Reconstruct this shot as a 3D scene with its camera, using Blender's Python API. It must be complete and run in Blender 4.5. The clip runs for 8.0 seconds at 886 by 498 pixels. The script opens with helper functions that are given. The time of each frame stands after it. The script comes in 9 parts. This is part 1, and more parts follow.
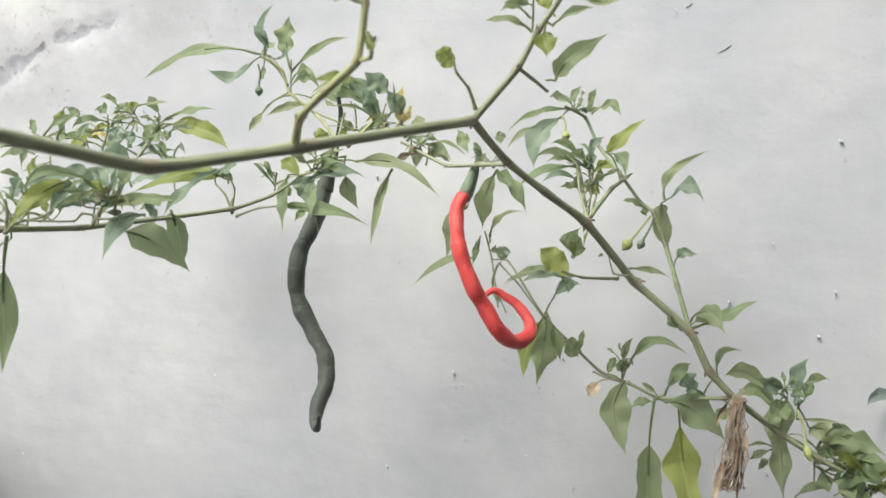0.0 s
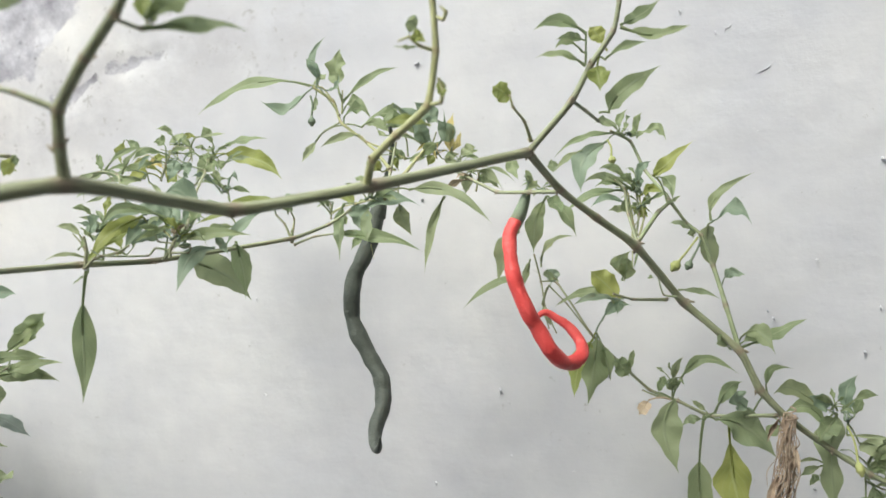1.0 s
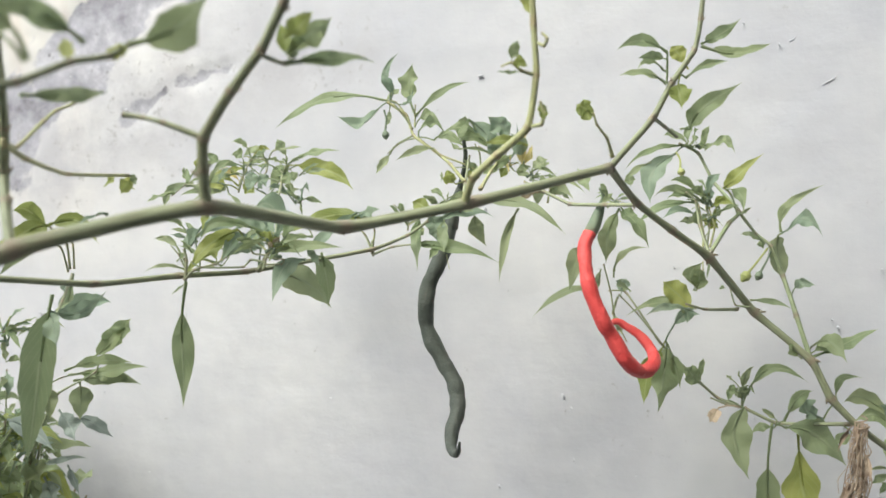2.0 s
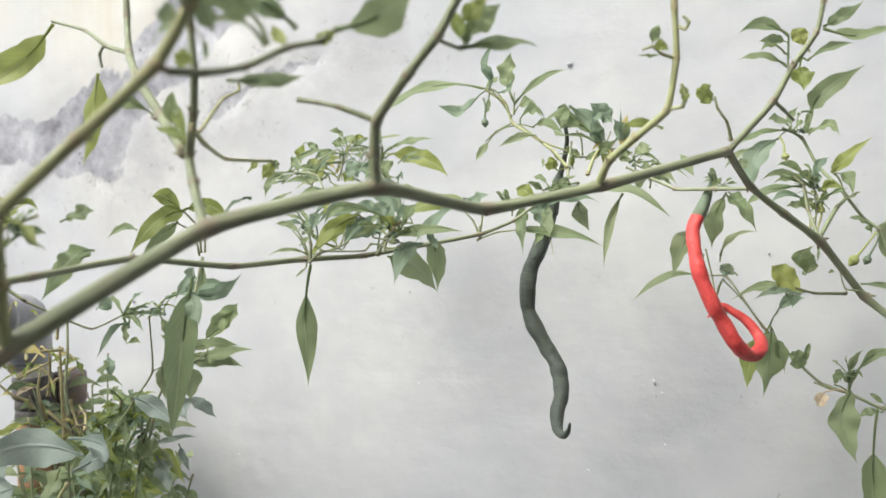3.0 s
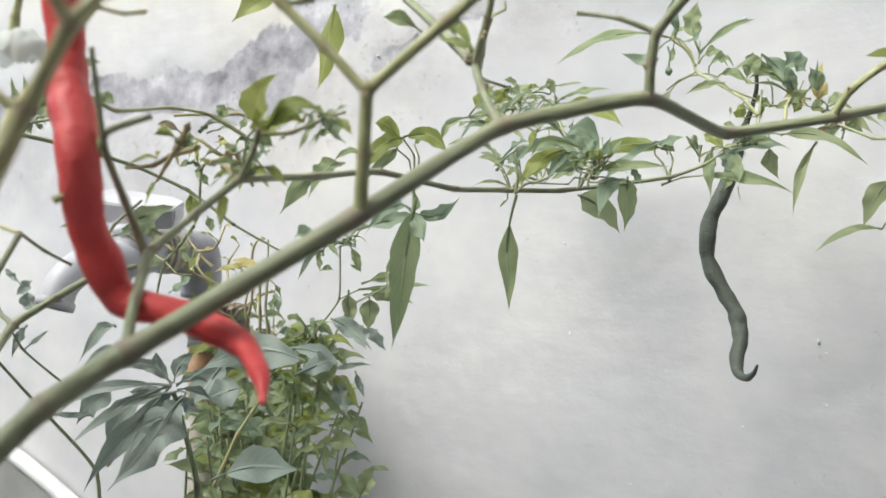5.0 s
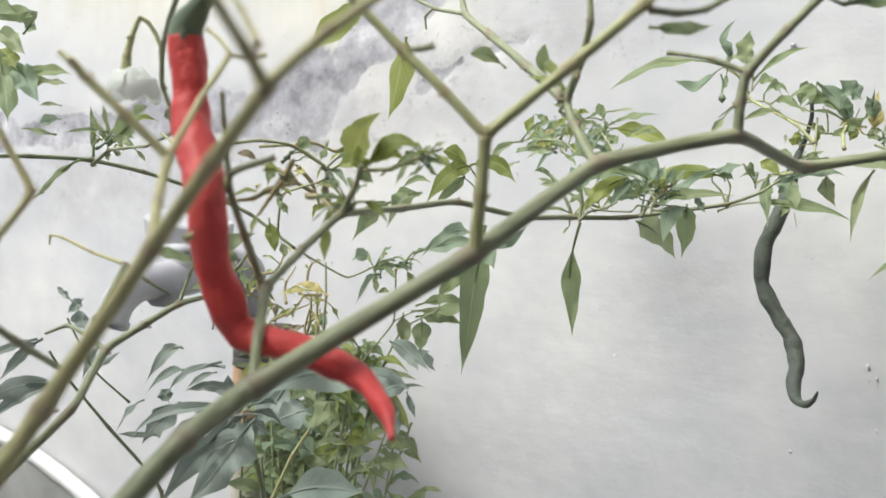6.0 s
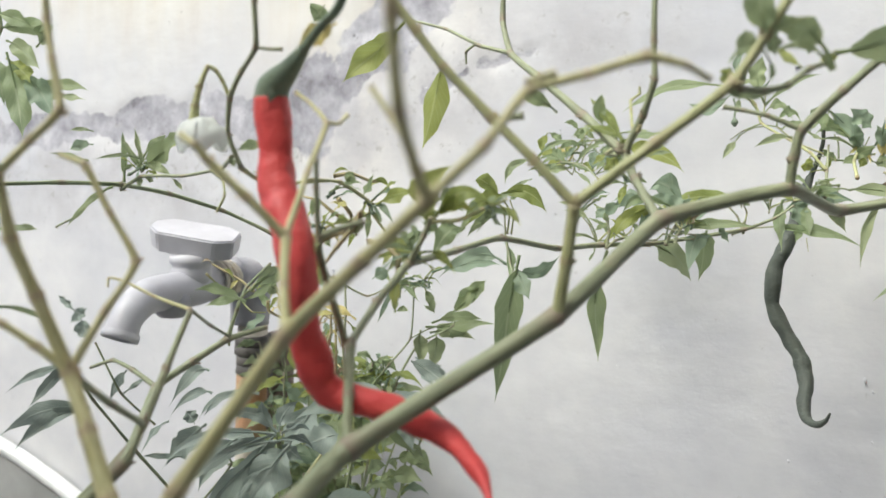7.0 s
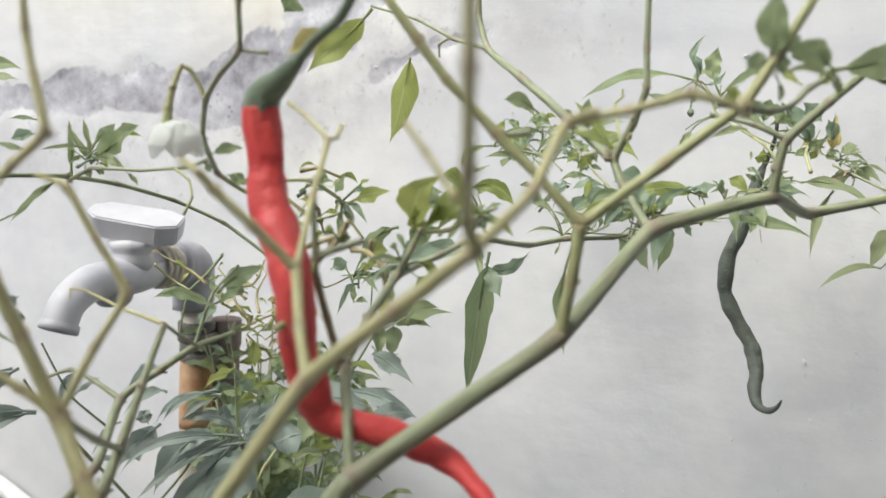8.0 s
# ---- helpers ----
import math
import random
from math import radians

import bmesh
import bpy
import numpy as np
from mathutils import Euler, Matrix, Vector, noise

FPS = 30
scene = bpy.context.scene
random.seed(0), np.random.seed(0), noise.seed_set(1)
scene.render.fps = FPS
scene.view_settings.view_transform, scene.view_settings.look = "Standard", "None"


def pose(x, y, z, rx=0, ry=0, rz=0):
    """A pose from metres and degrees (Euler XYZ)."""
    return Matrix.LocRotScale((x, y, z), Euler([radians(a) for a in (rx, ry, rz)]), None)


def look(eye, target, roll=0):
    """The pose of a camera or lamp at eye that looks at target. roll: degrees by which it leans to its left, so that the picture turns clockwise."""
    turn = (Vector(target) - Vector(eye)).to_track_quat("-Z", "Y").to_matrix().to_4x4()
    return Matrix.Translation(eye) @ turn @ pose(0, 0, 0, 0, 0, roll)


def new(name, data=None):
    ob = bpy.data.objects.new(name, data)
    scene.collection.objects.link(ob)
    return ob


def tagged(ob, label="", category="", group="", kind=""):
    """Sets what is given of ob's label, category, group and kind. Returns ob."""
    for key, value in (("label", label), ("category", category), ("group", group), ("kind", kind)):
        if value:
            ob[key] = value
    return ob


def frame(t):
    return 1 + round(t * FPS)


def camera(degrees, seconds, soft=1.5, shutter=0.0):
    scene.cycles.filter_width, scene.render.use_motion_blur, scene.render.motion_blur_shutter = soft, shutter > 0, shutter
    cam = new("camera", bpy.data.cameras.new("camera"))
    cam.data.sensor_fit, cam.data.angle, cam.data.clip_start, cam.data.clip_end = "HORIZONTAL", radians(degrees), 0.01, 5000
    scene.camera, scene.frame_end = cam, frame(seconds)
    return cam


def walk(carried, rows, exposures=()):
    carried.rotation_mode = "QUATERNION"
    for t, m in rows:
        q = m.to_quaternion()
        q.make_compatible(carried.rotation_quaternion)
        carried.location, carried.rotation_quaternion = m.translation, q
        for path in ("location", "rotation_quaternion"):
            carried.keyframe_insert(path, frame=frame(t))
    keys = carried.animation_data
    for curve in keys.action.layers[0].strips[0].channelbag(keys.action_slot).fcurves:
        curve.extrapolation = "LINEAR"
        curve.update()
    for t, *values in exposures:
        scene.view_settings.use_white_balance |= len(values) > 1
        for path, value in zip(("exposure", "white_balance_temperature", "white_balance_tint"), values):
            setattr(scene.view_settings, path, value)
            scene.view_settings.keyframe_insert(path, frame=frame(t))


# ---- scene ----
cam = camera(59.1, 8.0, soft=1.6)
cam.data.dof.use_dof, cam.data.dof.focus_distance, cam.data.dof.aperture_fstop = True, 0.48, 11.5
PATH = [
    (0, (0.008, -0.015, 1.014), (-0.072, 1.982, 0.941), 0.5),
    (0.5, (0.006, -0.018, 1.016), (-0.099, 1.977, 0.939), -0.3),
    (1, (-0.01, -0.029, 1.025), (-0.144, 1.966, 0.97), -0.5),
    (1.2, (-0.016, -0.029, 1.024), (-0.155, 1.966, 0.988), -0.3),
    (2.3, (-0.047, -0.052, 1.033), (-0.282, 1.933, 0.972), -0.6),
    (2.5, (-0.054, -0.054, 1.03), (-0.309, 1.928, 0.964), -0.6),
    (3, (-0.079, -0.06, 1.027), (-0.378, 1.917, 0.959), -0.7),
    (3.5, (-0.092, -0.063, 1.021), (-0.445, 1.904, 0.946), -0.2),
    (4, (-0.11, -0.073, 1.014), (-0.525, 1.882, 0.923), 0.8),
    (4.5, (-0.124, -0.085, 1.004), (-0.599, 1.855, 0.894), 1.5),
    (4.7, (-0.131, -0.088, 1.001), (-0.62, 1.848, 0.884), 1.6),
    (5.8, (-0.161, -0.102, 0.998), (-0.7, 1.821, 0.908), 1.3),
    (6, (-0.167, -0.106, 1.006), (-0.706, 1.818, 0.923), 1.8),
    (6.5, (-0.181, -0.117, 1.024), (-0.704, 1.811, 0.92), 2.4),
    (7, (-0.201, -0.12, 1.028), (-0.66, 1.823, 0.914), 2.3),
    (7.5, (-0.215, -0.122, 1.029), (-0.608, 1.834, 0.897), 2.7),
    (8, (-0.225, -0.115, 1.042), (-0.5, 1.857, 0.853), 2.7),
]
walk(cam, [(t, look(eye, target, roll)) for t, eye, target, roll in PATH], exposures=[(0.0, 0.85, 6530, 1), (2.5, 0.88, 6530, 1), (4.5, 0.87, 6500, 1), (6.0, 0.84, 6520, 1), (8.0, 0.80, 6540, 2)])

# ---------------------------------------------------------------- light
world = bpy.data.worlds.new("overcast_sky")
scene.world = world
world.use_nodes = True
wn = world.node_tree
sky = wn.nodes.new("ShaderNodeTexSky")
sky.sky_type = "NISHITA"
sky.sun_disc = False
sky.sun_elevation, sky.sun_rotation = radians(52), radians(215)
sky.air_density, sky.dust_density, sky.ozone_density = 1.0, 3.0, 1.0
wn.links.new(sky.outputs["Color"], wn.nodes["Background"].inputs["Color"])
wn.nodes["Background"].inputs["Strength"].default_value = 0.15

sun = new("sun", bpy.data.lights.new("sun", "SUN"))
sun.data.energy, sun.data.angle, sun.data.color = 1.9, radians(30), (1.0, 0.985, 0.965)
sun.matrix_world = look((-1.7, -1.7, 2.8), (0, 0, 0))


# ---------------------------------------------------------------- materials
def nodes_of(name, rough=0.6, metal=0.0):
    m = bpy.data.materials.new(name)
    m.use_nodes = True
    nt = m.node_tree
    b = nt.nodes["Principled BSDF"]
    b.inputs["Roughness"].default_value = rough
    b.inputs["Metallic"].default_value = metal
    return m, nt, b


def node(nt, kind, **inputs):
    n = nt.nodes.new(kind)
    for k, v in inputs.items():
        n.inputs[k.replace("_", " ")].default_value = v
    return n


def ramp(nt, source, stops):
    r = nt.nodes.new("ShaderNodeValToRGB")
    els = r.color_ramp.elements
    while len(els) < len(stops):
        els.new(0.5)
    for e, (p, c) in zip(els, stops):
        e.position, e.color = p, (*c, 1)
    nt.links.new(source, r.inputs["Fac"])
    return r.outputs["Color"]


def mixed(nt, fac, a, b, blend="MIX"):
    m = nt.nodes.new("ShaderNodeMix")
    m.data_type, m.blend_type = "RGBA", blend
    for sock, v in ((0, fac), (6, a), (7, b)):
        if isinstance(v, (int, float)):
            m.inputs[sock].default_value = v
        elif isinstance(v, tuple):
            m.inputs[sock].default_value = (*v, 1)
        else:
            nt.links.new(v, m.inputs[sock])
    return m.outputs[2]


def bumped(nt, b, height, strength, distance):
    n = nt.nodes.new("ShaderNodeBump")
    n.inputs["Strength"].default_value, n.inputs["Distance"].default_value = strength, distance
    nt.links.new(height, n.inputs["Height"])
    nt.links.new(n.outputs["Normal"], b.inputs["Normal"])


def coords(nt, kind="Object"):
    return nt.nodes.new("ShaderNodeTexCoord").outputs[kind]


def noise_of(nt, co, scale, detail=4.0, rough=0.55):
    n = node(nt, "ShaderNodeTexNoise", Scale=scale, Detail=detail, Roughness=rough)
    nt.links.new(co, n.inputs["Vector"])
    return n.outputs["Fac"]


def plaster():
    m, nt, b = nodes_of("limewashed_plaster", 0.85)
    co = coords(nt)

    def attribute(name):
        n = nt.nodes.new("ShaderNodeAttribute")
        n.attribute_name = name
        return n.outputs["Fac"]

    def math2(op, a, b2, c=None):
        n = nt.nodes.new("ShaderNodeMath")
        n.operation = op
        for k, v in enumerate((a, b2, c)):
            if v is None:
                continue
            if isinstance(v, (int, float)):
                n.inputs[k].default_value = v
            else:
                nt.links.new(v, n.inputs[k])
        return n.outputs[0]

    peel, stain, fleck = attribute("peel"), attribute("stain"), attribute("fleck")
    stretch = nt.nodes.new("ShaderNodeMapping")
    stretch.inputs["Scale"].default_value = (1, 1, 4.5)
    nt.links.new(co, stretch.inputs["Vector"])
    drip = nt.nodes.new("ShaderNodeMapping")
    drip.inputs["Scale"].default_value = (3.5, 1, 0.6)
    nt.links.new(co, drip.inputs["Vector"])
    white = ramp(nt, noise_of(nt, co, 3.5, 5), [(0.32, (0.55, 0.553, 0.592)), (0.5, (0.61, 0.608, 0.635)), (0.68, (0.70, 0.692, 0.70))])
    mottle = ramp(nt, noise_of(nt, co, 15, 6, 0.6), [(0.34, (0.93, 0.93, 0.95)), (0.62, (1.03, 1.025, 1.02))])
    white = mixed(nt, 1.0, white, mottle, "MULTIPLY")
    brush = ramp(nt, noise_of(nt, stretch.outputs[0], 9, 6, 0.6), [(0.3, (0.97, 0.97, 0.97)), (0.7, (1, 1, 1))])
    white = mixed(nt, 1.0, white, brush, "MULTIPLY")
    tan = ramp(nt, noise_of(nt, drip.outputs[0], 8, 6, 0.6), [(0.30, (0.63, 0.53, 0.42)), (0.44, (0.71, 0.65, 0.54)), (0.62, (0.745, 0.715, 0.64))])
    white = mixed(nt, stain, white, tan)
    # greyed, thin limewash round the torn patch
    thin = math2("MULTIPLY", fleck, ramp(nt, noise_of(nt, co, 13, 7, 0.65), [(0.37, (0, 0, 0)), (0.60, (0.9, 0.9, 0.9))]))
    white = mixed(nt, thin, white, (0.47, 0.46, 0.485))
    grey = ramp(nt, noise_of(nt, co, 17, 9, 0.70), [(0.34, (0.18, 0.17, 0.19)), (0.45, (0.33, 0.32, 0.355)), (0.56, (0.45, 0.44, 0.48)), (0.67, (0.63, 0.62, 0.65))])
    torn = math2("MULTIPLY_ADD", noise_of(nt, co, 30, 9, 0.74), 1.7, peel)
    edge = ramp(nt, math2("MULTIPLY", torn, 0.55), [(0.79, (0, 0, 0)), (0.91, (1, 1, 1))])
    col = mixed(nt, edge, white, grey)
    # small dark pits in the bare cement
    pit = nt.nodes.new("ShaderNodeTexVoronoi")
    pit.inputs["Scale"].default_value = 95.0
    nt.links.new(co, pit.inputs["Vector"])
    holes = math2("MULTIPLY", ramp(nt, pit.outputs["Distance"], [(0.10, (1, 1, 1)), (0.24, (0, 0, 0))]), ramp(nt, noise_of(nt, co, 21, 3), [(0.50, (0, 0, 0)), (0.62, (0.85, 0.85, 0.85))]))
    col = mixed(nt, math2("MULTIPLY", holes, math2("MAXIMUM", edge, math2("MULTIPLY", fleck, 0.35))), col, (0.20, 0.19, 0.20))
    # fine dark flecks where the limewash has worn
    speck = noise_of(nt, co, 75, 6, 0.72)
    worn = math2("MULTIPLY_ADD", noise_of(nt, co, 10, 4), 0.22, math2("MULTIPLY_ADD", fleck, 0.08, speck))
    col = mixed(nt, ramp(nt, worn, [(0.76, (0, 0, 0)), (0.84, (0.7, 0.7, 0.7))]), col, (0.36, 0.345, 0.34))
    nt.links.new(col, b.inputs["Base Color"])
    fine = mixed(nt, 0.12, mixed(nt, 0.2, noise_of(nt, co, 30, 6, 0.55), noise_of(nt, stretch.outputs[0], 22, 5, 0.6)), noise_of(nt, co, 260, 4, 0.6))
    bumped(nt, b, fine, 0.34, 0.004)
    return m


def stem_skin(name, low, high, knot):
    m, nt, b = nodes_of(name, 0.5)
    co = coords(nt)
    st = nt.nodes.new("ShaderNodeMapping")
    st.inputs["Scale"].default_value = (1, 1, 0.18)
    uv = coords(nt, "UV")
    nt.links.new(uv, st.inputs["Vector"])
    streak = node(nt, "ShaderNodeTexNoise", Scale=9.0, Detail=4.0)
    nt.links.new(uv, streak.inputs["Vector"])
    c = ramp(nt, streak.outputs["Fac"], [(0.35, low), (0.62, high)])
    c = mixed(nt, ramp(nt, noise_of(nt, co, 60, 4), [(0.55, (0, 0, 0)), (0.74, (0.35, 0.35, 0.35))]), c, knot)
    kn = nt.nodes.new("ShaderNodeAttribute")
    kn.attribute_name = "knot"
    c = mixed(nt, kn.outputs["Fac"], c, knot)
    nt.links.new(c, b.inputs["Base Color"])
    bumped(nt, b, mixed(nt, 0.5, noise_of(nt, co, 900, 3), streak.outputs["Fac"]), 0.35, 0.0008)
    return m


def leaf_skin(name, dark, light, rib, thin=0.3):
    m, nt, b = nodes_of(name, 0.48)
    uv = coords(nt, "UV")
    sep = nt.nodes.new("ShaderNodeSeparateXYZ")
    nt.links.new(uv, sep.inputs[0])
    info = nt.nodes.new("ShaderNodeObjectInfo")
    c = ramp(nt, noise_of(nt, coords(nt), 45, 4), [(0.3, dark), (0.7, light)])
    hue = nt.nodes.new("ShaderNodeHueSaturation")
    vary = node(nt, "ShaderNodeMapRange", From_Min=0, From_Max=1, To_Min=0.92, To_Max=1.2)
    nt.links.new(info.outputs["Random"], vary.inputs["Value"])
    nt.links.new(vary.outputs[0], hue.inputs["Value"])
    vh = node(nt, "ShaderNodeMapRange", From_Min=0, From_Max=1, To_Min=0.515, To_Max=0.485)
    nt.links.new(info.outputs["Random"], vh.inputs["Value"])
    nt.links.new(vh.outputs[0], hue.inputs["Hue"])
    nt.links.new(c, hue.inputs["Color"])
    # midrib and side veins from the leaf's own coordinates
    off = nt.nodes.new("ShaderNodeMath")
    off.operation = "SUBTRACT"
    nt.links.new(sep.outputs["X"], off.inputs[0])
    off.inputs[1].default_value = 0.5
    ab = nt.nodes.new("ShaderNodeMath")
    ab.operation = "ABSOLUTE"
    nt.links.new(off.outputs[0], ab.inputs[0])
    midrib = ramp(nt, ab.outputs[0], [(0.015, (1, 1, 1)), (0.06, (0, 0, 0))])
    slant = nt.nodes.new("ShaderNodeMath")
    slant.operation = "MULTIPLY_ADD"
    nt.links.new(ab.outputs[0], slant.inputs[0])
    slant.inputs[1].default_value = -0.55
    nt.links.new(sep.outputs["Y"], slant.inputs[2])
    sine = nt.nodes.new("ShaderNodeMath")
    sine.operation = "MULTIPLY"
    nt.links.new(slant.outputs[0], sine.inputs[0])
    sine.inputs[1].default_value = 62.0
    sn = nt.nodes.new("ShaderNodeMath")
    sn.operation = "SINE"
    nt.links.new(sine.outputs[0], sn.inputs[0])
    veins = ramp(nt, sn.outputs[0], [(0.86, (0, 0, 0)), (1.0, (0.45, 0.45, 0.45))])
    vein = mixed(nt, 1.0, midrib, veins, "LIGHTEN")
    col = mixed(nt, vein, hue.outputs["Color"], rib)
    nt.links.new(col, b.inputs["Base Color"])
    bumped(nt, b, mixed(nt, 0.3, vein, noise_of(nt, coords(nt), 260, 3)), 0.5, 0.001)
    tr = nt.nodes.new("ShaderNodeBsdfTranslucent")
    nt.links.new(mixed(nt, 0.6, col, tuple(min(0.9, q * 1.4) for q in light)), tr.inputs["Color"])
    ms = nt.nodes.new("ShaderNodeMixShader")
    ms.inputs[0].default_value = thin
    out = nt.nodes["Material Output"]
    nt.links.new(b.outputs[0], ms.inputs[1])
    nt.links.new(tr.outputs[0], ms.inputs[2])
    nt.links.new(ms.outputs[0], out.inputs["Surface"])
    return m


def fruit_skin(name, a, c, rough, wrinkle=0.4):
    m, nt, b = nodes_of(name, rough)
    co = coords(nt)
    tone = ramp(nt, noise_of(nt, co, 55, 4), [(0.3, a), (0.7, c)])
    fleck = ramp(nt, noise_of(nt, co, 240, 4, 0.7), [(0.62, (0, 0, 0)), (0.74, (0.35, 0.35, 0.35))])
    nt.links.new(mixed(nt, fleck, tone, tuple(min(1.0, q * 1.25 + 0.04) for q in c)), b.inputs["Base Color"])
    nt.links.new(ramp(nt, noise_of(nt, co, 90, 3), [(0.3, (rough - 0.08,) * 3), (0.7, (rough + 0.14,) * 3)]), b.inputs["Roughness"])
    creases = mixed(nt, 0.35, noise_of(nt, co, 150, 4, 0.6), noise_of(nt, co, 620, 3))
    bumped(nt, b, creases, wrinkle, 0.003)
    return m


def speckled(name, a, c, scale, rough, bump=0.3, depth=0.001):
    m, nt, b = nodes_of(name, rough)
    co = coords(nt)
    nt.links.new(ramp(nt, noise_of(nt, co, scale, 6, 0.6), [(0.34, a), (0.66, c)]), b.inputs["Base Color"])
    bumped(nt, b, noise_of(nt, co, scale * 6, 5), bump, depth)
    return m


PLASTER = plaster()
STEM = stem_skin("green_bark", (0.248, 0.264, 0.158), (0.395, 0.425, 0.265), (0.33, 0.275, 0.195))
STEM_PALE = stem_skin("yellow_green_bark", (0.37, 0.375, 0.175), (0.55, 0.56, 0.30), (0.43, 0.36, 0.21))
# paler copy of the bark; the bright haze on near stems is in its colour
STEM_NEAR = stem_skin("bark_lit_near", (0.54, 0.50, 0.235), (0.71, 0.67, 0.37), (0.54, 0.43, 0.27))
STEM_DARK = stem_skin("dark_green_bark", (0.22, 0.26, 0.145), (0.36, 0.41, 0.24), (0.26, 0.22, 0.15))
LEAF = leaf_skin("leaf_green", (0.21, 0.265, 0.13), (0.325, 0.385, 0.215), (0.37, 0.425, 0.26), 0.48)
LEAF_BLUE = leaf_skin("leaf_blue_green", (0.195, 0.26, 0.18), (0.305, 0.38, 0.27), (0.31, 0.37, 0.265), 0.42)
LEAF_LIME = leaf_skin("leaf_yellow_green", (0.23, 0.27, 0.075), (0.36, 0.40, 0.13), (0.43, 0.47, 0.21), 0.5)
LEAF_DARK = leaf_skin("leaf_dark_green", (0.22, 0.265, 0.14), (0.335, 0.385, 0.225), (0.29, 0.335, 0.205), 0.42)
LEAF_GREY = leaf_skin("leaf_grey_green", (0.21, 0.255, 0.22), (0.33, 0.38, 0.335), (0.39, 0.44, 0.395), 0.24)
LEAF_DRY = leaf_skin("leaf_yellowed", (0.46, 0.40, 0.12), (0.60, 0.54, 0.23), (0.57, 0.5, 0.27), 0.28)
LEAF_BROWN = leaf_skin("leaf_withered", (0.30, 0.24, 0.15), (0.47, 0.39, 0.27), (0.5, 0.42, 0.3), 0.2)
RED = fruit_skin("red_chili_skin", (0.71, 0.058, 0.056), (0.84, 0.115, 0.108), 0.46, 0.55)
GREEN = fruit_skin("dark_green_chili_skin", (0.07, 0.08, 0.066), (0.118, 0.132, 0.11), 0.6, 0.6)
CALYX = fruit_skin("green_calyx", (0.155, 0.195, 0.135), (0.25, 0.31, 0.21), 0.55)
PETAL = leaf_skin("white_petal", (0.80, 0.82, 0.77), (0.88, 0.90, 0.86), (0.86, 0.88, 0.82), 0.35)
BUD = fruit_skin("pale_bud", (0.30, 0.35, 0.11), (0.46, 0.47, 0.19), 0.5)
STRAW = speckled("dry_straw", (0.27, 0.185, 0.13), (0.56, 0.45, 0.34), 140, 0.9)
TWIG = speckled("dry_twig_bark", (0.34, 0.28, 0.15), (0.55, 0.48, 0.28), 120, 0.85)
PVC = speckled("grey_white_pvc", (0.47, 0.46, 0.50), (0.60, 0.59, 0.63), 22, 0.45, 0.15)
# the elbow's own darker grey; also painted shade under the valve
PVC_DARK = speckled("grey_pvc_elbow_and_shade", (0.30, 0.295, 0.33), (0.44, 0.43, 0.46), 22, 0.45, 0.1)
PIPE = speckled("weathered_beige_pipe", (0.42, 0.36, 0.28), (0.66, 0.62, 0.55), 16, 0.6)
RUST = speckled("rust_orange_stain", (0.44, 0.22, 0.11), (0.58, 0.40, 0.26), 45, 0.75)
BROWN = speckled("brown_pipe_paint", (0.19, 0.145, 0.13), (0.34, 0.265, 0.235), 40, 0.7)
TAPE = speckled("black_rubber_wrap", (0.05, 0.045, 0.042), (0.19, 0.17, 0.155), 70, 0.6)
TAPE_TAN = speckled("tan_cord", (0.52, 0.46, 0.38), (0.74, 0.69, 0.60), 80, 0.85)
TUB = speckled("white_plastic", (0.7, 0.7, 0.7), (0.82, 0.82, 0.82), 14, 0.4, 0.1)
TUB_OUT = speckled("grey_plastic", (0.22, 0.2, 0.2), (0.34, 0.32, 0.31), 14, 0.5, 0.1)
SOIL = speckled("damp_soil", (0.05, 0.035, 0.025), (0.14, 0.10, 0.07), 60, 0.95, 0.8, 0.006)
# pale so the unseen walls bounce fill light onto the plants
PALE_WALL = speckled("light_bouncing_wall", (0.58, 0.58, 0.585), (0.70, 0.70, 0.705), 7, 0.85, 0.4, 0.003)
# dark so the unseen east wall throws little light back
DARK_WALL = speckled("light_absorbing_wall", (0.13, 0.13, 0.135), (0.21, 0.21, 0.215), 7, 0.9, 0.4, 0.003)
FLOOR = speckled("cement_floor", (0.24, 0.24, 0.235), (0.34, 0.338, 0.33), 9, 0.85, 0.4, 0.003)


# ---------------------------------------------------------------- builders
UP = Vector((0, 0, 1))


def thing(name, at, label, category, group=""):
    ob = new(name)
    ob.location = at
    ob.empty_display_size = 0.02
    return tagged(ob, label, category, group)


def part(name, bm, material, parent, label="", smooth=True):
    me = bpy.data.meshes.new(name)
    bm.to_mesh(me)
    bm.free()
    me.materials.append(material)
    if smooth:
        me.shade_smooth()
    ob = new(name, me)
    if parent is not None:
        root = Vector((0, 0, 0))
        up = parent
        while up is not None:
            root = root + up.location
            up = up.parent
        ob.parent = parent
        ob.matrix_parent_inverse = Matrix.Translation(-root)
    return tagged(ob, label) if label else ob


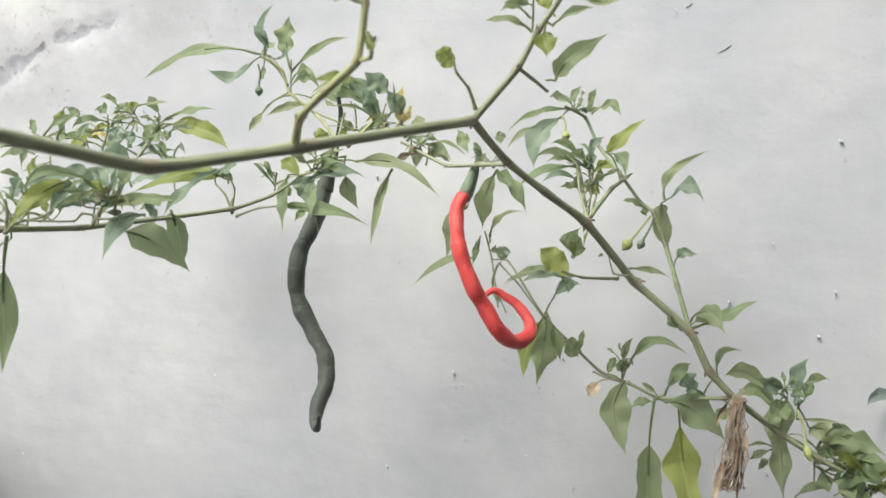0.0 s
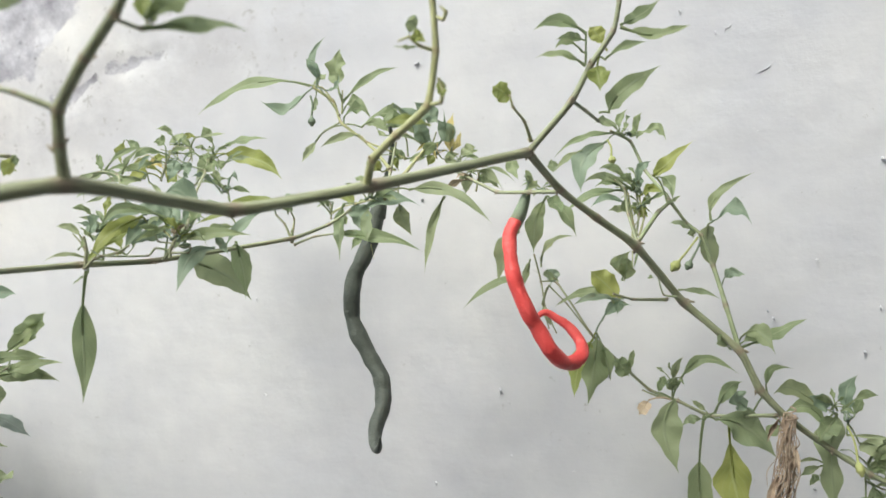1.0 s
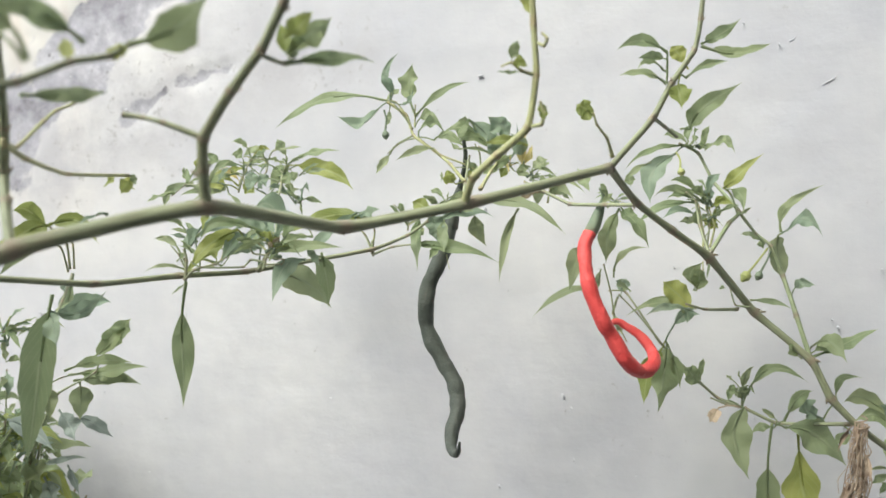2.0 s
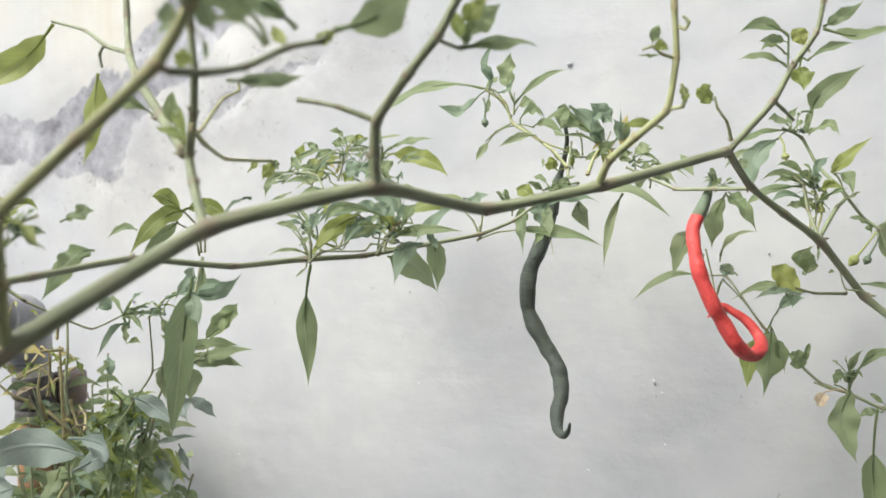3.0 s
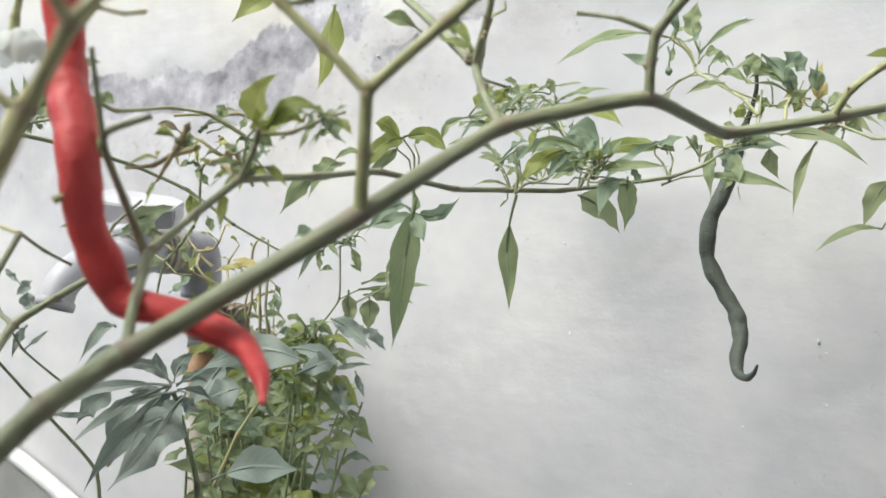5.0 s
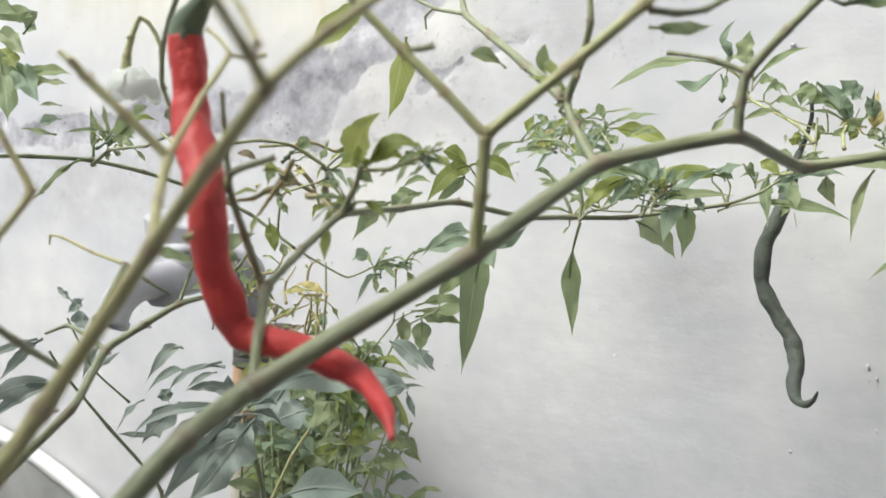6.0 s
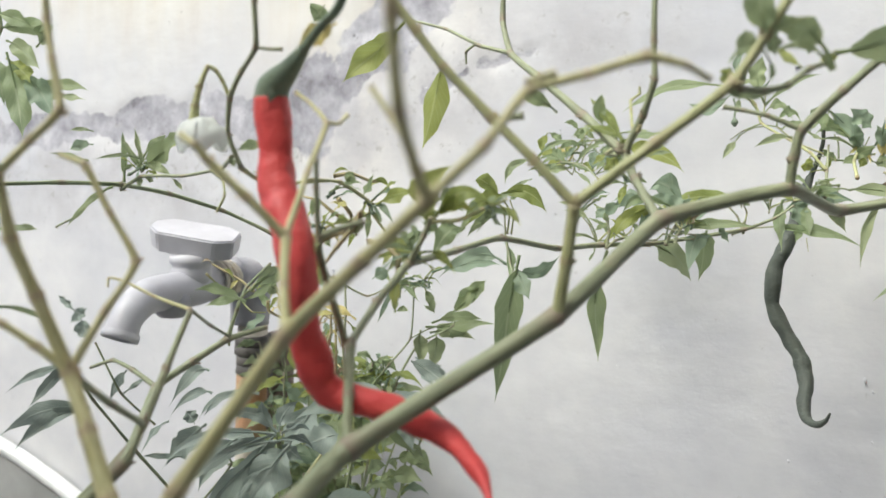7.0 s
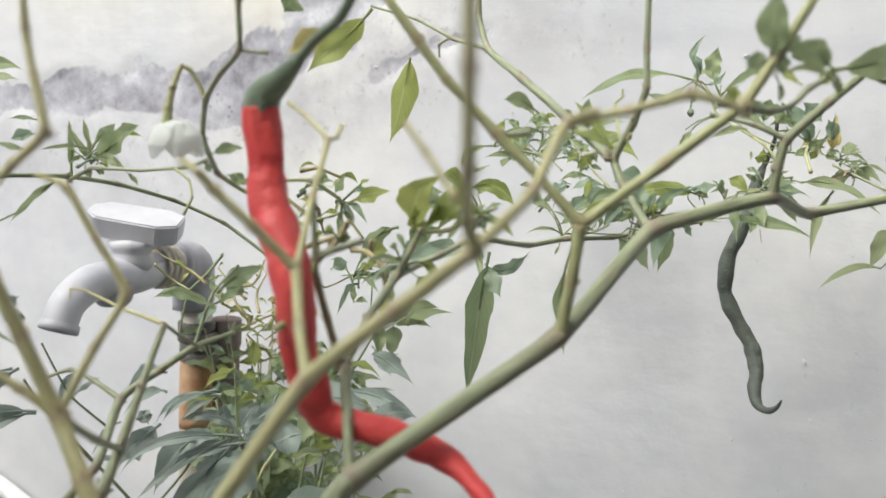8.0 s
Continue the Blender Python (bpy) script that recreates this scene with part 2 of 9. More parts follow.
def spline(pts, radii, per=6, ease=0.5):
    """Points and radii along a smooth curve through the given places; a low ease keeps the runs straight."""
    p = [Vector(q) for q in pts]
    if len(p) == 2:
        p = [p[0], (p[0] + p[1]) / 2, p[1]]
        radii = [radii[0], (radii[0] + radii[-1]) / 2, radii[-1]]
    p = [2 * p[0] - p[1]] + p + [2 * p[-1] - p[-2]]
    out, rr, mark = [], [], []
    for i in range(1, len(p) - 2):
        b, c = p[i], p[i + 1]
        run = (c - b).length
        m0 = (c - p[i - 1]).normalized() * run * 2 * ease
        m1 = (p[i + 2] - b).normalized() * run * 2 * ease
        for k in range(per):
            t = k / per
            out.append(b * (2 * t ** 3 - 3 * t * t + 1) + m0 * (t ** 3 - 2 * t * t + t) + c * (3 * t * t - 2 * t ** 3) + m1 * (t ** 3 - t * t))
            rr.append(radii[i - 1] * (1 - t) + radii[i] * t)
            mark.append(min(t, 1 - t) * 2)
    out.append(p[-2])
    rr.append(radii[-1])
    mark.append(0)
    return out, rr, mark


def tube(bm, pts, radii, sides=10, ridge=0.0, rough=0.0, seed=0, marks=None, cap=True):
    """A tube along places with a radius at each; a knot layer marks the joints."""
    uv = bm.loops.layers.uv.verify()
    knot = bm.verts.layers.float.get("knot") or bm.verts.layers.float.new("knot")
    rings = []
    side = None
    for i, p in enumerate(pts):
        t = (pts[min(i + 1, len(pts) - 1)] - pts[max(i - 1, 0)]).normalized()
        if side is None:
            side = t.cross(Vector((0.3, -0.8, 0.5))).normalized()
        side = (side - t * side.dot(t)).normalized()
        other = t.cross(side)
        ring = []
        for k in range(sides):
            a = 2 * math.pi * k / sides
            r = radii[i] * (1 + ridge * math.cos(5 * a + 0.7))
            if rough:
                r *= 1 + rough * noise.noise(p * 90 + Vector((math.cos(a), math.sin(a), seed * 3.1)))
            v = bm.verts.new(p + (side * math.cos(a) + other * math.sin(a)) * r)
            v[knot] = max(0.0, 1 - 3.0 * marks[i]) if marks else 0.0
            ring.append(v)
        rings.append(ring)
    for i in range(len(rings) - 1):
        for k in range(sides):
            f = bm.faces.new((rings[i][k], rings[i][(k + 1) % sides], rings[i + 1][(k + 1) % sides], rings[i + 1][k]))
            for loop, (u, v) in zip(f.loops, ((k, i), (k + 1, i), (k + 1, i + 1), (k, i + 1))):
                loop[uv].uv = (u / sides, v * 0.05)
    if cap:
        for ring, flip in ((rings[0], True), (rings[-1], False)):
            c = bm.verts.new(sum((v.co for v in ring), Vector()) / sides)
            for k in range(sides):
                tri = (ring[k], ring[(k + 1) % sides], c)
                bm.faces.new(tri[::-1] if flip else tri)


count = [0]


def stem(plant, pts, radii, material=None, swell=1.22, name="branch", label=""):
    """One branch of a plant: a slightly ridged tube, thicker at its joints."""
    count[0] += 1
    c, r, mark = spline(pts, radii, 7, 0.22)
    r = [q * (1 + (swell - 1) * max(0.0, 1 - 2.6 * m)) for q, m in zip(r, mark)]
    bm = bmesh.new()
    tube(bm, c, r, 10, 0.05, 0.14, count[0], mark)
    # leaf scars and dried stubs at the joints
    rnd = random.Random(count[0])
    for i in range(0, len(c) - 1, 7):
        for k in range(0 if r[i] > 0.0032 else 2 if r[i] > 0.0012 else rnd.randint(0, 1)):
            run = (c[i + 1] - c[i]).normalized()
            d = run.cross(Vector((rnd.uniform(-1, 1), rnd.uniform(-1, 1), rnd.uniform(-1, 1)))).normalized()
            o, ln = c[i] + run * r[i] * rnd.uniform(-0.8, 0.8), r[i] * rnd.uniform(0.9, 1.7)
            tube(bm, [o, o + d * ln * 0.6, o + (d + run * 0.5) * ln], [r[i] * 0.5, r[i] * 0.34, r[i] * 0.14], 7, 0, 0.2, k, [0.1, 0.05, 0.0])
    return part(name, bm, material or STEM, plant, label)


def leaf(plant, base, tip, width, bow=0.0, turn=0.0, material=None, pet=0.13, fold=0.3, bend=(0, 0, 0), stalk=None):
    """One chili leaf: a stalk, then a pointed, wavy, twisted blade folded along its rib."""
    count[0] += 1
    rnd = random.Random(count[0] * 7 + 1)
    base, tip = Vector(base), Vector(tip)
    axis = tip - base
    length = axis.length
    t = axis.normalized()
    front = Vector((-0.1, -1, 0.42))
    face0 = (front - t * t.dot(front)).normalized()
    face0 = Matrix.Rotation(radians(turn + rnd.uniform(-17, 17)), 3, t) @ face0
    twist = rnd.uniform(-0.7, 0.7) * (0.3 if fold < 0.1 else 1)
    swing = rnd.uniform(-0.05, 0.05) * length
    hook = rnd.uniform(-0.03, 0.12) * length
    droop = rnd.uniform(0.0, 0.10) * length
    uneven = rnd.uniform(-0.16, 0.16)
    ph, beat = rnd.uniform(0, 6.3), rnd.uniform(8, 17)
    wave = rnd.uniform(0.2, 0.5)
    cup = rnd.uniform(-0.1, 0.3)
    belly = rnd.uniform(0.74, 0.92)
    fold = fold + rnd.uniform(-0.15, 0.35)
    rows, cols = 16, 6
    bm = bmesh.new()
    uv = bm.loops.layers.uv.verify()

    def along(s):
        side = t.cross(face0)
        return base + axis * s + (UP * bow + Vector(bend)) * 4 * s * (1 - s) + side * swing * math.sin(math.pi * s) * math.cos(2.2 * s) - face0 * hook * math.sin(math.pi * s) - UP * droop * max(0.0, s - 0.65) ** 2 * 4

    grid = []
    for i in range(rows + 1):
        u = i / rows
        s = pet + (1 - pet) * u
        face = Matrix.Rotation(twist * (u - 0.35), 3, t) @ face0
        side = t.cross(face).normalized()
        half = 0.5 * width * (max(0.0, math.sin(math.pi * u ** belly)) ** (0.82 + 1.5 * max(0.0, u - 0.45)) + 0.03 * (1 - u))
        half *= 1 + 0.10 * math.sin(beat * 0.8 * u + ph) + 0.26 * noise.noise(Vector((u * 7, count[0] * 1.7, 0.3)))
        row = []
        for j in range(cols + 1):
            v = 2 * j / cols - 1
            h = half * (1 + (uneven if v > 0 else -uneven))
            lift = h * (fold * (abs(v) - 0.4) - cup * v * v + wave * abs(v) * math.sin(beat * u + ph + (1.9 if v > 0 else 0)))
            row.append(bm.verts.new(along(s) + side * h * v + face * lift))
        grid.append(row)
    for i in range(rows):
        for j in range(cols):
            f = bm.faces.new((grid[i][j], grid[i][j + 1], grid[i + 1][j + 1], grid[i + 1][j]))
            for loop, (x, y) in zip(f.loops, ((j, i), (j + 1, i), (j + 1, i + 1), (j, i + 1))):
                loop[uv].uv = (x / cols, y / rows)
    petiole = [along(pet * k / 4) for k in range(5)] + [along(pet + (1 - pet) * k / 6) - face0 * 0.0004 for k in range(1, 3)]
    thick = min(1.0, length / 0.03)
    if stalk:
        root = Vector(stalk)
        sag = UP * (base - root).length * 0.12
        tube(bm, [root, root.lerp(base, 0.35) + sag * 0.8, root.lerp(base, 0.7) + sag * 0.7, base], [0.0006, 0.00055, 0.0005, 0.0005], 5, cap=False)
    tube(bm, petiole, [thick * max(0.0003, 0.001 - 0.00008 * k) for k in range(7)], 5, cap=False)
    return part("leaf", bm, material or LEAF, plant)


def tuft(plant, at, n, size, seed, materials=None):
    """A growing point: narrow young leaves arching out on thin stalks, with a few tiny buds."""
    rnd = random.Random(seed)
    at = Vector(at)
    for k in range(round(n * 1.5)):
        a = rnd.uniform(0, 6.28)
        d = Vector((math.cos(a), 0.8 * math.sin(a), rnd.uniform(-0.7, 0.9))).normalized()
        ln = size * rnd.uniform(0.6, 1.6)
        b = at + Vector((rnd.uniform(-1, 1), rnd.uniform(-1, 1), rnd.uniform(-1, 1))) * size * 0.2
        leaf(plant, b, b + d * ln, ln * rnd.uniform(0.13, 0.23), bow=ln * rnd.uniform(0.05, 0.32), turn=rnd.uniform(-60, 60), material=rnd.choice(materials or (LEAF, LEAF_BLUE, LEAF_LIME, LEAF)), pet=rnd.uniform(0.15, 0.45))
    for k in range(2):
        d = Vector((rnd.uniform(-1, 1), rnd.uniform(-1, 0.3), rnd.uniform(-1, 0.2))) * size * 0.35
        bud(plant, at, at + d, 0.0011, CALYX)


def pepper(name, label, group, body, radii, material, calyx, stalk, hue):
    """A chili pepper: wrinkled tapering body, cap-like calyx and curved stalk."""
    ob = thing(name, body[0], label, "chili pepper", group)
    c, r, _ = spline(body, radii, 12)
    bm = bmesh.new()
    wob = [q * (1 + 0.11 * noise.noise(p * 75) + 0.10 * noise.noise(p * 190)) for p, q in zip(c, r)]
    bent = [p + Vector((noise.noise(p * 60), noise.noise(p * 60 + UP * 9), 0)) * q * 0.22 for p, q in zip(c, r)]
    tube(bm, bent, wob, 22, 0.0, 0.17, 4)
    part("body", bm, material, ob)
    c, r, _ = spline(*calyx, 6)
    bm = bmesh.new()
    tube(bm, c, r, 14, 0.06, 0.05, 2)
    part("calyx", bm, hue, ob, "green cap of the chili")
    c, r, _ = spline(*stalk, 6)
    bm = bmesh.new()
    tube(bm, c, r, 9, 0.05, 0.06, 3)
    part("stalk", bm, hue, ob)
    return ob


def bud(plant, top, bottom, radius, material=None):
    """A hanging flower bud on its thin stalk."""
    top, bottom = Vector(top), Vector(bottom)
    d = bottom - top
    pts = [top, top + d * 0.35 + Vector((0.001, 0, 0.001)), top + d * 0.7, top + d * 0.78, top + d * 0.88, bottom]
    c, r, _ = spline(pts, [0.0007, 0.0006, 0.0008, radius * 0.9, radius, radius * 0.25], 5)
    bm = bmesh.new()
    tube(bm, c, r, 9)
    return part("flower_bud", bm, material or BUD, plant)


# ---------------------------------------------------------------- wall and ground
WALL = pose(0, 0.575, 0, 0, 0, -11.86)
FLOOR_Z = 0.42


def band(u, z, path):
    """Distance from the line of the torn plaster, on the wall."""
    best, width = 9.0, 0.1
    for (a, b, wa), (c, d, wb) in zip(path, path[1:]):
        l2 = (c - a) ** 2 + (d - b) ** 2
        k = max(0, min(1, ((u - a) * (c - a) + (z - b) * (d - b)) / l2))
        q = math.hypot(u - a - k * (c - a), z - b - k * (d - b))
        w = wa + (wb - wa) * k
        if q / w < best:
            best, width = q / w, w
    return best


SMEARS = [((-0.42, 1.139), (-0.374, 1.160), 0.011), ((-0.357, 1.165), (-0.308, 1.177), 0.010), ((-0.352, 1.116), (-0.347, 1.119), 0.006)]
TORN = [(-0.36, 1.29, 0.05), (-0.46, 1.215, 0.045), (-0.525, 1.155, 0.045), (-0.575, 1.112, 0.055), (-0.66, 1.12, 0.036), (-0.77, 1.12, 0.024), (-0.92, 1.106, 0.023), (-1.1, 1.1, 0.03)]
bm = bmesh.new()
peel_l, stain_l, fleck_l = [bm.verts.layers.float.new(k) for k in ("peel", "stain", "fleck")]
FLECKED = [(-1.15, 1.05, 0.08), (-0.75, 1.05, 0.09), (-0.52, 1.10, 0.10), (-0.36, 1.17, 0.09), (-0.2, 1.18, 0.05)]
fine_u = [-2.2, -1.7, -1.35] + [-1.15 + 0.0055 * i for i in range(300)] + [0.6, 0.8, 1.2, 1.8]
fine_z = [FLOOR_Z, 0.5, 0.58] + [0.62 + 0.0055 * i for i in range(150)] + [1.5, 1.7, 2.1, 2.6]
rows = []
for z in fine_z:
    row = []
    for u in fine_u:
        q = Vector((u, 0, z))
        d = band(u, z, TORN) + 0.8 * noise.fractal(q * 13, 0.8, 2.1, 6)
        p = max(0.0, min(1.0, (1.15 - d) * 1.7))
        for (u0, z0), (u1, z1), w in SMEARS:
            if abs(u - u0) < 0.1 and abs(z - z0) < 0.1:
                q2 = band(u, z, ((u0, z0, w), (u1, z1, w * 0.7))) + 0.9 * noise.fractal(q * 30, 0.8, 2.1, 5)
                p = max(p, max(0.0, min(0.85, (1.1 - q2) * 1.2)))
        trowel = noise.noise(Vector((u * 5 + z * 2, 3, z * 22)))
        lump = 0.0012 * noise.noise(q * 6) + 0.0005 * noise.noise(q * 23) + 0.0005 * noise.noise(q * 70) + 0.0002 * trowel + 0.0009 * max(0.0, noise.noise(q * 38) - 0.42)
        v = bm.verts.new((u, -lump + 0.0014 * p + 0.0016 * p * noise.noise(q * 60), z))
        v[peel_l] = p
        above = max(0.0, min(1.0, (z - 1.06 + 0.25 * (u + 0.62)) * 4 + 0.9 * noise.noise(q * 5)))
        v[stain_l] = 0.75 * above * max(0.0, min(1.0, (-0.30 - u) * 3.5))
        v[fleck_l] = max(0.0, min(1.0, 1.2 - band(u, z, FLECKED) + 0.35 * noise.noise(q * 9)))
        row.append(v)
    rows.append(row)
for a, b in zip(rows, rows[1:]):
    for i in range(len(a) - 1):
        bm.faces.new((a[i], a[i + 1], b[i + 1], b[i]))
edge = [r[0] for r in rows], [r[-1] for r in rows]
back = [[bm.verts.new((u, 0.14, z)) for u in (-2.2, 1.8)] for z in (FLOOR_Z, 2.6)]
bm.faces.new((back[0][1], back[0][0], back[1][0], back[1][1]))
bm.faces.new((rows[-1][0], rows[-1][-1], back[1][1], back[1][0]))
wall = part("wall_north", bm, PLASTER, None)
wall.matrix_world = WALL
tagged(wall, "white limewashed plaster wall with a torn grey patch", "wall", kind="structure")

rnd = random.Random(5)
bm = bmesh.new()
for i in range(80):
    u, z = rnd.uniform(-0.6, 0.5), rnd.uniform(0.68, 1.35)
    s = rnd.choice((0.0003, 0.0005, 0.0007, 0.0012))
    if i % 5 == 0:
        u, z, s = rnd.gauss(0.22, 0.06), rnd.gauss(0.95, 0.12), rnd.uniform(0.0007, 0.0013)
    bmesh.ops.create_icosphere(bm, subdivisions=1, radius=s, matrix=pose(u, -0.0012, z, 0, rnd.uniform(0, 180), 0) @ Matrix.Diagonal((rnd.uniform(0.9, 2.4), 1.0, rnd.uniform(0.6, 1.2), 1)))
for u, z, ln in ((0.179, 1.1315, 0.0085), (0.157, 1.164, 0.004)):
    scratch = [Vector((u + ln * k / 4, -0.0002, z + 0.62 * ln * k / 4 + 0.0004 * math.sin(k * 2))) for k in range(5)]
    tube(bm, scratch, [0.0001, 0.0004, 0.0003, 0.0005, 0.0001], 6)
specks = part("plaster_specks", bm, PLASTER, None)
specks.parent = wall
specks["kind"] = "stuff"

bm = bmesh.new()
n = 24
for i in range(n + 1):
    for j in range(n + 1):
        x, y = -30 + 60 * i / n, -55 + 60 * j / n
        bm.verts.new((x, y, FLOOR_Z))
bm.verts.ensure_lookup_table()
for i in range(n):
    for j in range(n):
        a = i * (n + 1) + j
        bm.faces.new([bm.verts[k] for k in (a, a + n + 1, a + n + 2, a + 1)])
tagged(part("ground", bm, FLOOR, None), "grey cement yard floor", "ground", kind="structure")


def added_wall(name, size, m, skin, label):
    """A plain wall out of view, added to close the yard and shape its light."""
    bm = bmesh.new()
    bmesh.ops.create_cube(bm, size=1.0, matrix=m @ Matrix.Diagonal((*size, 1)))
    bmesh.ops.bevel(bm, geom=bm.edges[:], offset=0.01, segments=2, affect="EDGES")
    tagged(part(name, bm, skin, None, smooth=False), label, "wall", kind="structure")


# added walls behind the camera; their heights grade the light on the plaster
added_wall("wall_south_unseen", (2.04, 0.12, 1.32), WALL @ pose(-1.20, -1.1, FLOOR_Z + 0.66), PALE_WALL, "unseen pale wall added to shade the lower plaster")
added_wall("wall_south_shade", (0.75, 0.12, 1.82), WALL @ pose(0.195, -1.1, FLOOR_Z + 0.91), PALE_WALL, "unseen tall wall added to shade the right of the plaster")
added_wall("wall_west_unseen", (0.12, 1.0, 0.86), WALL @ pose(-2.13, -0.53, FLOOR_Z + 0.43), PALE_WALL, "unseen low pale wall added to close the west side")
# added out of view: blocks sky light from the right-hand plaster
added_wall("wall_east_shade", (0.12, 1.0, 2.7), WALL @ pose(0.42, -0.53, FLOOR_Z + 1.35), DARK_WALL, "unseen tall dark wall added to dim the right of the plaster")

# sloping cement plinth with a white-painted top edge at the foot of the wall
bm = bmesh.new()
LOW, HIGH = -0.25, -2.05


def top_at(u):
    """Height of the sagging upper edge of the plinth."""
    d = max(-0.28, min(0.2, u + 1.0))
    return 0.6605 - 0.285 * d - 0.6 * d * d - (0.285 + 1.2 * d) * (u + 1.0 - d)


cols = []
for k in range(41):
    u = LOW + (HIGH - LOW) * k / 40
    wob = 0.0012 * noise.noise(Vector((u * 20, 0, 0)))
    cols.append([bm.verts.new((u, y + wob, z)) for y, z in ((-0.004, top_at(u)), (-0.016, top_at(u)), (-0.018, top_at(u) - 0.004), (-0.018, FLOOR_Z))])
for a, b in zip(cols, cols[1:]):
    for i in range(3):
        bm.faces.new((a[i], a[i + 1], b[i + 1], b[i]))
bm.faces.new(cols[0][::-1])
bm.faces.new(cols[-1])
plinth = part("baseboard", bm, FLOOR, None)
plinth.matrix_world = WALL
tagged(plinth, "grey cement plinth sloping along the wall foot", "plinth", kind="structure")
bm = bmesh.new()
cols = []
for k in range(121):
    u = LOW + (HIGH - LOW) * k / 120
    n1, n2 = noise.noise(Vector((u * 45, 1, 0))) * 0.0014, noise.noise(Vector((u * 60, 2, 0))) * 0.0016
    t = top_at(u)
    cols.append([bm.verts.new((u, y, z)) for y, z in ((-0.005, t + 0.0035 + n1), (-0.019, t + 0.003 + n1), (-0.022, t - 0.001 + n1), (-0.022, t - 0.009 + n2), (-0.0185, t - 0.0105 + n2))])
for a, b in zip(cols, cols[1:]):
    for i in range(4):
        bm.faces.new((a[i], a[i + 1], b[i + 1], b[i]))
bm.faces.new(cols[0][::-1])
bm.faces.new(cols[-1])
strip = part("trim", bm, TUB, None)
strip.matrix_world = WALL
tagged(strip, "white painted edge along the cement plinth", "trim", kind="structure")


# ---------------------------------------------------------------- tap and pipes
def lathe(bm, profile, m, sides=28, ends=(True, True)):
    rings = []
    for r, z in profile:
        rings.append([bm.verts.new(m @ Vector((r * math.cos(2 * math.pi * k / sides), r * math.sin(2 * math.pi * k / sides), z))) for k in range(sides)])
    for a, b in zip(rings, rings[1:]):
        for k in range(sides):
            bm.faces.new((a[k], a[(k + 1) % sides], b[(k + 1) % sides], b[k]))
    if ends[0]:
        bm.faces.new(rings[0][::-1])
    if ends[1]:
        bm.faces.new(rings[-1])


PIPE_X, PIPE_Y, TAP_Z = -0.560, 0.59, 0.948
OUT = Vector((-0.2055, -0.9787, 0))
elbow = Vector((PIPE_X - 0.004, PIPE_Y, TAP_Z))


def garden_tap(size):
    tap = thing("water_tap", elbow, "grey-white plastic water tap with lever handle on a standpipe", "tap")
    # elbow from the pipe into the tap
    bm = bmesh.new()
    pts = [elbow + Vector((0, 0, -0.05)), elbow + Vector((0, 0, -0.022)), elbow + OUT * 0.006 + UP * -0.003, elbow + OUT * 0.02, elbow + OUT * 0.038]
    c, r, _ = spline(pts, [0.0205, 0.0212, 0.0225, 0.0222, 0.0215], 5)
    tube(bm, c, r, 24)
    collar = Matrix.Translation(elbow + OUT * 0.030) @ OUT.to_track_quat("Z", "Y").to_matrix().to_4x4()
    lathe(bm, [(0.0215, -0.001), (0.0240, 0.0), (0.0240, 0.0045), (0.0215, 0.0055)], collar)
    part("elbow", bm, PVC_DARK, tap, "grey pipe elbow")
    # pale cord wound round the joint, with loose turns
    bm = bmesh.new()
    face = Matrix.Translation(elbow + OUT * 0.036) @ OUT.to_track_quat("Z", "Y").to_matrix().to_4x4()
    lathe(bm, [(0.0185, 0.0), (0.0188, 0.010), (0.0182, 0.022)], face)
    rnd = random.Random(8)
    for k in range(5):
        lean, turn, rad = rnd.uniform(-0.22, 0.22), rnd.uniform(0, 6.28), rnd.uniform(0.0192, 0.0218)
        ring = [face @ Vector((rad * math.cos(i * 0.2), rad * math.sin(i * 0.2), 0.003 + 0.0045 * k + lean * rad * math.sin(i * 0.2 + turn) + 0.0006 * math.sin(3 * i))) for i in range(33)]
        tube(bm, ring, [0.0021 + 0.0004 * math.sin(i * 0.9 + k) for i in range(33)], 8)
    part("threaded_joint", bm, TAPE_TAN, tap, "threaded joint wound with pale cord")
    # body and downward spout
    bm = bmesh.new()
    s = elbow + OUT * 0.055
    pts = [s, s + OUT * 0.03 - UP * 0.004, s + OUT * 0.06 - UP * 0.006, s + OUT * 0.088 - UP * 0.008, s + OUT * 0.110 - UP * 0.022, s + OUT * 0.119 - UP * 0.041]
    c, r, _ = spline(pts, [0.0165, 0.0185, 0.0175, 0.016, 0.0145, 0.014], 7)
    tube(bm, c, r, 24)
    part("spout", bm, PVC, tap)
    bm = bmesh.new()
    mouth = Matrix.Translation(c[-1]) @ (c[-1] - c[-2]).to_track_quat("Z", "Y").to_matrix().to_4x4()
    lathe(bm, [(0.0158, -0.005), (0.0162, -0.002), (0.0162, 0.002), (0.0128, 0.0025), (0.0118, -0.001), (0.0112, -0.004)], mouth, 28, (False, True))
    part("spout_rim", bm, PVC, tap)
    # valve underside, in darker grey for the shade beneath the tap body
    bm = bmesh.new()
    bowl = Matrix.Translation(s + OUT * 0.058 - UP * 0.031)
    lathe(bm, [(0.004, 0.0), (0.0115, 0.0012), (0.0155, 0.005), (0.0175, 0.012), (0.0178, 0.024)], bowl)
    part("valve_bowl", bm, PVC_DARK, tap, "rounded underside of the valve, with shade in its grey")
    bm = bmesh.new()
    neck = Matrix.Translation(s + OUT * 0.034)
    lathe(bm, [(0.0175, 0.0), (0.0192, 0.010), (0.0182, 0.014), (0.0182, 0.018), (0.0205, 0.020), (0.0205, 0.027), (0.012, 0.029), (0.012, 0.036)], neck)
    part("bonnet", bm, PVC, tap)
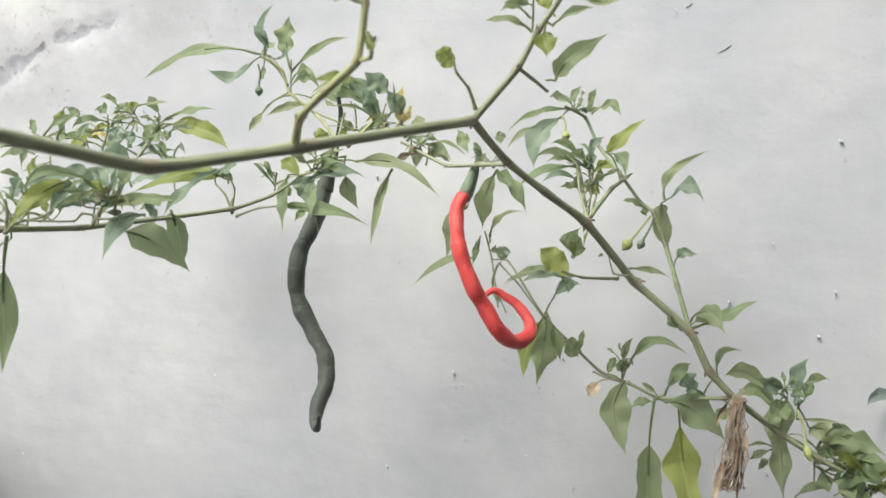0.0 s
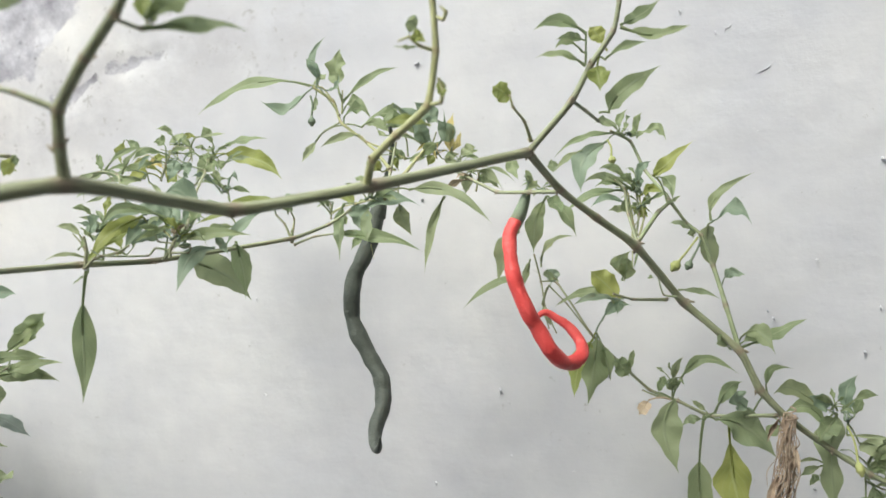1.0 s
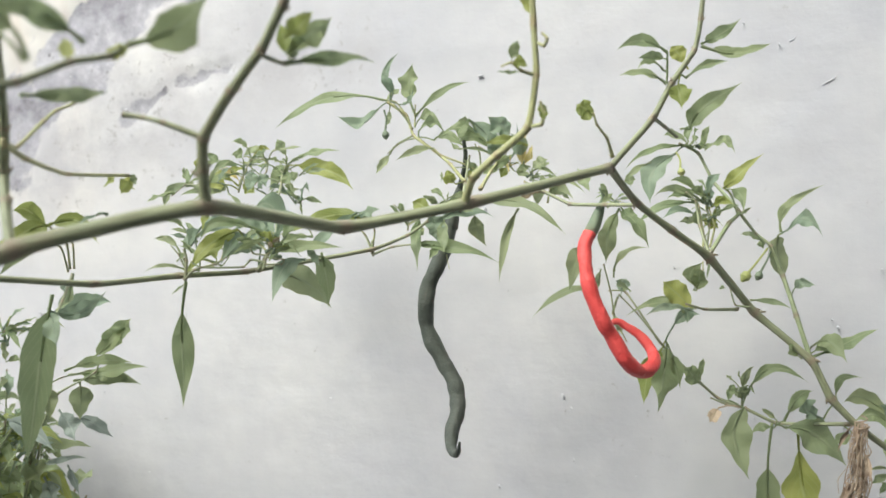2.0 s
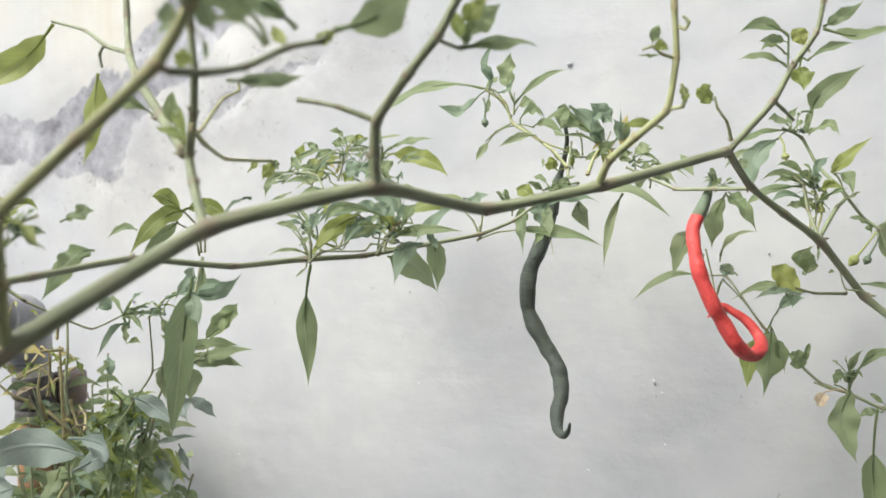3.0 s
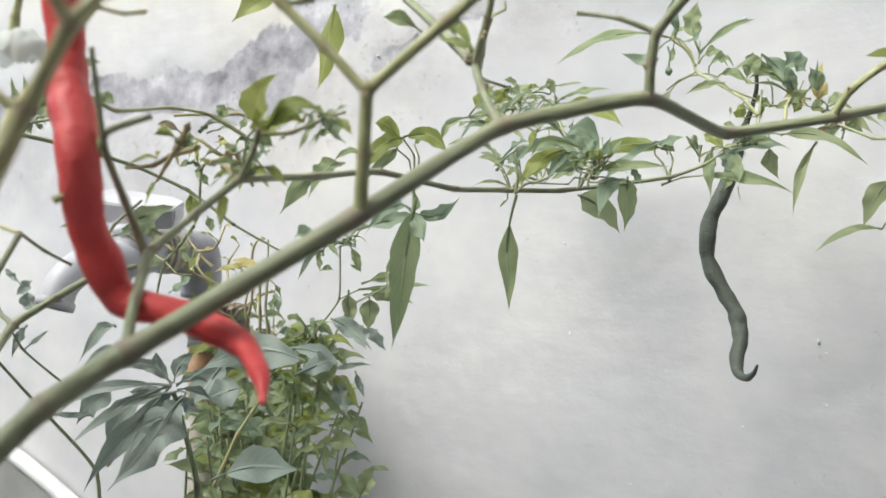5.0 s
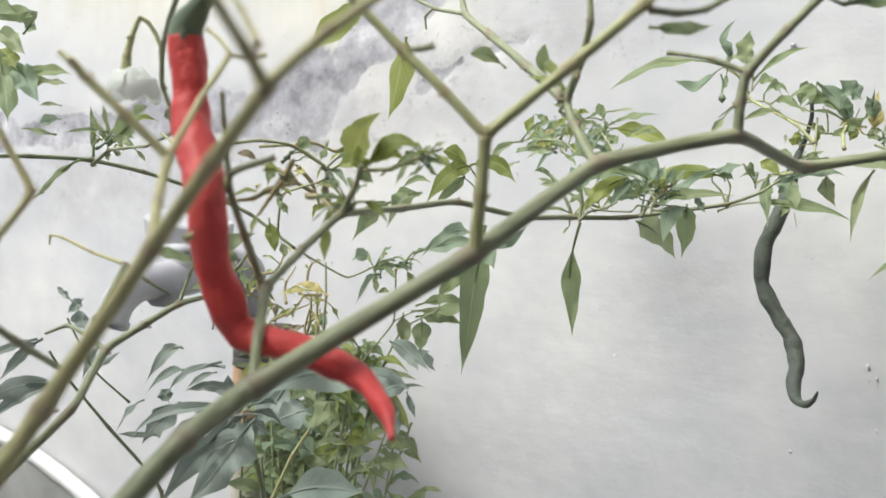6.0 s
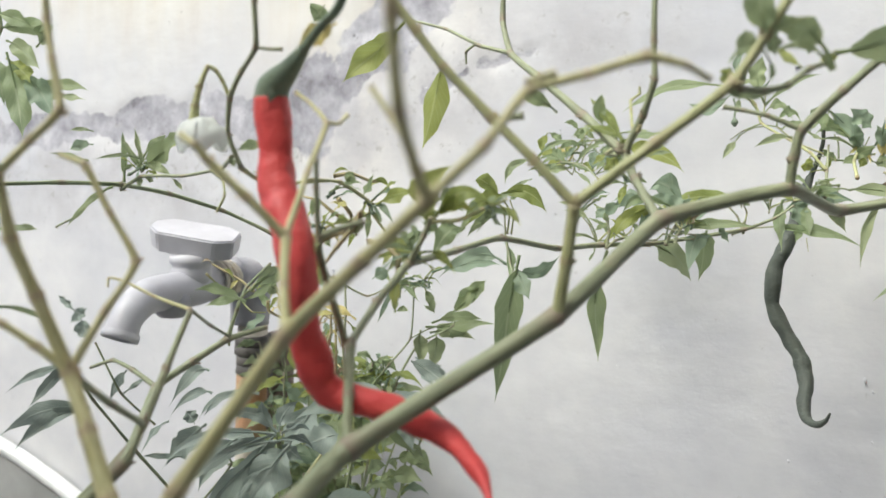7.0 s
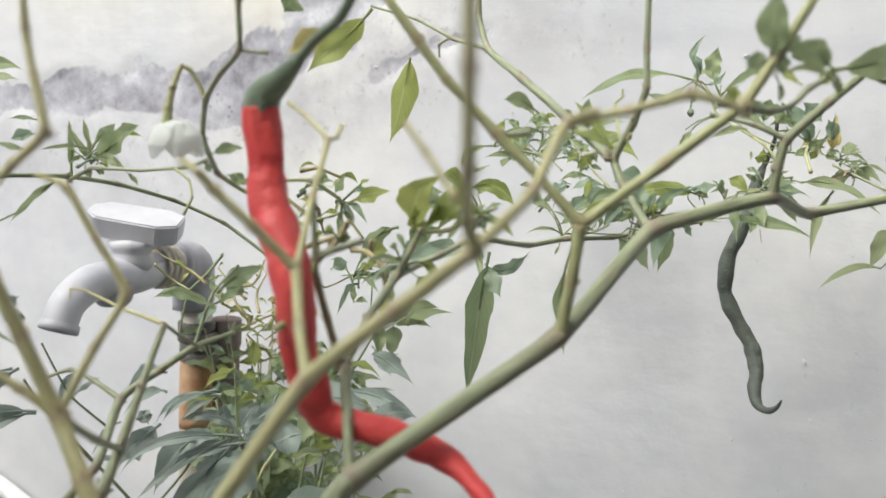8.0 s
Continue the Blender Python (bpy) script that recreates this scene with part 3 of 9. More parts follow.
    # handle: a thick six-sided plate with cut corners, turned across the spout and leaning forwards
    bm = bmesh.new()
    outline = [(-0.042, -0.008), (-0.030, -0.021), (0.026, -0.023), (0.042, -0.013), (0.042, 0.013), (0.026, 0.023), (-0.030, 0.021), (-0.042, 0.008)]
    low = [bm.verts.new((x * 0.96, y * 0.93, -0.010)) for x, y in outline]
    high = [bm.verts.new((x, y, 0.0105)) for x, y in outline]
    bm.faces.new(low[::-1])
    bm.faces.new(high)
    for k in range(len(outline)):
        n = (k + 1) % len(outline)
        bm.faces.new((low[k], low[n], high[n], high[k]))
    tilt = Matrix.Translation(s + OUT * 0.030 + UP * 0.042) @ pose(0, 0, 0, 0, 0, 12) @ pose(0, 0, 0, 0, 7, 0) @ pose(0, 0, 0, 17, 0, 0)
    bmesh.ops.bevel(bm, geom=bm.edges[:], offset=0.0016, segments=3, affect="EDGES")
    bmesh.ops.transform(bm, matrix=tilt, verts=bm.verts[:])
    lever = part("lever_handle", bm, PVC, tap, smooth=False)
    bm = bmesh.new()
    lathe(bm, [(0.0165, 0.010), (0.016, 0.0135), (0.0125, 0.0175), (0.006, 0.0195), (0.001, 0.0198)], tilt @ pose(-0.006, 0.002, 0))
    part("cap", bm, PVC, lever)
    for o in tap.children:
        o.matrix_parent_inverse = Matrix.Translation(-elbow)
    tap.scale = (size, size, size)
    return tap


garden_tap(0.93)
pipe = thing("standpipe", (PIPE_X, PIPE_Y, FLOOR_Z), "weathered beige water pipe with an orange rust stain", "pipe")
bm = bmesh.new()
lathe(bm, [(0.0148, FLOOR_Z), (0.0148, 0.62), (0.0148, 0.78), (0.0148, TAP_Z - 0.04)], Matrix.Translation((PIPE_X, PIPE_Y, 0)))
part("tube", bm, PIPE, pipe)
bm = bmesh.new()
for k in range(4):
    r = 0.0175 + 0.001 * (k % 2)
    lathe(bm, [(0.0145, -0.006), (r, -0.004), (r, 0.004), (0.0145, 0.006)], Matrix.Translation((PIPE_X + 0.001 * k, PIPE_Y, TAP_Z - 0.062 - 0.0105 * k)) @ pose(0, 0, 0, 7 - 5 * k, 5 * (k % 2), 0))
part("black_wrap", bm, TAPE, pipe, "black rubber strips wound round the pipe")
bm = bmesh.new()
lathe(bm, [(0.0149, 0.786), (0.0152, 0.794), (0.0152, 0.846), (0.0149, 0.852)], Matrix.Translation((PIPE_X, PIPE_Y, 0)))
part("rust_band", bm, RUST, pipe, "orange rust stained band")

rear = thing("drain_pipe", (PIPE_X + 0.019, PIPE_Y + 0.026, FLOOR_Z), "dark brown painted pipe behind the standpipe", "pipe")
bm = bmesh.new()
lathe(bm, [(0.0135, FLOOR_Z), (0.0135, 0.7), (0.0135, 0.862), (0.0148, 0.864), (0.0148, 0.888), (0.0138, 0.890)], Matrix.Translation((PIPE_X + 0.019, PIPE_Y + 0.026, 0)))
part("tube", bm, BROWN, rear)


# ---------------------------------------------------------------- tub
TUB_AT, TUB_R, TUB_Z = Vector((-0.48, 0.03, 0)), 0.17, 0.74
tub = thing("plant_tub", (TUB_AT.x, TUB_AT.y, FLOOR_Z), "round grey plastic plant tub with a white rolled rim", "tub")
bm = bmesh.new()
h = TUB_Z - FLOOR_Z
lathe(bm, [(TUB_R * 0.72, 0.0), (TUB_R * 0.94, h - 0.03), (TUB_R * 0.96, h - 0.012), (TUB_R * 0.90, h - 0.012), (TUB_R * 0.88, h - 0.09)], Matrix.Translation((TUB_AT.x, TUB_AT.y, FLOOR_Z)), 64, (True, False))
part("body", bm, TUB_OUT, tub)
bm = bmesh.new()
lathe(bm, [(TUB_R * 0.965, h - 0.016), (TUB_R * 1.0, h - 0.014), (TUB_R * 1.01, h - 0.004), (TUB_R * 0.985, h), (TUB_R * 0.955, h - 0.003), (TUB_R * 0.955, h - 0.014)], Matrix.Translation((TUB_AT.x, TUB_AT.y, FLOOR_Z)), 64, (False, False))
part("rim", bm, TUB, tub, "white rolled rim")
bm = bmesh.new()
ring = []
for r in range(9):
    ring.append([bm.verts.new((TUB_AT.x + TUB_R * 0.885 * r / 8 * math.cos(a * math.pi / 16), TUB_AT.y + TUB_R * 0.885 * r / 8 * math.sin(a * math.pi / 16), TUB_Z - 0.065 + 0.006 * noise.noise(Vector((r, a * 0.7, 2))))) for a in range(32)] if r else [])
mid = bm.verts.new((TUB_AT.x, TUB_AT.y, TUB_Z - 0.062))
for a in range(32):
    bm.faces.new((mid, ring[1][a], ring[1][(a + 1) % 32]))
    for r in range(1, 8):
        bm.faces.new((ring[r][a], ring[r + 1][a], ring[r + 1][(a + 1) % 32], ring[r][(a + 1) % 32]))
part("soil", bm, SOIL, tub, "dark damp soil")


def flower(plant, at):
    """A nodding white five-petalled chili flower seen from behind."""
    at = Vector(at)
    bm = bmesh.new()
    for k in range(6):
        a0 = 2 * math.pi * k / 6
        grid = []
        for i in range(7):
            u = i / 6
            r = 0.0016 + (0.0074 + 0.0006 * math.sin(k * 2.1)) * math.sin(u * 1.75)
            z = 0.0055 - (0.0098 + 0.002 * (k % 2)) * u ** 1.7 + 0.0008 * math.sin(11 * u + 2.3 * k)
            half = 0.76 if u < 0.72 else 0.76 * max(0.12, 1 - ((u - 0.72) / 0.28) ** 2)
            grid.append([bm.verts.new(at + Vector((r * math.cos(a0 + half * v), r * math.sin(a0 + half * v), z + 0.0012 * (1 - v * v)))) for v in (-1, -0.5, 0, 0.5, 1)])
        for i in range(6):
            for j in range(4):
                bm.faces.new((grid[i][j], grid[i][j + 1], grid[i + 1][j + 1], grid[i + 1][j]))
    fl = part("flower", bm, PETAL, plant, "nodding white chili flower")
    bm = bmesh.new()
    c, r, _ = spline([at + Vector((0, 0, 0.0085)), at + Vector((0, 0, 0.006)), at + Vector((0, 0, 0.004))], [0.0014, 0.0028, 0.0034], 4)
    tube(bm, c, r, 10)
    part("calyx", bm, CALYX, fl)
    return fl


def dry_tie(line):
    """A ragged bundle of dry brown fibre and withered leaf hanging from a branch."""
    tie = thing("fibre_tie", line[0], "dry brown plant fibre tied round a branch", "tie")
    rnd = random.Random(3)
    line = [Vector(q) for q in line]
    for k in range(80):
        a, drift = rnd.uniform(0, 6.28), rnd.uniform(-1.3, 1.3)
        wide, first = rnd.uniform(0.35, 1.0), rnd.choice((0, 0, 0, 1, 2))
        last = 4 if first else rnd.choice((2, 3, 4, 4))
        pts = []
        for i in range(first, last):
            w = 0.0064 * wide * (0.55, 0.8, 1.2, 1.25)[i]
            for half in (0.0, 0.5):
                q = line[i].lerp(line[min(i + 1, 3)], half)
                pts.append(q + Vector((w * math.cos(a + drift * (i + half)), 0.6 * w * math.sin(a + drift * (i + half)), 0)) + Vector((rnd.uniform(-1, 1), rnd.uniform(-1, 1), rnd.uniform(-1, 1))) * 0.0021)
        c, r, _ = spline(pts, [rnd.uniform(0.00013, 0.0003) for q in pts], 4, 0.35)
        bm = bmesh.new()
        tube(bm, c, r, 6, 0.2, 0.6, k)
        part("strand", bm, STRAW, tie)
    for k in range(12):
        i = rnd.choice((0, 1, 1, 2))
        b = line[i] + Vector((rnd.uniform(-0.006, 0.006), rnd.uniform(-0.004, 0.002), 0))
        leaf(tie, b, b + Vector((rnd.uniform(-0.009, 0.009), rnd.uniform(-0.004, 0.004), -rnd.uniform(0.015, 0.032))), rnd.uniform(0.0018, 0.004), turn=rnd.uniform(-80, 80), material=STRAW, pet=0.05, fold=0.8)
    bm = bmesh.new()
    o = line[0]
    ring = [o + Vector((0.0032 * math.cos(t * 0.6), 0.0032 * math.sin(t * 0.6), -0.004 + 0.0004 * t)) for t in range(24)]
    tube(bm, ring, [0.0004] * 24, 6, 0.2, 0.5)
    part("knot", bm, STRAW, tie)


def bushy(plant):
    """The low bush: many thin shoots with small leaves, from the ground up."""
    rnd = random.Random(11)
    for s in range(38):
        x0, y0 = -0.415 + rnd.uniform(-0.035, 0.03), 0.475 + rnd.uniform(-0.04, 0.03)
        top = Vector((-0.40 + rnd.uniform(-0.085, 0.05), 0.475 + rnd.uniform(-0.07, 0.06), rnd.uniform(0.78, 0.905)))
        if s > 21:
            x0, y0 = -0.465 + rnd.uniform(-0.04, 0.03), 0.555 + rnd.uniform(-0.02, 0.02)
            top = Vector((-0.47 + rnd.uniform(-0.07, 0.05), 0.575 + rnd.uniform(-0.03, 0.03), rnd.uniform(0.80, 0.925)))
        foot = Vector((x0, y0, 0.62 if s else FLOOR_Z))
        mid = (foot + top) / 2 + Vector((rnd.uniform(-0.02, 0.02), rnd.uniform(-0.02, 0.02), 0))
        stem(plant, [foot, mid, top], [0.0017, 0.0012, 0.0007] if s < 22 else [0.0012, 0.0009, 0.0006], STEM_DARK)
        for k in range(20):
            t = 0.12 + 0.88 * (k + rnd.random()) / 20
            b = foot.lerp(mid, min(1, t * 2)) if t < 0.5 else mid.lerp(top, t * 2 - 1)
            a = rnd.uniform(0, 6.28)
            ln = rnd.uniform(0.018, 0.042)
            d = Vector((math.cos(a), 0.7 * math.sin(a), rnd.uniform(-0.7, 0.35))).normalized() * ln
            m = rnd.choice((LEAF, LEAF_DARK, LEAF_DARK, LEAF, LEAF_LIME, LEAF_BLUE))
            leaf(plant, b, b + d, ln * rnd.uniform(0.2, 0.36), bow=ln * rnd.uniform(0.04, 0.3), turn=rnd.uniform(-40, 40), material=m)


def dry_twigs(plant, at, spread, n, seed):
    """Withered crooked twigs with small curled yellow and brown leaves."""
    rnd = random.Random(seed)
    at = Vector(at)
    for k in range(n):
        p = at + Vector((rnd.uniform(-1, 1) * spread[0], rnd.uniform(-1, 1) * spread[1], rnd.uniform(-1, 1) * spread[2]))
        d = Vector((rnd.uniform(-1, 1), rnd.uniform(-0.6, 0.6), rnd.uniform(-0.5, 1))).normalized()
        pts = [p]
        for i in range(3):
            d = (d + Vector((rnd.uniform(-0.7, 0.7), rnd.uniform(-0.5, 0.5), rnd.uniform(-0.7, 0.7)))).normalized()
            pts.append(pts[-1] + d * rnd.uniform(0.006, 0.014))
        stem(plant, pts, [0.0011, 0.0009, 0.0008, 0.0005], TWIG, name="twig")
        for q in pts[1:]:
            e = Vector((rnd.uniform(-1, 1), rnd.uniform(-0.7, 0.5), rnd.uniform(-1, 0.5))).normalized() * rnd.uniform(0.007, 0.015)
            leaf(plant, q, q + e, e.length * rnd.uniform(0.15, 0.34), bow=0.003, turn=rnd.uniform(-70, 70), material=rnd.choice((LEAF_DRY, LEAF_BROWN, LEAF_LIME, LEAF_LIME)), pet=0.2)

# ---------------------------------------------------------------- plants
chili_plant = thing("chili_plant", (-0.4800, 0.0300, 0.6750), "large green chili plant with bare forking stems rising from the tub", "chili plant")
# main stem and its forks
stem(chili_plant, [(-0.4530, 0.0570, 0.6680), (-0.3100, 0.0400, 0.9040), (-0.2964, 0.0520, 0.9262), (-0.2851, 0.0700, 0.9457), (-0.2768, 0.0910, 0.9560), (-0.2219, 0.1210, 0.9948), (-0.1895, 0.1730, 1.0259), (-0.1424, 0.2030, 1.0392), (-0.1098, 0.2630, 1.0323), (-0.0607, 0.2910, 1.0424), (0.0066, 0.3630, 1.0620)], [0.00330, 0.00330, 0.00326, 0.00318, 0.00312, 0.00290, 0.00270, 0.00254, 0.00243, 0.00235, 0.00223], name="main_stem")
stem(chili_plant, [(0.0066, 0.3630, 1.0620), (0.0243, 0.3920, 1.0449), (0.0453, 0.4050, 1.0298), (0.0693, 0.4200, 1.0138), (0.1007, 0.4400, 0.9797), (0.1319, 0.4350, 0.9514), (0.1438, 0.4370, 0.9285), (0.1627, 0.4400, 0.9096), (0.1895, 0.4500, 0.8903), (0.2125, 0.4500, 0.8753), (0.2321, 0.4500, 0.8653)], [0.00208, 0.00193, 0.00200, 0.00231, 0.00223, 0.00216, 0.00223, 0.00200, 0.00169, 0.00154, 0.00139])
stem(chili_plant, [(0.0066, 0.3630, 1.0620), (0.0277, 0.3580, 1.0865), (0.0368, 0.3580, 1.1036), (0.0474, 0.3560, 1.1192), (0.0503, 0.3550, 1.1338), (0.0533, 0.3500, 1.1799)], [0.00177, 0.00154, 0.00139, 0.00123, 0.00115, 0.00100])
stem(chili_plant, [(0.0277, 0.3580, 1.0865), (0.0351, 0.3680, 1.0832), (0.0439, 0.3820, 1.0793)], [0.00100, 0.00085, 0.00069])
stem(chili_plant, [(0.0080, 0.3620, 1.0675), (0.0045, 0.3550, 1.0764), (-0.0011, 0.3500, 1.0826), (-0.0027, 0.3480, 1.0882)], [0.00092, 0.00077, 0.00062, 0.00050], STEM_PALE)
stem(chili_plant, [(-0.0629, 0.2900, 1.0421), (-0.0585, 0.2800, 1.0524), (-0.0483, 0.2750, 1.0612), (-0.0358, 0.2720, 1.0717), (-0.0322, 0.2700, 1.0923), (-0.0331, 0.2680, 1.1122), (-0.0357, 0.2660, 1.1630)], [0.00169, 0.00162, 0.00154, 0.00146, 0.00131, 0.00123, 0.00108], STEM_PALE)
stem(chili_plant, [(-0.0353, 0.2720, 1.0722), (-0.0302, 0.2680, 1.0726), (-0.0294, 0.2660, 1.0768), (-0.0310, 0.2650, 1.0812)], [0.00085, 0.00077, 0.00092, 0.00054], STEM_PALE)
stem(chili_plant, [(-0.0322, 0.2700, 1.0923), (-0.0381, 0.2680, 1.0939), (-0.0422, 0.2670, 1.0970), (-0.0461, 0.2660, 1.0954)], [0.00077, 0.00062, 0.00050, 0.00039], STEM_PALE)
stem(chili_plant, [(-0.0331, 0.2690, 1.1057), (-0.0292, 0.2670, 1.1033), (-0.0280, 0.2660, 1.1059), (-0.0302, 0.2660, 1.1082)], [0.00077, 0.00069, 0.00069, 0.00046], STEM_PALE)
stem(chili_plant, [(-0.1419, 0.2030, 1.0393), (-0.1415, 0.2000, 1.0510), (-0.1400, 0.1970, 1.0610), (-0.1280, 0.1910, 1.0750), (-0.1170, 0.1870, 1.0865), (-0.1091, 0.1840, 1.0990), (-0.0939, 0.1800, 1.1307)], [0.00200, 0.00177, 0.00177, 0.00162, 0.00154, 0.00139, 0.00123])
stem(chili_plant, [(-0.1404, 0.1970, 1.0615), (-0.1526, 0.1960, 1.0663), (-0.1607, 0.1990, 1.0685), (-0.1681, 0.2000, 1.0698)], [0.00108, 0.00085, 0.00081, 0.00100])
stem(chili_plant, [(-0.1172, 0.1870, 1.0848), (-0.1107, 0.1900, 1.0825), (-0.1072, 0.1950, 1.0840), (-0.1036, 0.2000, 1.0853)], [0.00069, 0.00058, 0.00050, 0.00042])
stem(chili_plant, [(-0.1900, 0.1730, 1.0246), (-0.1998, 0.1850, 1.0409), (-0.2035, 0.1900, 1.0510), (-0.1980, 0.1830, 1.0641), (-0.1947, 0.1770, 1.0766), (-0.1956, 0.1770, 1.0902), (-0.1969, 0.1770, 1.1386)], [0.00177, 0.00154, 0.00154, 0.00139, 0.00123, 0.00108, 0.00100])
stem(chili_plant, [(-0.2049, 0.1900, 1.0516), (-0.2213, 0.2050, 1.0664), (-0.2414, 0.2250, 1.0844), (-0.2594, 0.2500, 1.1004), (-0.2656, 0.2600, 1.1183), (-0.2658, 0.2600, 1.1674)], [0.00193, 0.00177, 0.00169, 0.00154, 0.00131, 0.00108], STEM)
stem(chili_plant, [(-0.2594, 0.2500, 1.1004), (-0.2767, 0.2620, 1.1065), (-0.2984, 0.2800, 1.1189), (-0.3264, 0.2960, 1.1285)], [0.00108, 0.00092, 0.00077, 0.00062], STEM)
stem(chili_plant, [(-0.2792, 0.2640, 1.1076), (-0.2852, 0.2700, 1.1052), (-0.2853, 0.2720, 1.0994)], [0.00069, 0.00062, 0.00046], STEM)
stem(chili_plant, [(-0.1992, 0.1840, 1.0590), (-0.2030, 0.2000, 1.0560), (-0.2126, 0.2400, 1.0537), (-0.2089, 0.2800, 1.0558)], [0.00094, 0.00092, 0.00077, 0.00065], STEM_PALE)
stem(chili_plant, [(-0.1988, 0.1830, 1.0600), (-0.2012, 0.1930, 1.0588), (-0.2026, 0.2100, 1.0696), (-0.2029, 0.2180, 1.0745), (-0.1995, 0.2240, 1.0781), (-0.1997, 0.2240, 1.0811)], [0.00072, 0.00069, 0.00062, 0.00058, 0.00054, 0.00046], STEM_PALE)
stem(chili_plant, [(-0.2210, 0.1210, 0.9948), (-0.2187, 0.1170, 1.0127), (-0.2170, 0.1140, 1.0297)], [0.00208, 0.00177, 0.00185], STEM_PALE)
stem(chili_plant, [(-0.2170, 0.1140, 1.0297), (-0.2291, 0.1130, 1.0419), (-0.2426, 0.1130, 1.0545), (-0.2578, 0.1110, 1.0695), (-0.2659, 0.1100, 1.0793), (-0.2941, 0.1060, 1.1154)], [0.00154, 0.00135, 0.00146, 0.00131, 0.00146, 0.00115], STEM_PALE)
stem(chili_plant, [(-0.2426, 0.1130, 1.0545), (-0.2374, 0.1130, 1.0545), (-0.2331, 0.1130, 1.0553)], [0.00092, 0.00085, 0.00115])
stem(chili_plant, [(-0.2170, 0.1140, 1.0297), (-0.1948, 0.1150, 1.0482), (-0.1745, 0.1160, 1.0656), (-0.1668, 0.1170, 1.0785), (-0.1451, 0.1200, 1.1182)], [0.00169, 0.00162, 0.00162, 0.00146, 0.00131], STEM_PALE)
stem(chili_plant, [(-0.1724, 0.1170, 1.0641), (-0.1657, 0.1220, 1.0642), (-0.1579, 0.1300, 1.0670), (-0.1501, 0.1400, 1.0737), (-0.1444, 0.1480, 1.0768), (-0.1405, 0.1520, 1.0808)], [0.00108, 0.00100, 0.00096, 0.00092, 0.00085, 0.00077])
stem(chili_plant, [(-0.2768, 0.0910, 0.9560), (-0.2806, 0.1000, 0.9692), (-0.2856, 0.1140, 0.9823)], [0.00169, 0.00154, 0.00177])
stem(chili_plant, [(-0.2856, 0.1140, 0.9823), (-0.2840, 0.1350, 0.9932), (-0.2789, 0.1550, 1.0058)], [0.00139, 0.00131, 0.00154])
stem(chili_plant, [(-0.2870, 0.1140, 0.9820), (-0.2900, 0.1080, 0.9980), (-0.2920, 0.1010, 1.0160), (-0.2789, 0.1050, 1.0220)], [0.00131, 0.00115, 0.00115, 0.00085])
stem(chili_plant, [(-0.2920, 0.1010, 1.0160), (-0.2950, 0.0950, 1.0015), (-0.2991, 0.0900, 0.9971)], [0.00092, 0.00085, 0.00108], STEM_PALE)
stem(chili_plant, [(-0.2920, 0.1010, 1.0160), (-0.2921, 0.0980, 1.0320), (-0.2909, 0.0950, 1.0399)], [0.00092, 0.00077, 0.00069])
stem(chili_plant, [(-0.2789, 0.1550, 1.0058), (-0.2709, 0.2000, 1.0088), (-0.2603, 0.2500, 1.0130), (-0.2372, 0.3000, 1.0069), (-0.2172, 0.3480, 1.0079), (-0.1906, 0.3700, 1.0086), (-0.1277, 0.4200, 1.0195), (-0.1084, 0.4300, 1.0275), (-0.0963, 0.4350, 1.0363)], [0.00139, 0.00139, 0.00146, 0.00146, 0.00162, 0.00139, 0.00115, 0.00092, 0.00077], label="long thin side branch")
stem(chili_plant, [(-0.2789, 0.1550, 1.0058), (-0.2731, 0.1550, 1.0169), (-0.2702, 0.1520, 1.0232)], [0.00108, 0.00092, 0.00077])
stem(chili_plant, [(-0.2785, 0.1570, 1.0055), (-0.2742, 0.1570, 1.0163), (-0.2708, 0.1550, 1.0229)], [0.00092, 0.00085, 0.00077])
stem(chili_plant, [(-0.2708, 0.1550, 1.0216), (-0.2619, 0.1600, 1.0224), (-0.2539, 0.1650, 1.0268), (-0.2457, 0.1700, 1.0308)], [0.00077, 0.00069, 0.00062, 0.00050], STEM_PALE)
# stems close to the camera, most with brightness painted into their bark
stem(chili_plant, [(-0.5070, 0.0050, 0.6680), (-0.5000, 0.0200, 0.8300), (-0.3063, 0.0300, 0.9455), (-0.2977, 0.0350, 0.9604), (-0.2748, 0.0420, 0.9973), (-0.2539, 0.0320, 1.0157), (-0.2387, 0.0250, 1.0289)], [0.00230, 0.00230, 0.00218, 0.00202, 0.00178, 0.00152, 0.00146], STEM_NEAR)
stem(chili_plant, [(-0.2387, 0.0250, 1.0289), (-0.2400, 0.0210, 1.0340), (-0.2380, 0.0020, 1.0430), (-0.2380, -0.0040, 1.0570), (-0.2390, -0.0080, 1.0900), (-0.2400, -0.0120, 1.1600)], [0.00123, 0.00108, 0.00108, 0.00100, 0.00092, 0.00085], STEM_NEAR)
stem(chili_plant, [(-0.2387, 0.0250, 1.0289), (-0.2292, 0.0300, 1.0396), (-0.2235, 0.0500, 1.0534), (-0.2111, 0.0500, 1.0568), (-0.1993, 0.0500, 1.0604), (-0.1912, 0.0520, 1.0590), (-0.1857, 0.0600, 1.0575)], [0.00123, 0.00108, 0.00108, 0.00100, 0.00108, 0.00077, 0.00069], STEM_NEAR)
stem(chili_plant, [(-0.2232, 0.0430, 1.0540), (-0.2177, 0.0460, 1.0561)], [0.00069, 0.00092], STEM_NEAR)
stem(chili_plant, [(-0.2748, 0.0420, 0.9973), (-0.2795, 0.0500, 1.0071), (-0.2839, 0.0600, 1.0184)], [0.00131, 0.00115, 0.00123], STEM_NEAR)
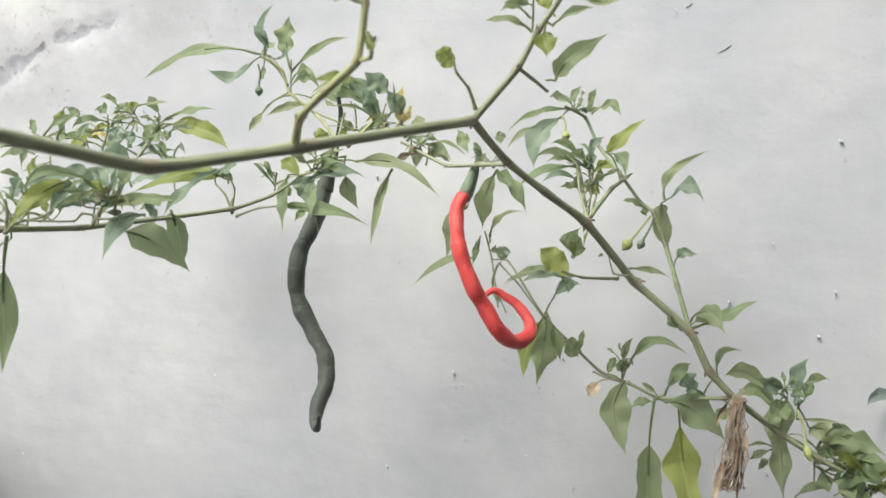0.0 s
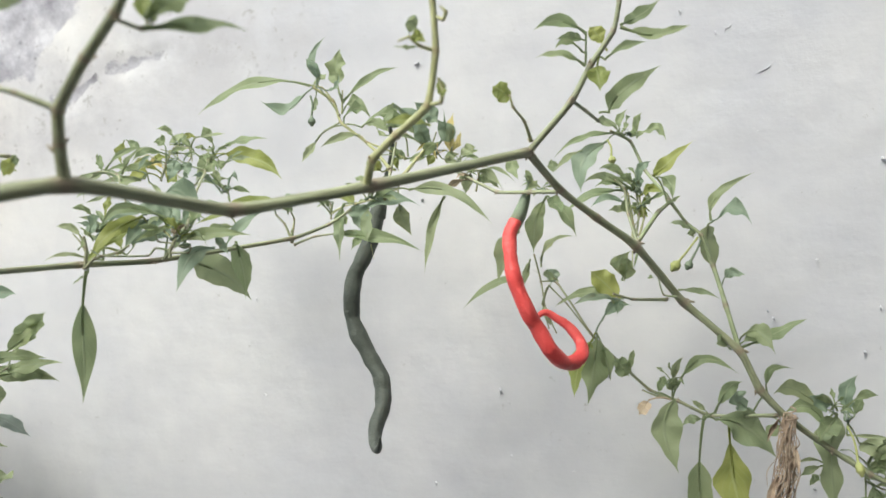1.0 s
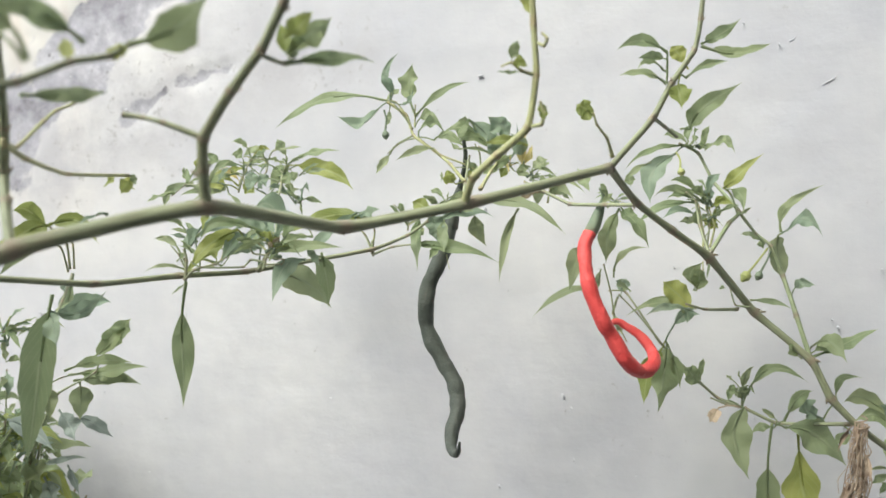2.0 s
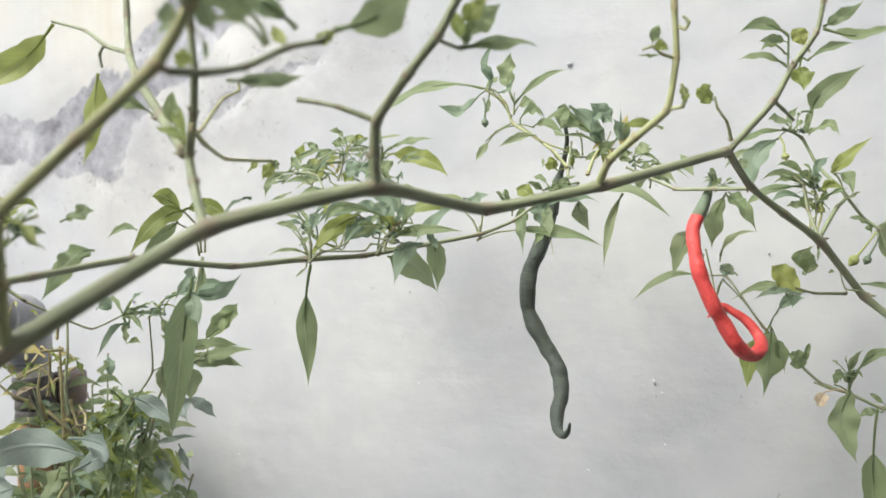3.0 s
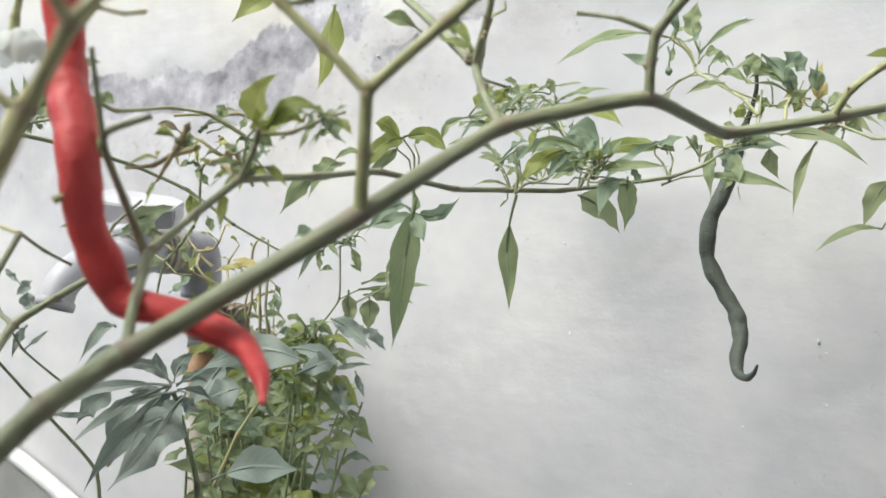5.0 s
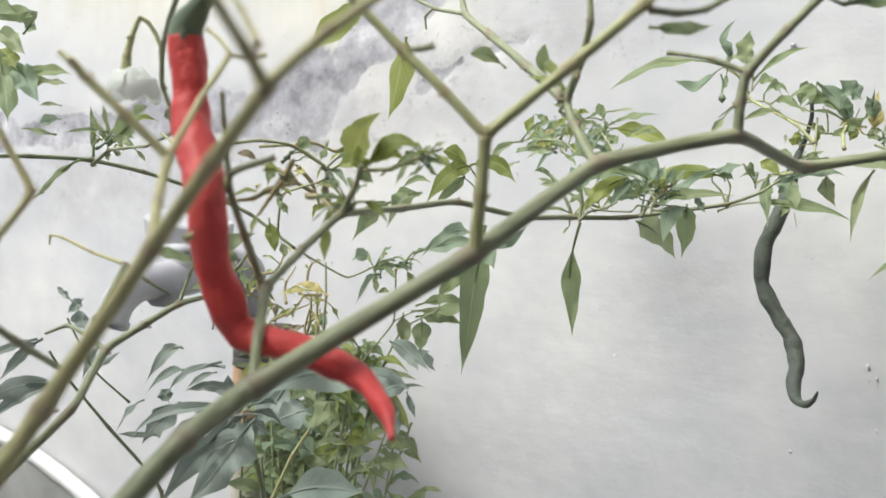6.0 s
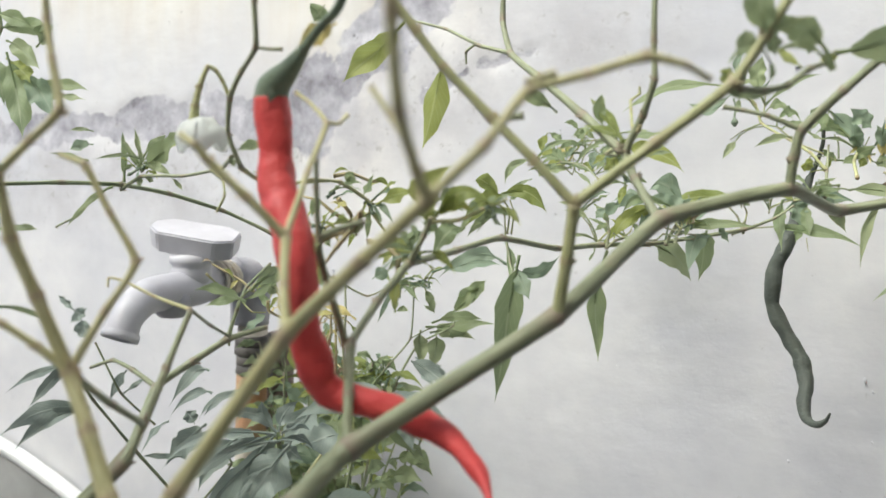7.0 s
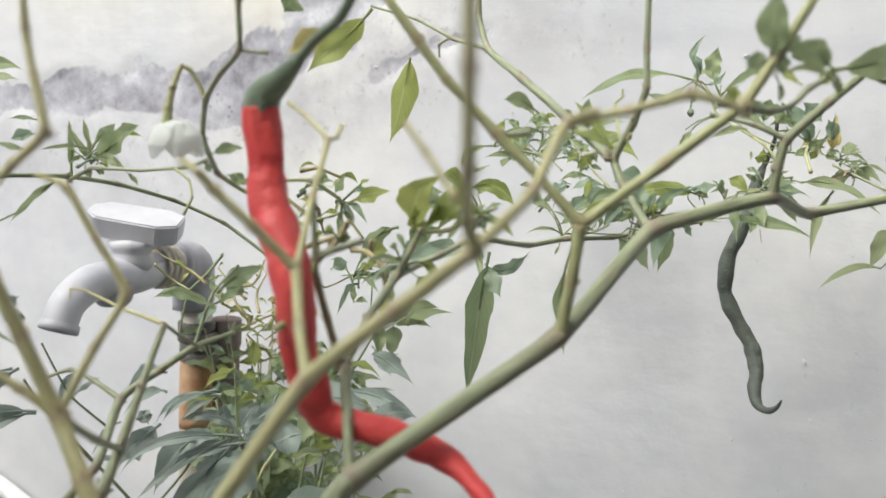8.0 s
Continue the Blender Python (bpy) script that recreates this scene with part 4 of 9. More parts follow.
stem(chili_plant, [(-0.2839, 0.0600, 1.0184), (-0.2921, 0.0550, 1.0279), (-0.3011, 0.0520, 1.0364), (-0.3035, 0.0500, 1.0399), (-0.3086, 0.0520, 1.0425)], [0.00118, 0.00108, 0.00115, 0.00100, 0.00080], STEM_NEAR)
stem(chili_plant, [(-0.2839, 0.0600, 1.0184), (-0.2855, 0.0760, 1.0350), (-0.2870, 0.0920, 1.0500), (-0.2961, 0.1000, 1.0570), (-0.3024, 0.1050, 1.0604)], [0.00092, 0.00077, 0.00077, 0.00050, 0.00069], STEM_NEAR)
stem(chili_plant, [(-0.2870, 0.0920, 1.0500), (-0.2881, 0.1050, 1.0512), (-0.2905, 0.1180, 1.0551)], [0.00062, 0.00062, 0.00077], STEM_NEAR)
stem(chili_plant, [(-0.2432, 0.0300, 1.0377), (-0.2499, 0.0350, 1.0460), (-0.2552, 0.0380, 1.0520)], [0.00077, 0.00069, 0.00062], STEM_NEAR)
stem(chili_plant, [(-0.4600, 0.0440, 0.6680), (-0.5000, 0.0200, 0.8300), (-0.3121, 0.0350, 0.9410), (-0.3184, 0.0400, 0.9545), (-0.3273, 0.0440, 0.9690), (-0.3360, 0.0480, 0.9821), (-0.3434, 0.0450, 1.0014), (-0.3483, 0.0420, 1.0154), (-0.3508, 0.0400, 1.0309), (-0.3542, 0.0350, 1.0436)], [0.00250, 0.00250, 0.00236, 0.00218, 0.00194, 0.00184, 0.00160, 0.00150, 0.00140, 0.00124], STEM_NEAR)
stem(chili_plant, [(-0.3508, 0.0400, 1.0309), (-0.3441, 0.0430, 1.0394), (-0.3374, 0.0450, 1.0472), (-0.3422, 0.0480, 1.0602), (-0.3455, 0.0500, 1.0701), (-0.3474, 0.0500, 1.0943)], [0.00108, 0.00100, 0.00108, 0.00092, 0.00085, 0.00077], STEM_NEAR)
stem(chili_plant, [(-0.3357, 0.0480, 0.9829), (-0.3329, 0.0570, 0.9964), (-0.3295, 0.0650, 1.0092), (-0.3369, 0.0640, 1.0221), (-0.3443, 0.0630, 1.0348), (-0.3524, 0.0630, 1.0373)], [0.00115, 0.00100, 0.00108, 0.00085, 0.00100, 0.00054], STEM_NEAR)
stem(chili_plant, [(-0.3360, 0.0480, 0.9821), (-0.3432, 0.0450, 0.9885), (-0.3506, 0.0420, 0.9941), (-0.3589, 0.0400, 0.9994)], [0.00115, 0.00100, 0.00092, 0.00085], STEM_NEAR)
stem(chili_plant, [(-0.3356, 0.0500, 0.9803), (-0.3441, 0.0750, 0.9668), (-0.3596, 0.1140, 0.9488)], [0.00108, 0.00100, 0.00108])
stem(chili_plant, [(-0.4700, 0.0180, 0.6680), (-0.4450, 0.0750, 0.8350), (-0.3606, 0.1050, 0.9376), (-0.3596, 0.1140, 0.9488), (-0.3604, 0.1280, 0.9647), (-0.3599, 0.1430, 0.9845)], [0.00225, 0.00225, 0.00200, 0.00165, 0.00128, 0.00108])
stem(chili_plant, [(-0.3599, 0.1430, 0.9845), (-0.3790, 0.1480, 0.9880), (-0.3945, 0.1500, 0.9930), (-0.4004, 0.1500, 0.9935), (-0.4008, 0.1500, 0.9901)], [0.00077, 0.00062, 0.00054, 0.00046, 0.00035], STEM_NEAR)
stem(chili_plant, [(-0.3599, 0.1430, 0.9845), (-0.3555, 0.1500, 0.9780), (-0.3524, 0.1600, 0.9723)], [0.00069, 0.00062, 0.00054])
stem(chili_plant, [(-0.4740, 0.0360, 0.6680), (-0.4600, 0.1000, 0.8300), (-0.3940, 0.1550, 0.9235), (-0.3982, 0.1800, 0.9433), (-0.3866, 0.1900, 0.9538), (-0.3757, 0.2000, 0.9628), (-0.3637, 0.2150, 0.9673)], [0.00185, 0.00185, 0.00169, 0.00177, 0.00154, 0.00146, 0.00092])
stem(chili_plant, [(-0.3757, 0.2000, 0.9628), (-0.3737, 0.2050, 0.9758), (-0.3718, 0.2100, 0.9859), (-0.3648, 0.2200, 0.9970)], [0.00085, 0.00077, 0.00069, 0.00054], STEM_DARK)
stem(chili_plant, [(-0.3982, 0.1800, 0.9433), (-0.4132, 0.1850, 0.9485), (-0.4271, 0.1900, 0.9509), (-0.4390, 0.1900, 0.9464)], [0.00115, 0.00100, 0.00092, 0.00062])
# flowering side stem
stem(chili_plant, [(-0.3221, 0.1150, 1.1269), (-0.3250, 0.1200, 1.0925), (-0.3256, 0.1230, 1.0780), (-0.3371, 0.1350, 1.0720), (-0.3463, 0.1440, 1.0638), (-0.3494, 0.1490, 1.0511), (-0.3441, 0.1500, 1.0386)], [0.00085, 0.00085, 0.00092, 0.00092, 0.00100, 0.00092, 0.00100])
stem(chili_plant, [(-0.3256, 0.1230, 1.0780), (-0.3204, 0.1230, 1.0773), (-0.3161, 0.1230, 1.0774)], [0.00058, 0.00054, 0.00077])
stem(chili_plant, [(-0.3463, 0.1440, 1.0638), (-0.3489, 0.1430, 1.0702), (-0.3512, 0.1420, 1.0737), (-0.3538, 0.1410, 1.0748), (-0.3557, 0.1390, 1.0675), (-0.3569, 0.1380, 1.0602), (-0.3570, 0.1380, 1.0540)], [0.00075, 0.00075, 0.00085, 0.00085, 0.00110, 0.00150, 0.00210], STEM_PALE)
stem(chili_plant, [(-0.3441, 0.1500, 1.0386), (-0.3409, 0.1700, 1.0318), (-0.3369, 0.2000, 1.0365), (-0.3315, 0.2200, 1.0362), (-0.3214, 0.2400, 1.0264)], [0.00092, 0.00077, 0.00069, 0.00062, 0.00050], STEM_PALE)
# back stems crossing behind the tap
stem(chili_plant, [(-0.5259, 0.2000, 1.0296), (-0.5133, 0.2150, 1.0294), (-0.4970, 0.2400, 1.0315), (-0.4825, 0.2700, 1.0318), (-0.4776, 0.3100, 1.0278), (-0.4632, 0.3500, 1.0181), (-0.4378, 0.3700, 1.0038), (-0.4082, 0.3800, 0.9810)], [0.00100, 0.00108, 0.00115, 0.00131, 0.00131, 0.00123, 0.00115, 0.00100], STEM_DARK)
stem(chili_plant, [(-0.4831, 0.2720, 1.0293), (-0.4622, 0.2600, 1.0367), (-0.4241, 0.2400, 1.0372), (-0.3806, 0.2000, 1.0401), (-0.3510, 0.1550, 1.0431)], [0.00115, 0.00092, 0.00077, 0.00085, 0.00077])
stem(chili_plant, [(-0.3858, 0.2000, 1.0392), (-0.3768, 0.1950, 1.0347), (-0.3730, 0.1900, 1.0279), (-0.3766, 0.1900, 1.0207)], [0.00062, 0.00058, 0.00054, 0.00062], STEM_PALE)
stem(chili_plant, [(-0.5081, 0.2500, 1.0070), (-0.5016, 0.2500, 1.0103), (-0.4968, 0.2500, 1.0125)], [0.00054, 0.00046, 0.00062], STEM_DARK)
# peppers
pepper("chili_pepper", "long ripe red chili with a bent lower half", "chili peppers on the plants",
       [(-0.3124, 0.1090, 1.0593), (-0.3119, 0.1090, 1.0508), (-0.3105, 0.1080, 1.0401), (-0.3073, 0.1050, 1.0286), (-0.3004, 0.1000, 1.0176), (-0.2967, 0.0970, 1.0077), (-0.2956, 0.0980, 0.9957), (-0.2941, 0.1020, 0.9813), (-0.2884, 0.1060, 0.9690), (-0.2752, 0.1060, 0.9659), (-0.2675, 0.1090, 0.9634), (-0.2577, 0.1100, 0.9604), (-0.2471, 0.1050, 0.9563), (-0.2386, 0.0960, 0.9515), (-0.2338, 0.0880, 0.9466)],
       [0.00520, 0.00570, 0.00560, 0.00630, 0.00620, 0.00570, 0.00540, 0.00570, 0.00540, 0.00465, 0.00460, 0.00430, 0.00350, 0.00240, 0.00080], RED,
       ([(-0.3129, 0.1090, 1.0579), (-0.3112, 0.1080, 1.0631), (-0.3055, 0.1050, 1.0670), (-0.2979, 0.1000, 1.0728)], [0.00540, 0.00500, 0.00340, 0.00170]),
       ([(-0.2983, 0.1000, 1.0723), (-0.2919, 0.0960, 1.0777), (-0.2835, 0.0900, 1.0826), (-0.2730, 0.0800, 1.0991)], [0.00160, 0.00140, 0.00140, 0.00150]), CALYX)
pepper("chili_pepper", "long dark green chili with a curled tip hanging before the wall", "chili peppers on the plants",
       [(-0.0854, 0.4720, 1.0374), (-0.0880, 0.4700, 1.0222), (-0.0972, 0.4660, 1.0015), (-0.1016, 0.4620, 0.9828), (-0.1000, 0.4600, 0.9642), (-0.0907, 0.4560, 0.9462), (-0.0816, 0.4520, 0.9315), (-0.0796, 0.4430, 0.9157), (-0.0823, 0.4320, 0.9043), (-0.0817, 0.4240, 0.8981), (-0.0789, 0.4130, 0.8976), (-0.0759, 0.4040, 0.9021), (-0.0746, 0.3980, 0.9090)],
       [0.00440, 0.00500, 0.00515, 0.00525, 0.00515, 0.00505, 0.00515, 0.00480, 0.00415, 0.00325, 0.00215, 0.00150, 0.00060], GREEN,
       ([(-0.0861, 0.4720, 1.0317), (-0.0832, 0.4720, 1.0449), (-0.0795, 0.4720, 1.0581)], [0.00520, 0.00425, 0.00225]),
       ([(-0.0795, 0.4720, 1.0573), (-0.0764, 0.4680, 1.0689), (-0.0747, 0.4640, 1.0796), (-0.0756, 0.4600, 1.0883)], [0.00210, 0.00160, 0.00140, 0.00120]), GREEN)
pepper("chili_pepper", "ripe red chili looped back on itself before the wall", "chili peppers on the plants",
       [(0.0015, 0.4240, 1.0282), (-0.0018, 0.4190, 1.0198), (-0.0017, 0.4150, 1.0096), (0.0007, 0.4110, 0.9954), (0.0056, 0.4100, 0.9812), (0.0129, 0.4120, 0.9689), (0.0205, 0.4130, 0.9553), (0.0300, 0.4200, 0.9470), (0.0395, 0.4320, 0.9490), (0.0410, 0.4420, 0.9550), (0.0350, 0.4470, 0.9635), (0.0270, 0.4490, 0.9690), (0.0190, 0.4490, 0.9725), (0.0117, 0.4470, 0.9655)],
       [0.00360, 0.00415, 0.00390, 0.00415, 0.00425, 0.00435, 0.00440, 0.00425, 0.00385, 0.00345, 0.00295, 0.00240, 0.00200, 0.00080], RED,
       ([(0.0010, 0.4270, 1.0263), (0.0042, 0.4260, 1.0328), (0.0075, 0.4250, 1.0419), (0.0088, 0.4240, 1.0467)], [0.00410, 0.00400, 0.00280, 0.00150]),
       ([(0.0088, 0.4240, 1.0457), (0.0094, 0.4220, 1.0508), (0.0074, 0.4200, 1.0545)], [0.00150, 0.00120, 0.00110]), CALYX)
# white flower
flower(chili_plant, (-0.3537, 0.1380, 1.0494))
# leaves on the right-hand branches
leaf(chili_plant, (-0.0331, 0.2680, 1.1145), (-0.0381, 0.2660, 1.1287), 0.0059, turn=-8, material=LEAF_LIME)
leaf(chili_plant, (-0.0422, 0.2670, 1.0970), (-0.0393, 0.2660, 1.1052), 0.0045, bow=0.0014, turn=11, material=LEAF)
leaf(chili_plant, (-0.0422, 0.2670, 1.0970), (-0.0355, 0.2660, 1.0950), 0.0045, bow=0.0009, turn=24, material=LEAF_LIME)
leaf(chili_plant, (-0.0310, 0.2650, 1.0812), (-0.0291, 0.2640, 1.0736), 0.0040, material=LEAF_LIME)
leaf(chili_plant, (-0.0381, 0.2680, 1.0939), (-0.0483, 0.2660, 1.0939), 0.0018, material=LEAF)
leaf(chili_plant, (-0.0357, 0.2850, 1.0660), (-0.0543, 0.2800, 1.0672), 0.0043, bow=0.0010, material=LEAF_LIME)
stem(chili_plant, [(0.0720, 0.4300, 1.0152), (0.0881, 0.4500, 1.0334), (0.0969, 0.4600, 1.0404), (0.0844, 0.4750, 1.0608), (0.0768, 0.4820, 1.0795), (0.0632, 0.4750, 1.0854)], [0.00139, 0.00123, 0.00115, 0.00100, 0.00092, 0.00069], STEM_DARK)
stem(chili_plant, [(0.0720, 0.4300, 1.0152), (0.0686, 0.4400, 1.0317), (0.0671, 0.4450, 1.0470), (0.0615, 0.4450, 1.0528)], [0.00100, 0.00085, 0.00077, 0.00062], STEM)
stem(chili_plant, [(0.0969, 0.4600, 1.0404), (0.1072, 0.4600, 1.0265), (0.1144, 0.4550, 1.0195), (0.1218, 0.4550, 1.0006), (0.1263, 0.4450, 0.9775), (0.1328, 0.4360, 0.9486)], [0.00108, 0.00092, 0.00100, 0.00131, 0.00139, 0.00146], STEM_DARK)
bud(chili_plant, (0.1127, 0.4550, 1.0178), (0.0957, 0.4500, 0.9975), 0.0032)
bud(chili_plant, (0.1144, 0.4550, 1.0161), (0.1052, 0.4520, 0.9981), 0.0026, CALYX)
bud(chili_plant, (0.0614, 0.4750, 1.0797), (0.0642, 0.4700, 1.0642), 0.0026, BUD)
stem(chili_plant, [(0.0920, 0.4450, 0.9809), (0.0694, 0.4300, 0.9824), (0.0573, 0.4250, 0.9861)], [0.00100, 0.00077, 0.00062], STEM)
stem(chili_plant, [(0.1562, 0.4400, 0.9129), (0.1249, 0.4750, 0.9042), (0.1066, 0.4800, 0.9121), (0.0897, 0.4850, 0.9182), (0.0689, 0.4800, 0.9375), (0.0498, 0.4700, 0.9572), (0.0293, 0.4800, 0.9889), (0.0184, 0.4800, 0.9896)], [0.00123, 0.00108, 0.00100, 0.00092, 0.00085, 0.00077, 0.00062, 0.00046], STEM)
stem(chili_plant, [(0.0144, 0.4700, 1.0076), (0.0192, 0.4750, 0.9893), (0.0214, 0.4700, 0.9734), (0.0276, 0.4600, 0.9585)], [0.00054, 0.00054, 0.00054, 0.00039], STEM)
stem(chili_plant, [(0.0275, 0.3950, 1.0435), (0.0103, 0.4150, 1.0446), (-0.0087, 0.4400, 1.0460), (-0.0241, 0.4500, 1.0542), (-0.0367, 0.4600, 1.0613)], [0.00115, 0.00115, 0.00100, 0.00092, 0.00077], STEM)
# leaves round the dry tie
bud(chili_plant, (0.1949, 0.4400, 0.9066), (0.1991, 0.4300, 0.8798), 0.0026)
# cluster over the main stem
stem(chili_plant, [(-0.0745, 0.4500, 1.0611), (-0.0839, 0.4550, 1.0728), (-0.0953, 0.4700, 1.0828), (-0.1117, 0.4850, 1.0955), (-0.1168, 0.4870, 1.1094), (-0.1296, 0.4850, 1.1186)], [0.00115, 0.00100, 0.00092, 0.00092, 0.00108, 0.00092], STEM_PALE)
stem(chili_plant, [(-0.1117, 0.4850, 1.0955), (-0.1235, 0.4900, 1.0904), (-0.1312, 0.4950, 1.0843)], [0.00062, 0.00050, 0.00042], STEM_DARK)
bud(chili_plant, (-0.1319, 0.4850, 1.1131), (-0.1303, 0.4820, 1.0925), 0.0026, CALYX)
# cluster behind the yellow stem
stem(chili_plant, [(-0.0628, 0.4200, 1.0551), (-0.0579, 0.4500, 1.0673), (-0.0525, 0.4620, 1.0755), (-0.0451, 0.4660, 1.0786)], [0.00115, 0.00100, 0.00085, 0.00062], STEM_PALE)
stem(chili_plant, [(-0.0764, 0.4400, 1.0421), (-0.0741, 0.4500, 1.0604), (-0.0718, 0.4600, 1.0787)], [0.00100, 0.00092, 0.00062], STEM)
# leaves round the green pepper and along the thin side branch
stem(chili_plant, [(-0.1796, 0.3600, 1.0092), (-0.1745, 0.3650, 1.0199), (-0.1706, 0.3700, 1.0276)], [0.00108, 0.00092, 0.00077], STEM)
stem(chili_plant, [(-0.2130, 0.3450, 1.0062), (-0.2082, 0.3450, 1.0110), (-0.1990, 0.3500, 1.0138), (-0.1926, 0.3500, 1.0174)], [0.00085, 0.00069, 0.00062, 0.00046], STEM)
stem(chili_plant, [(-0.2130, 0.3450, 1.0062), (-0.2121, 0.3450, 1.0162), (-0.2133, 0.3450, 1.0222)], [0.00092, 0.00077, 0.00062], STEM)
bud(chili_plant, (-0.1726, 0.3700, 1.0254), (-0.1712, 0.3680, 1.0151), 0.0032, CALYX)
leaf(chili_plant, (-0.2124, 0.3450, 1.0050), (-0.2144, 0.3430, 0.9402), 0.0102, turn=-20, material=LEAF, pet=0.25)
stem(chili_plant, [(-0.1717, 0.3700, 1.0229), (-0.1973, 0.4500, 1.0478), (-0.2092, 0.5000, 1.0659), (-0.2187, 0.5300, 1.0786)], [0.00085, 0.00085, 0.00085, 0.00069], STEM)
stem(chili_plant, [(-0.2092, 0.5000, 1.0659), (-0.2239, 0.5000, 1.0703), (-0.2344, 0.5000, 1.0787), (-0.2408, 0.5000, 1.0809)], [0.00058, 0.00050, 0.00042, 0.00035], STEM_DARK)
stem(chili_plant, [(-0.2216, 0.4000, 1.0483), (-0.2325, 0.4200, 1.0580), (-0.2495, 0.4300, 1.0606), (-0.2591, 0.4300, 1.0535)], [0.00058, 0.00054, 0.00046, 0.00039], STEM)
leaf(chili_plant, (-0.2476, 0.4300, 1.0606), (-0.2533, 0.4400, 1.0724), 0.0044, material=LEAF)
leaf(chili_plant, (-0.2514, 0.4300, 1.0596), (-0.2586, 0.4200, 1.0549), 0.0036, bow=0.0011, material=LEAF_DARK)
leaf(chili_plant, (-0.2572, 0.4300, 1.0553), (-0.2609, 0.4000, 1.0488), 0.0057, bow=0.0021, material=LEAF)
leaf(chili_plant, (-0.2495, 0.4300, 1.0595), (-0.2288, 0.4200, 1.0544), 0.0036, bow=0.0022, material=LEAF)
leaf(chili_plant, (-0.2073, 0.2800, 1.0560), (-0.2151, 0.2850, 1.0480), 0.0061, turn=-37, material=LEAF_LIME)
leaf(chili_plant, (-0.2086, 0.2800, 1.0560), (-0.2052, 0.2800, 1.0514), 0.0030, bow=0.0010, material=LEAF)
leaf(chili_plant, (-0.2134, 0.2790, 1.0561), (-0.2207, 0.2800, 1.0509), 0.0035, bow=0.0005, material=LEAF_LIME)
# leaves on the upper stems
leaf(chili_plant, (-0.1107, 0.1900, 1.0825), (-0.0857, 0.2100, 1.0869), 0.0048, bow=0.0022, turn=33, material=LEAF)
leaf(chili_plant, (-0.1102, 0.1880, 1.0897), (-0.1014, 0.1900, 1.0986), 0.0060, turn=28, material=LEAF_LIME)
leaf(chili_plant, (-0.1098, 0.1900, 1.0857), (-0.0978, 0.2000, 1.0993), 0.0073, turn=29, material=LEAF)
leaf(chili_plant, (-0.1089, 0.1900, 1.0839), (-0.1136, 0.1950, 1.0969), 0.0047, turn=5, material=LEAF_LIME)
leaf(chili_plant, (-0.1080, 0.1900, 1.0830), (-0.1080, 0.1950, 1.0948), 0.0036, turn=14, material=LEAF)
leaf(chili_plant, (-0.1738, 0.1550, 1.0686), (-0.1536, 0.1650, 1.0716), 0.0042, bow=-0.0010, turn=29, material=LEAF_DARK)
leaf(chili_plant, (-0.1405, 0.1520, 1.0808), (-0.1135, 0.1400, 1.0905), 0.0095, bow=-0.0021, turn=37, material=LEAF)
leaf(chili_plant, (-0.1493, 0.1450, 1.0799), (-0.1646, 0.1260, 1.0868), 0.0063, bow=0.0020, turn=-28, material=LEAF)
leaf(chili_plant, (-0.1516, 0.1430, 1.0748), (-0.1582, 0.1500, 1.0826), 0.0039, turn=9, material=LEAF_LIME)
leaf(chili_plant, (-0.1460, 0.1480, 1.0768), (-0.1396, 0.1500, 1.0796), 0.0040, turn=32, material=LEAF_LIME)
leaf(chili_plant, (-0.1667, 0.1200, 1.0832), (-0.1625, 0.1220, 1.0741), 0.0059, turn=-12, material=LEAF_DARK)
leaf(chili_plant, (-0.1736, 0.1300, 1.0729), (-0.1760, 0.1300, 1.0673), 0.0043, turn=-36, material=LEAF_LIME)
leaf(chili_plant, (-0.3258, 0.2960, 1.1271), (-0.3559, 0.2830, 1.0936), 0.0146, bow=-0.0011, turn=-39, material=LEAF_LIME)
leaf(chili_plant, (-0.2049, 0.1900, 1.0549), (-0.2197, 0.2100, 1.0758), 0.0040, turn=13, material=LEAF_LIME)
leaf(chili_plant, (-0.2038, 0.1900, 1.0549), (-0.2211, 0.2000, 1.0626), 0.0032, material=LEAF_LIME)
leaf(chili_plant, (-0.2539, 0.1650, 1.0268), (-0.2500, 0.1700, 1.0328), 0.0036, material=LEAF)
leaf(chili_plant, (-0.2528, 0.1650, 1.0268), (-0.2424, 0.1700, 1.0253), 0.0036, bow=0.0008, material=LEAF)
leaf(chili_plant, (-0.2528, 0.1650, 1.0258), (-0.2559, 0.1650, 1.0180), 0.0016, material=LEAF)
leaf(chili_plant, (-0.2970, 0.1500, 1.0156), (-0.2981, 0.1500, 1.0217), 0.0058, turn=27, material=LEAF_DARK)
leaf(chili_plant, (-0.3056, 0.2900, 1.0134), (-0.3258, 0.2800, 0.9924), 0.0088, bow=0.0029, turn=-29, material=LEAF)
leaf(chili_plant, (-0.2718, 0.3400, 1.0093), (-0.2621, 0.3000, 0.9896), 0.0049, material=LEAF)
leaf(chili_plant, (-0.2697, 0.3300, 0.9949), (-0.3319, 0.4200, 0.9784), 0.0085, bow=0.0071, turn=-37, material=LEAF_BLUE)
leaf(chili_plant, (-0.2591, 0.3000, 0.9941), (-0.2363, 0.3100, 1.0036), 0.0077, bow=-0.0059, turn=22, material=LEAF_BLUE)
leaf(chili_plant, (-0.2598, 0.3000, 0.9956), (-0.2499, 0.2900, 0.9803), 0.0087, turn=-10, material=LEAF_BLUE)
leaf(chili_plant, (-0.2188, 0.2800, 1.0390), (-0.2261, 0.2600, 1.0275), 0.0026, bow=0.0053, material=LEAF_BLUE)
leaf(chili_plant, (-0.3619, 0.2700, 0.9900), (-0.3585, 0.2700, 0.9814), 0.0046, material=LEAF)
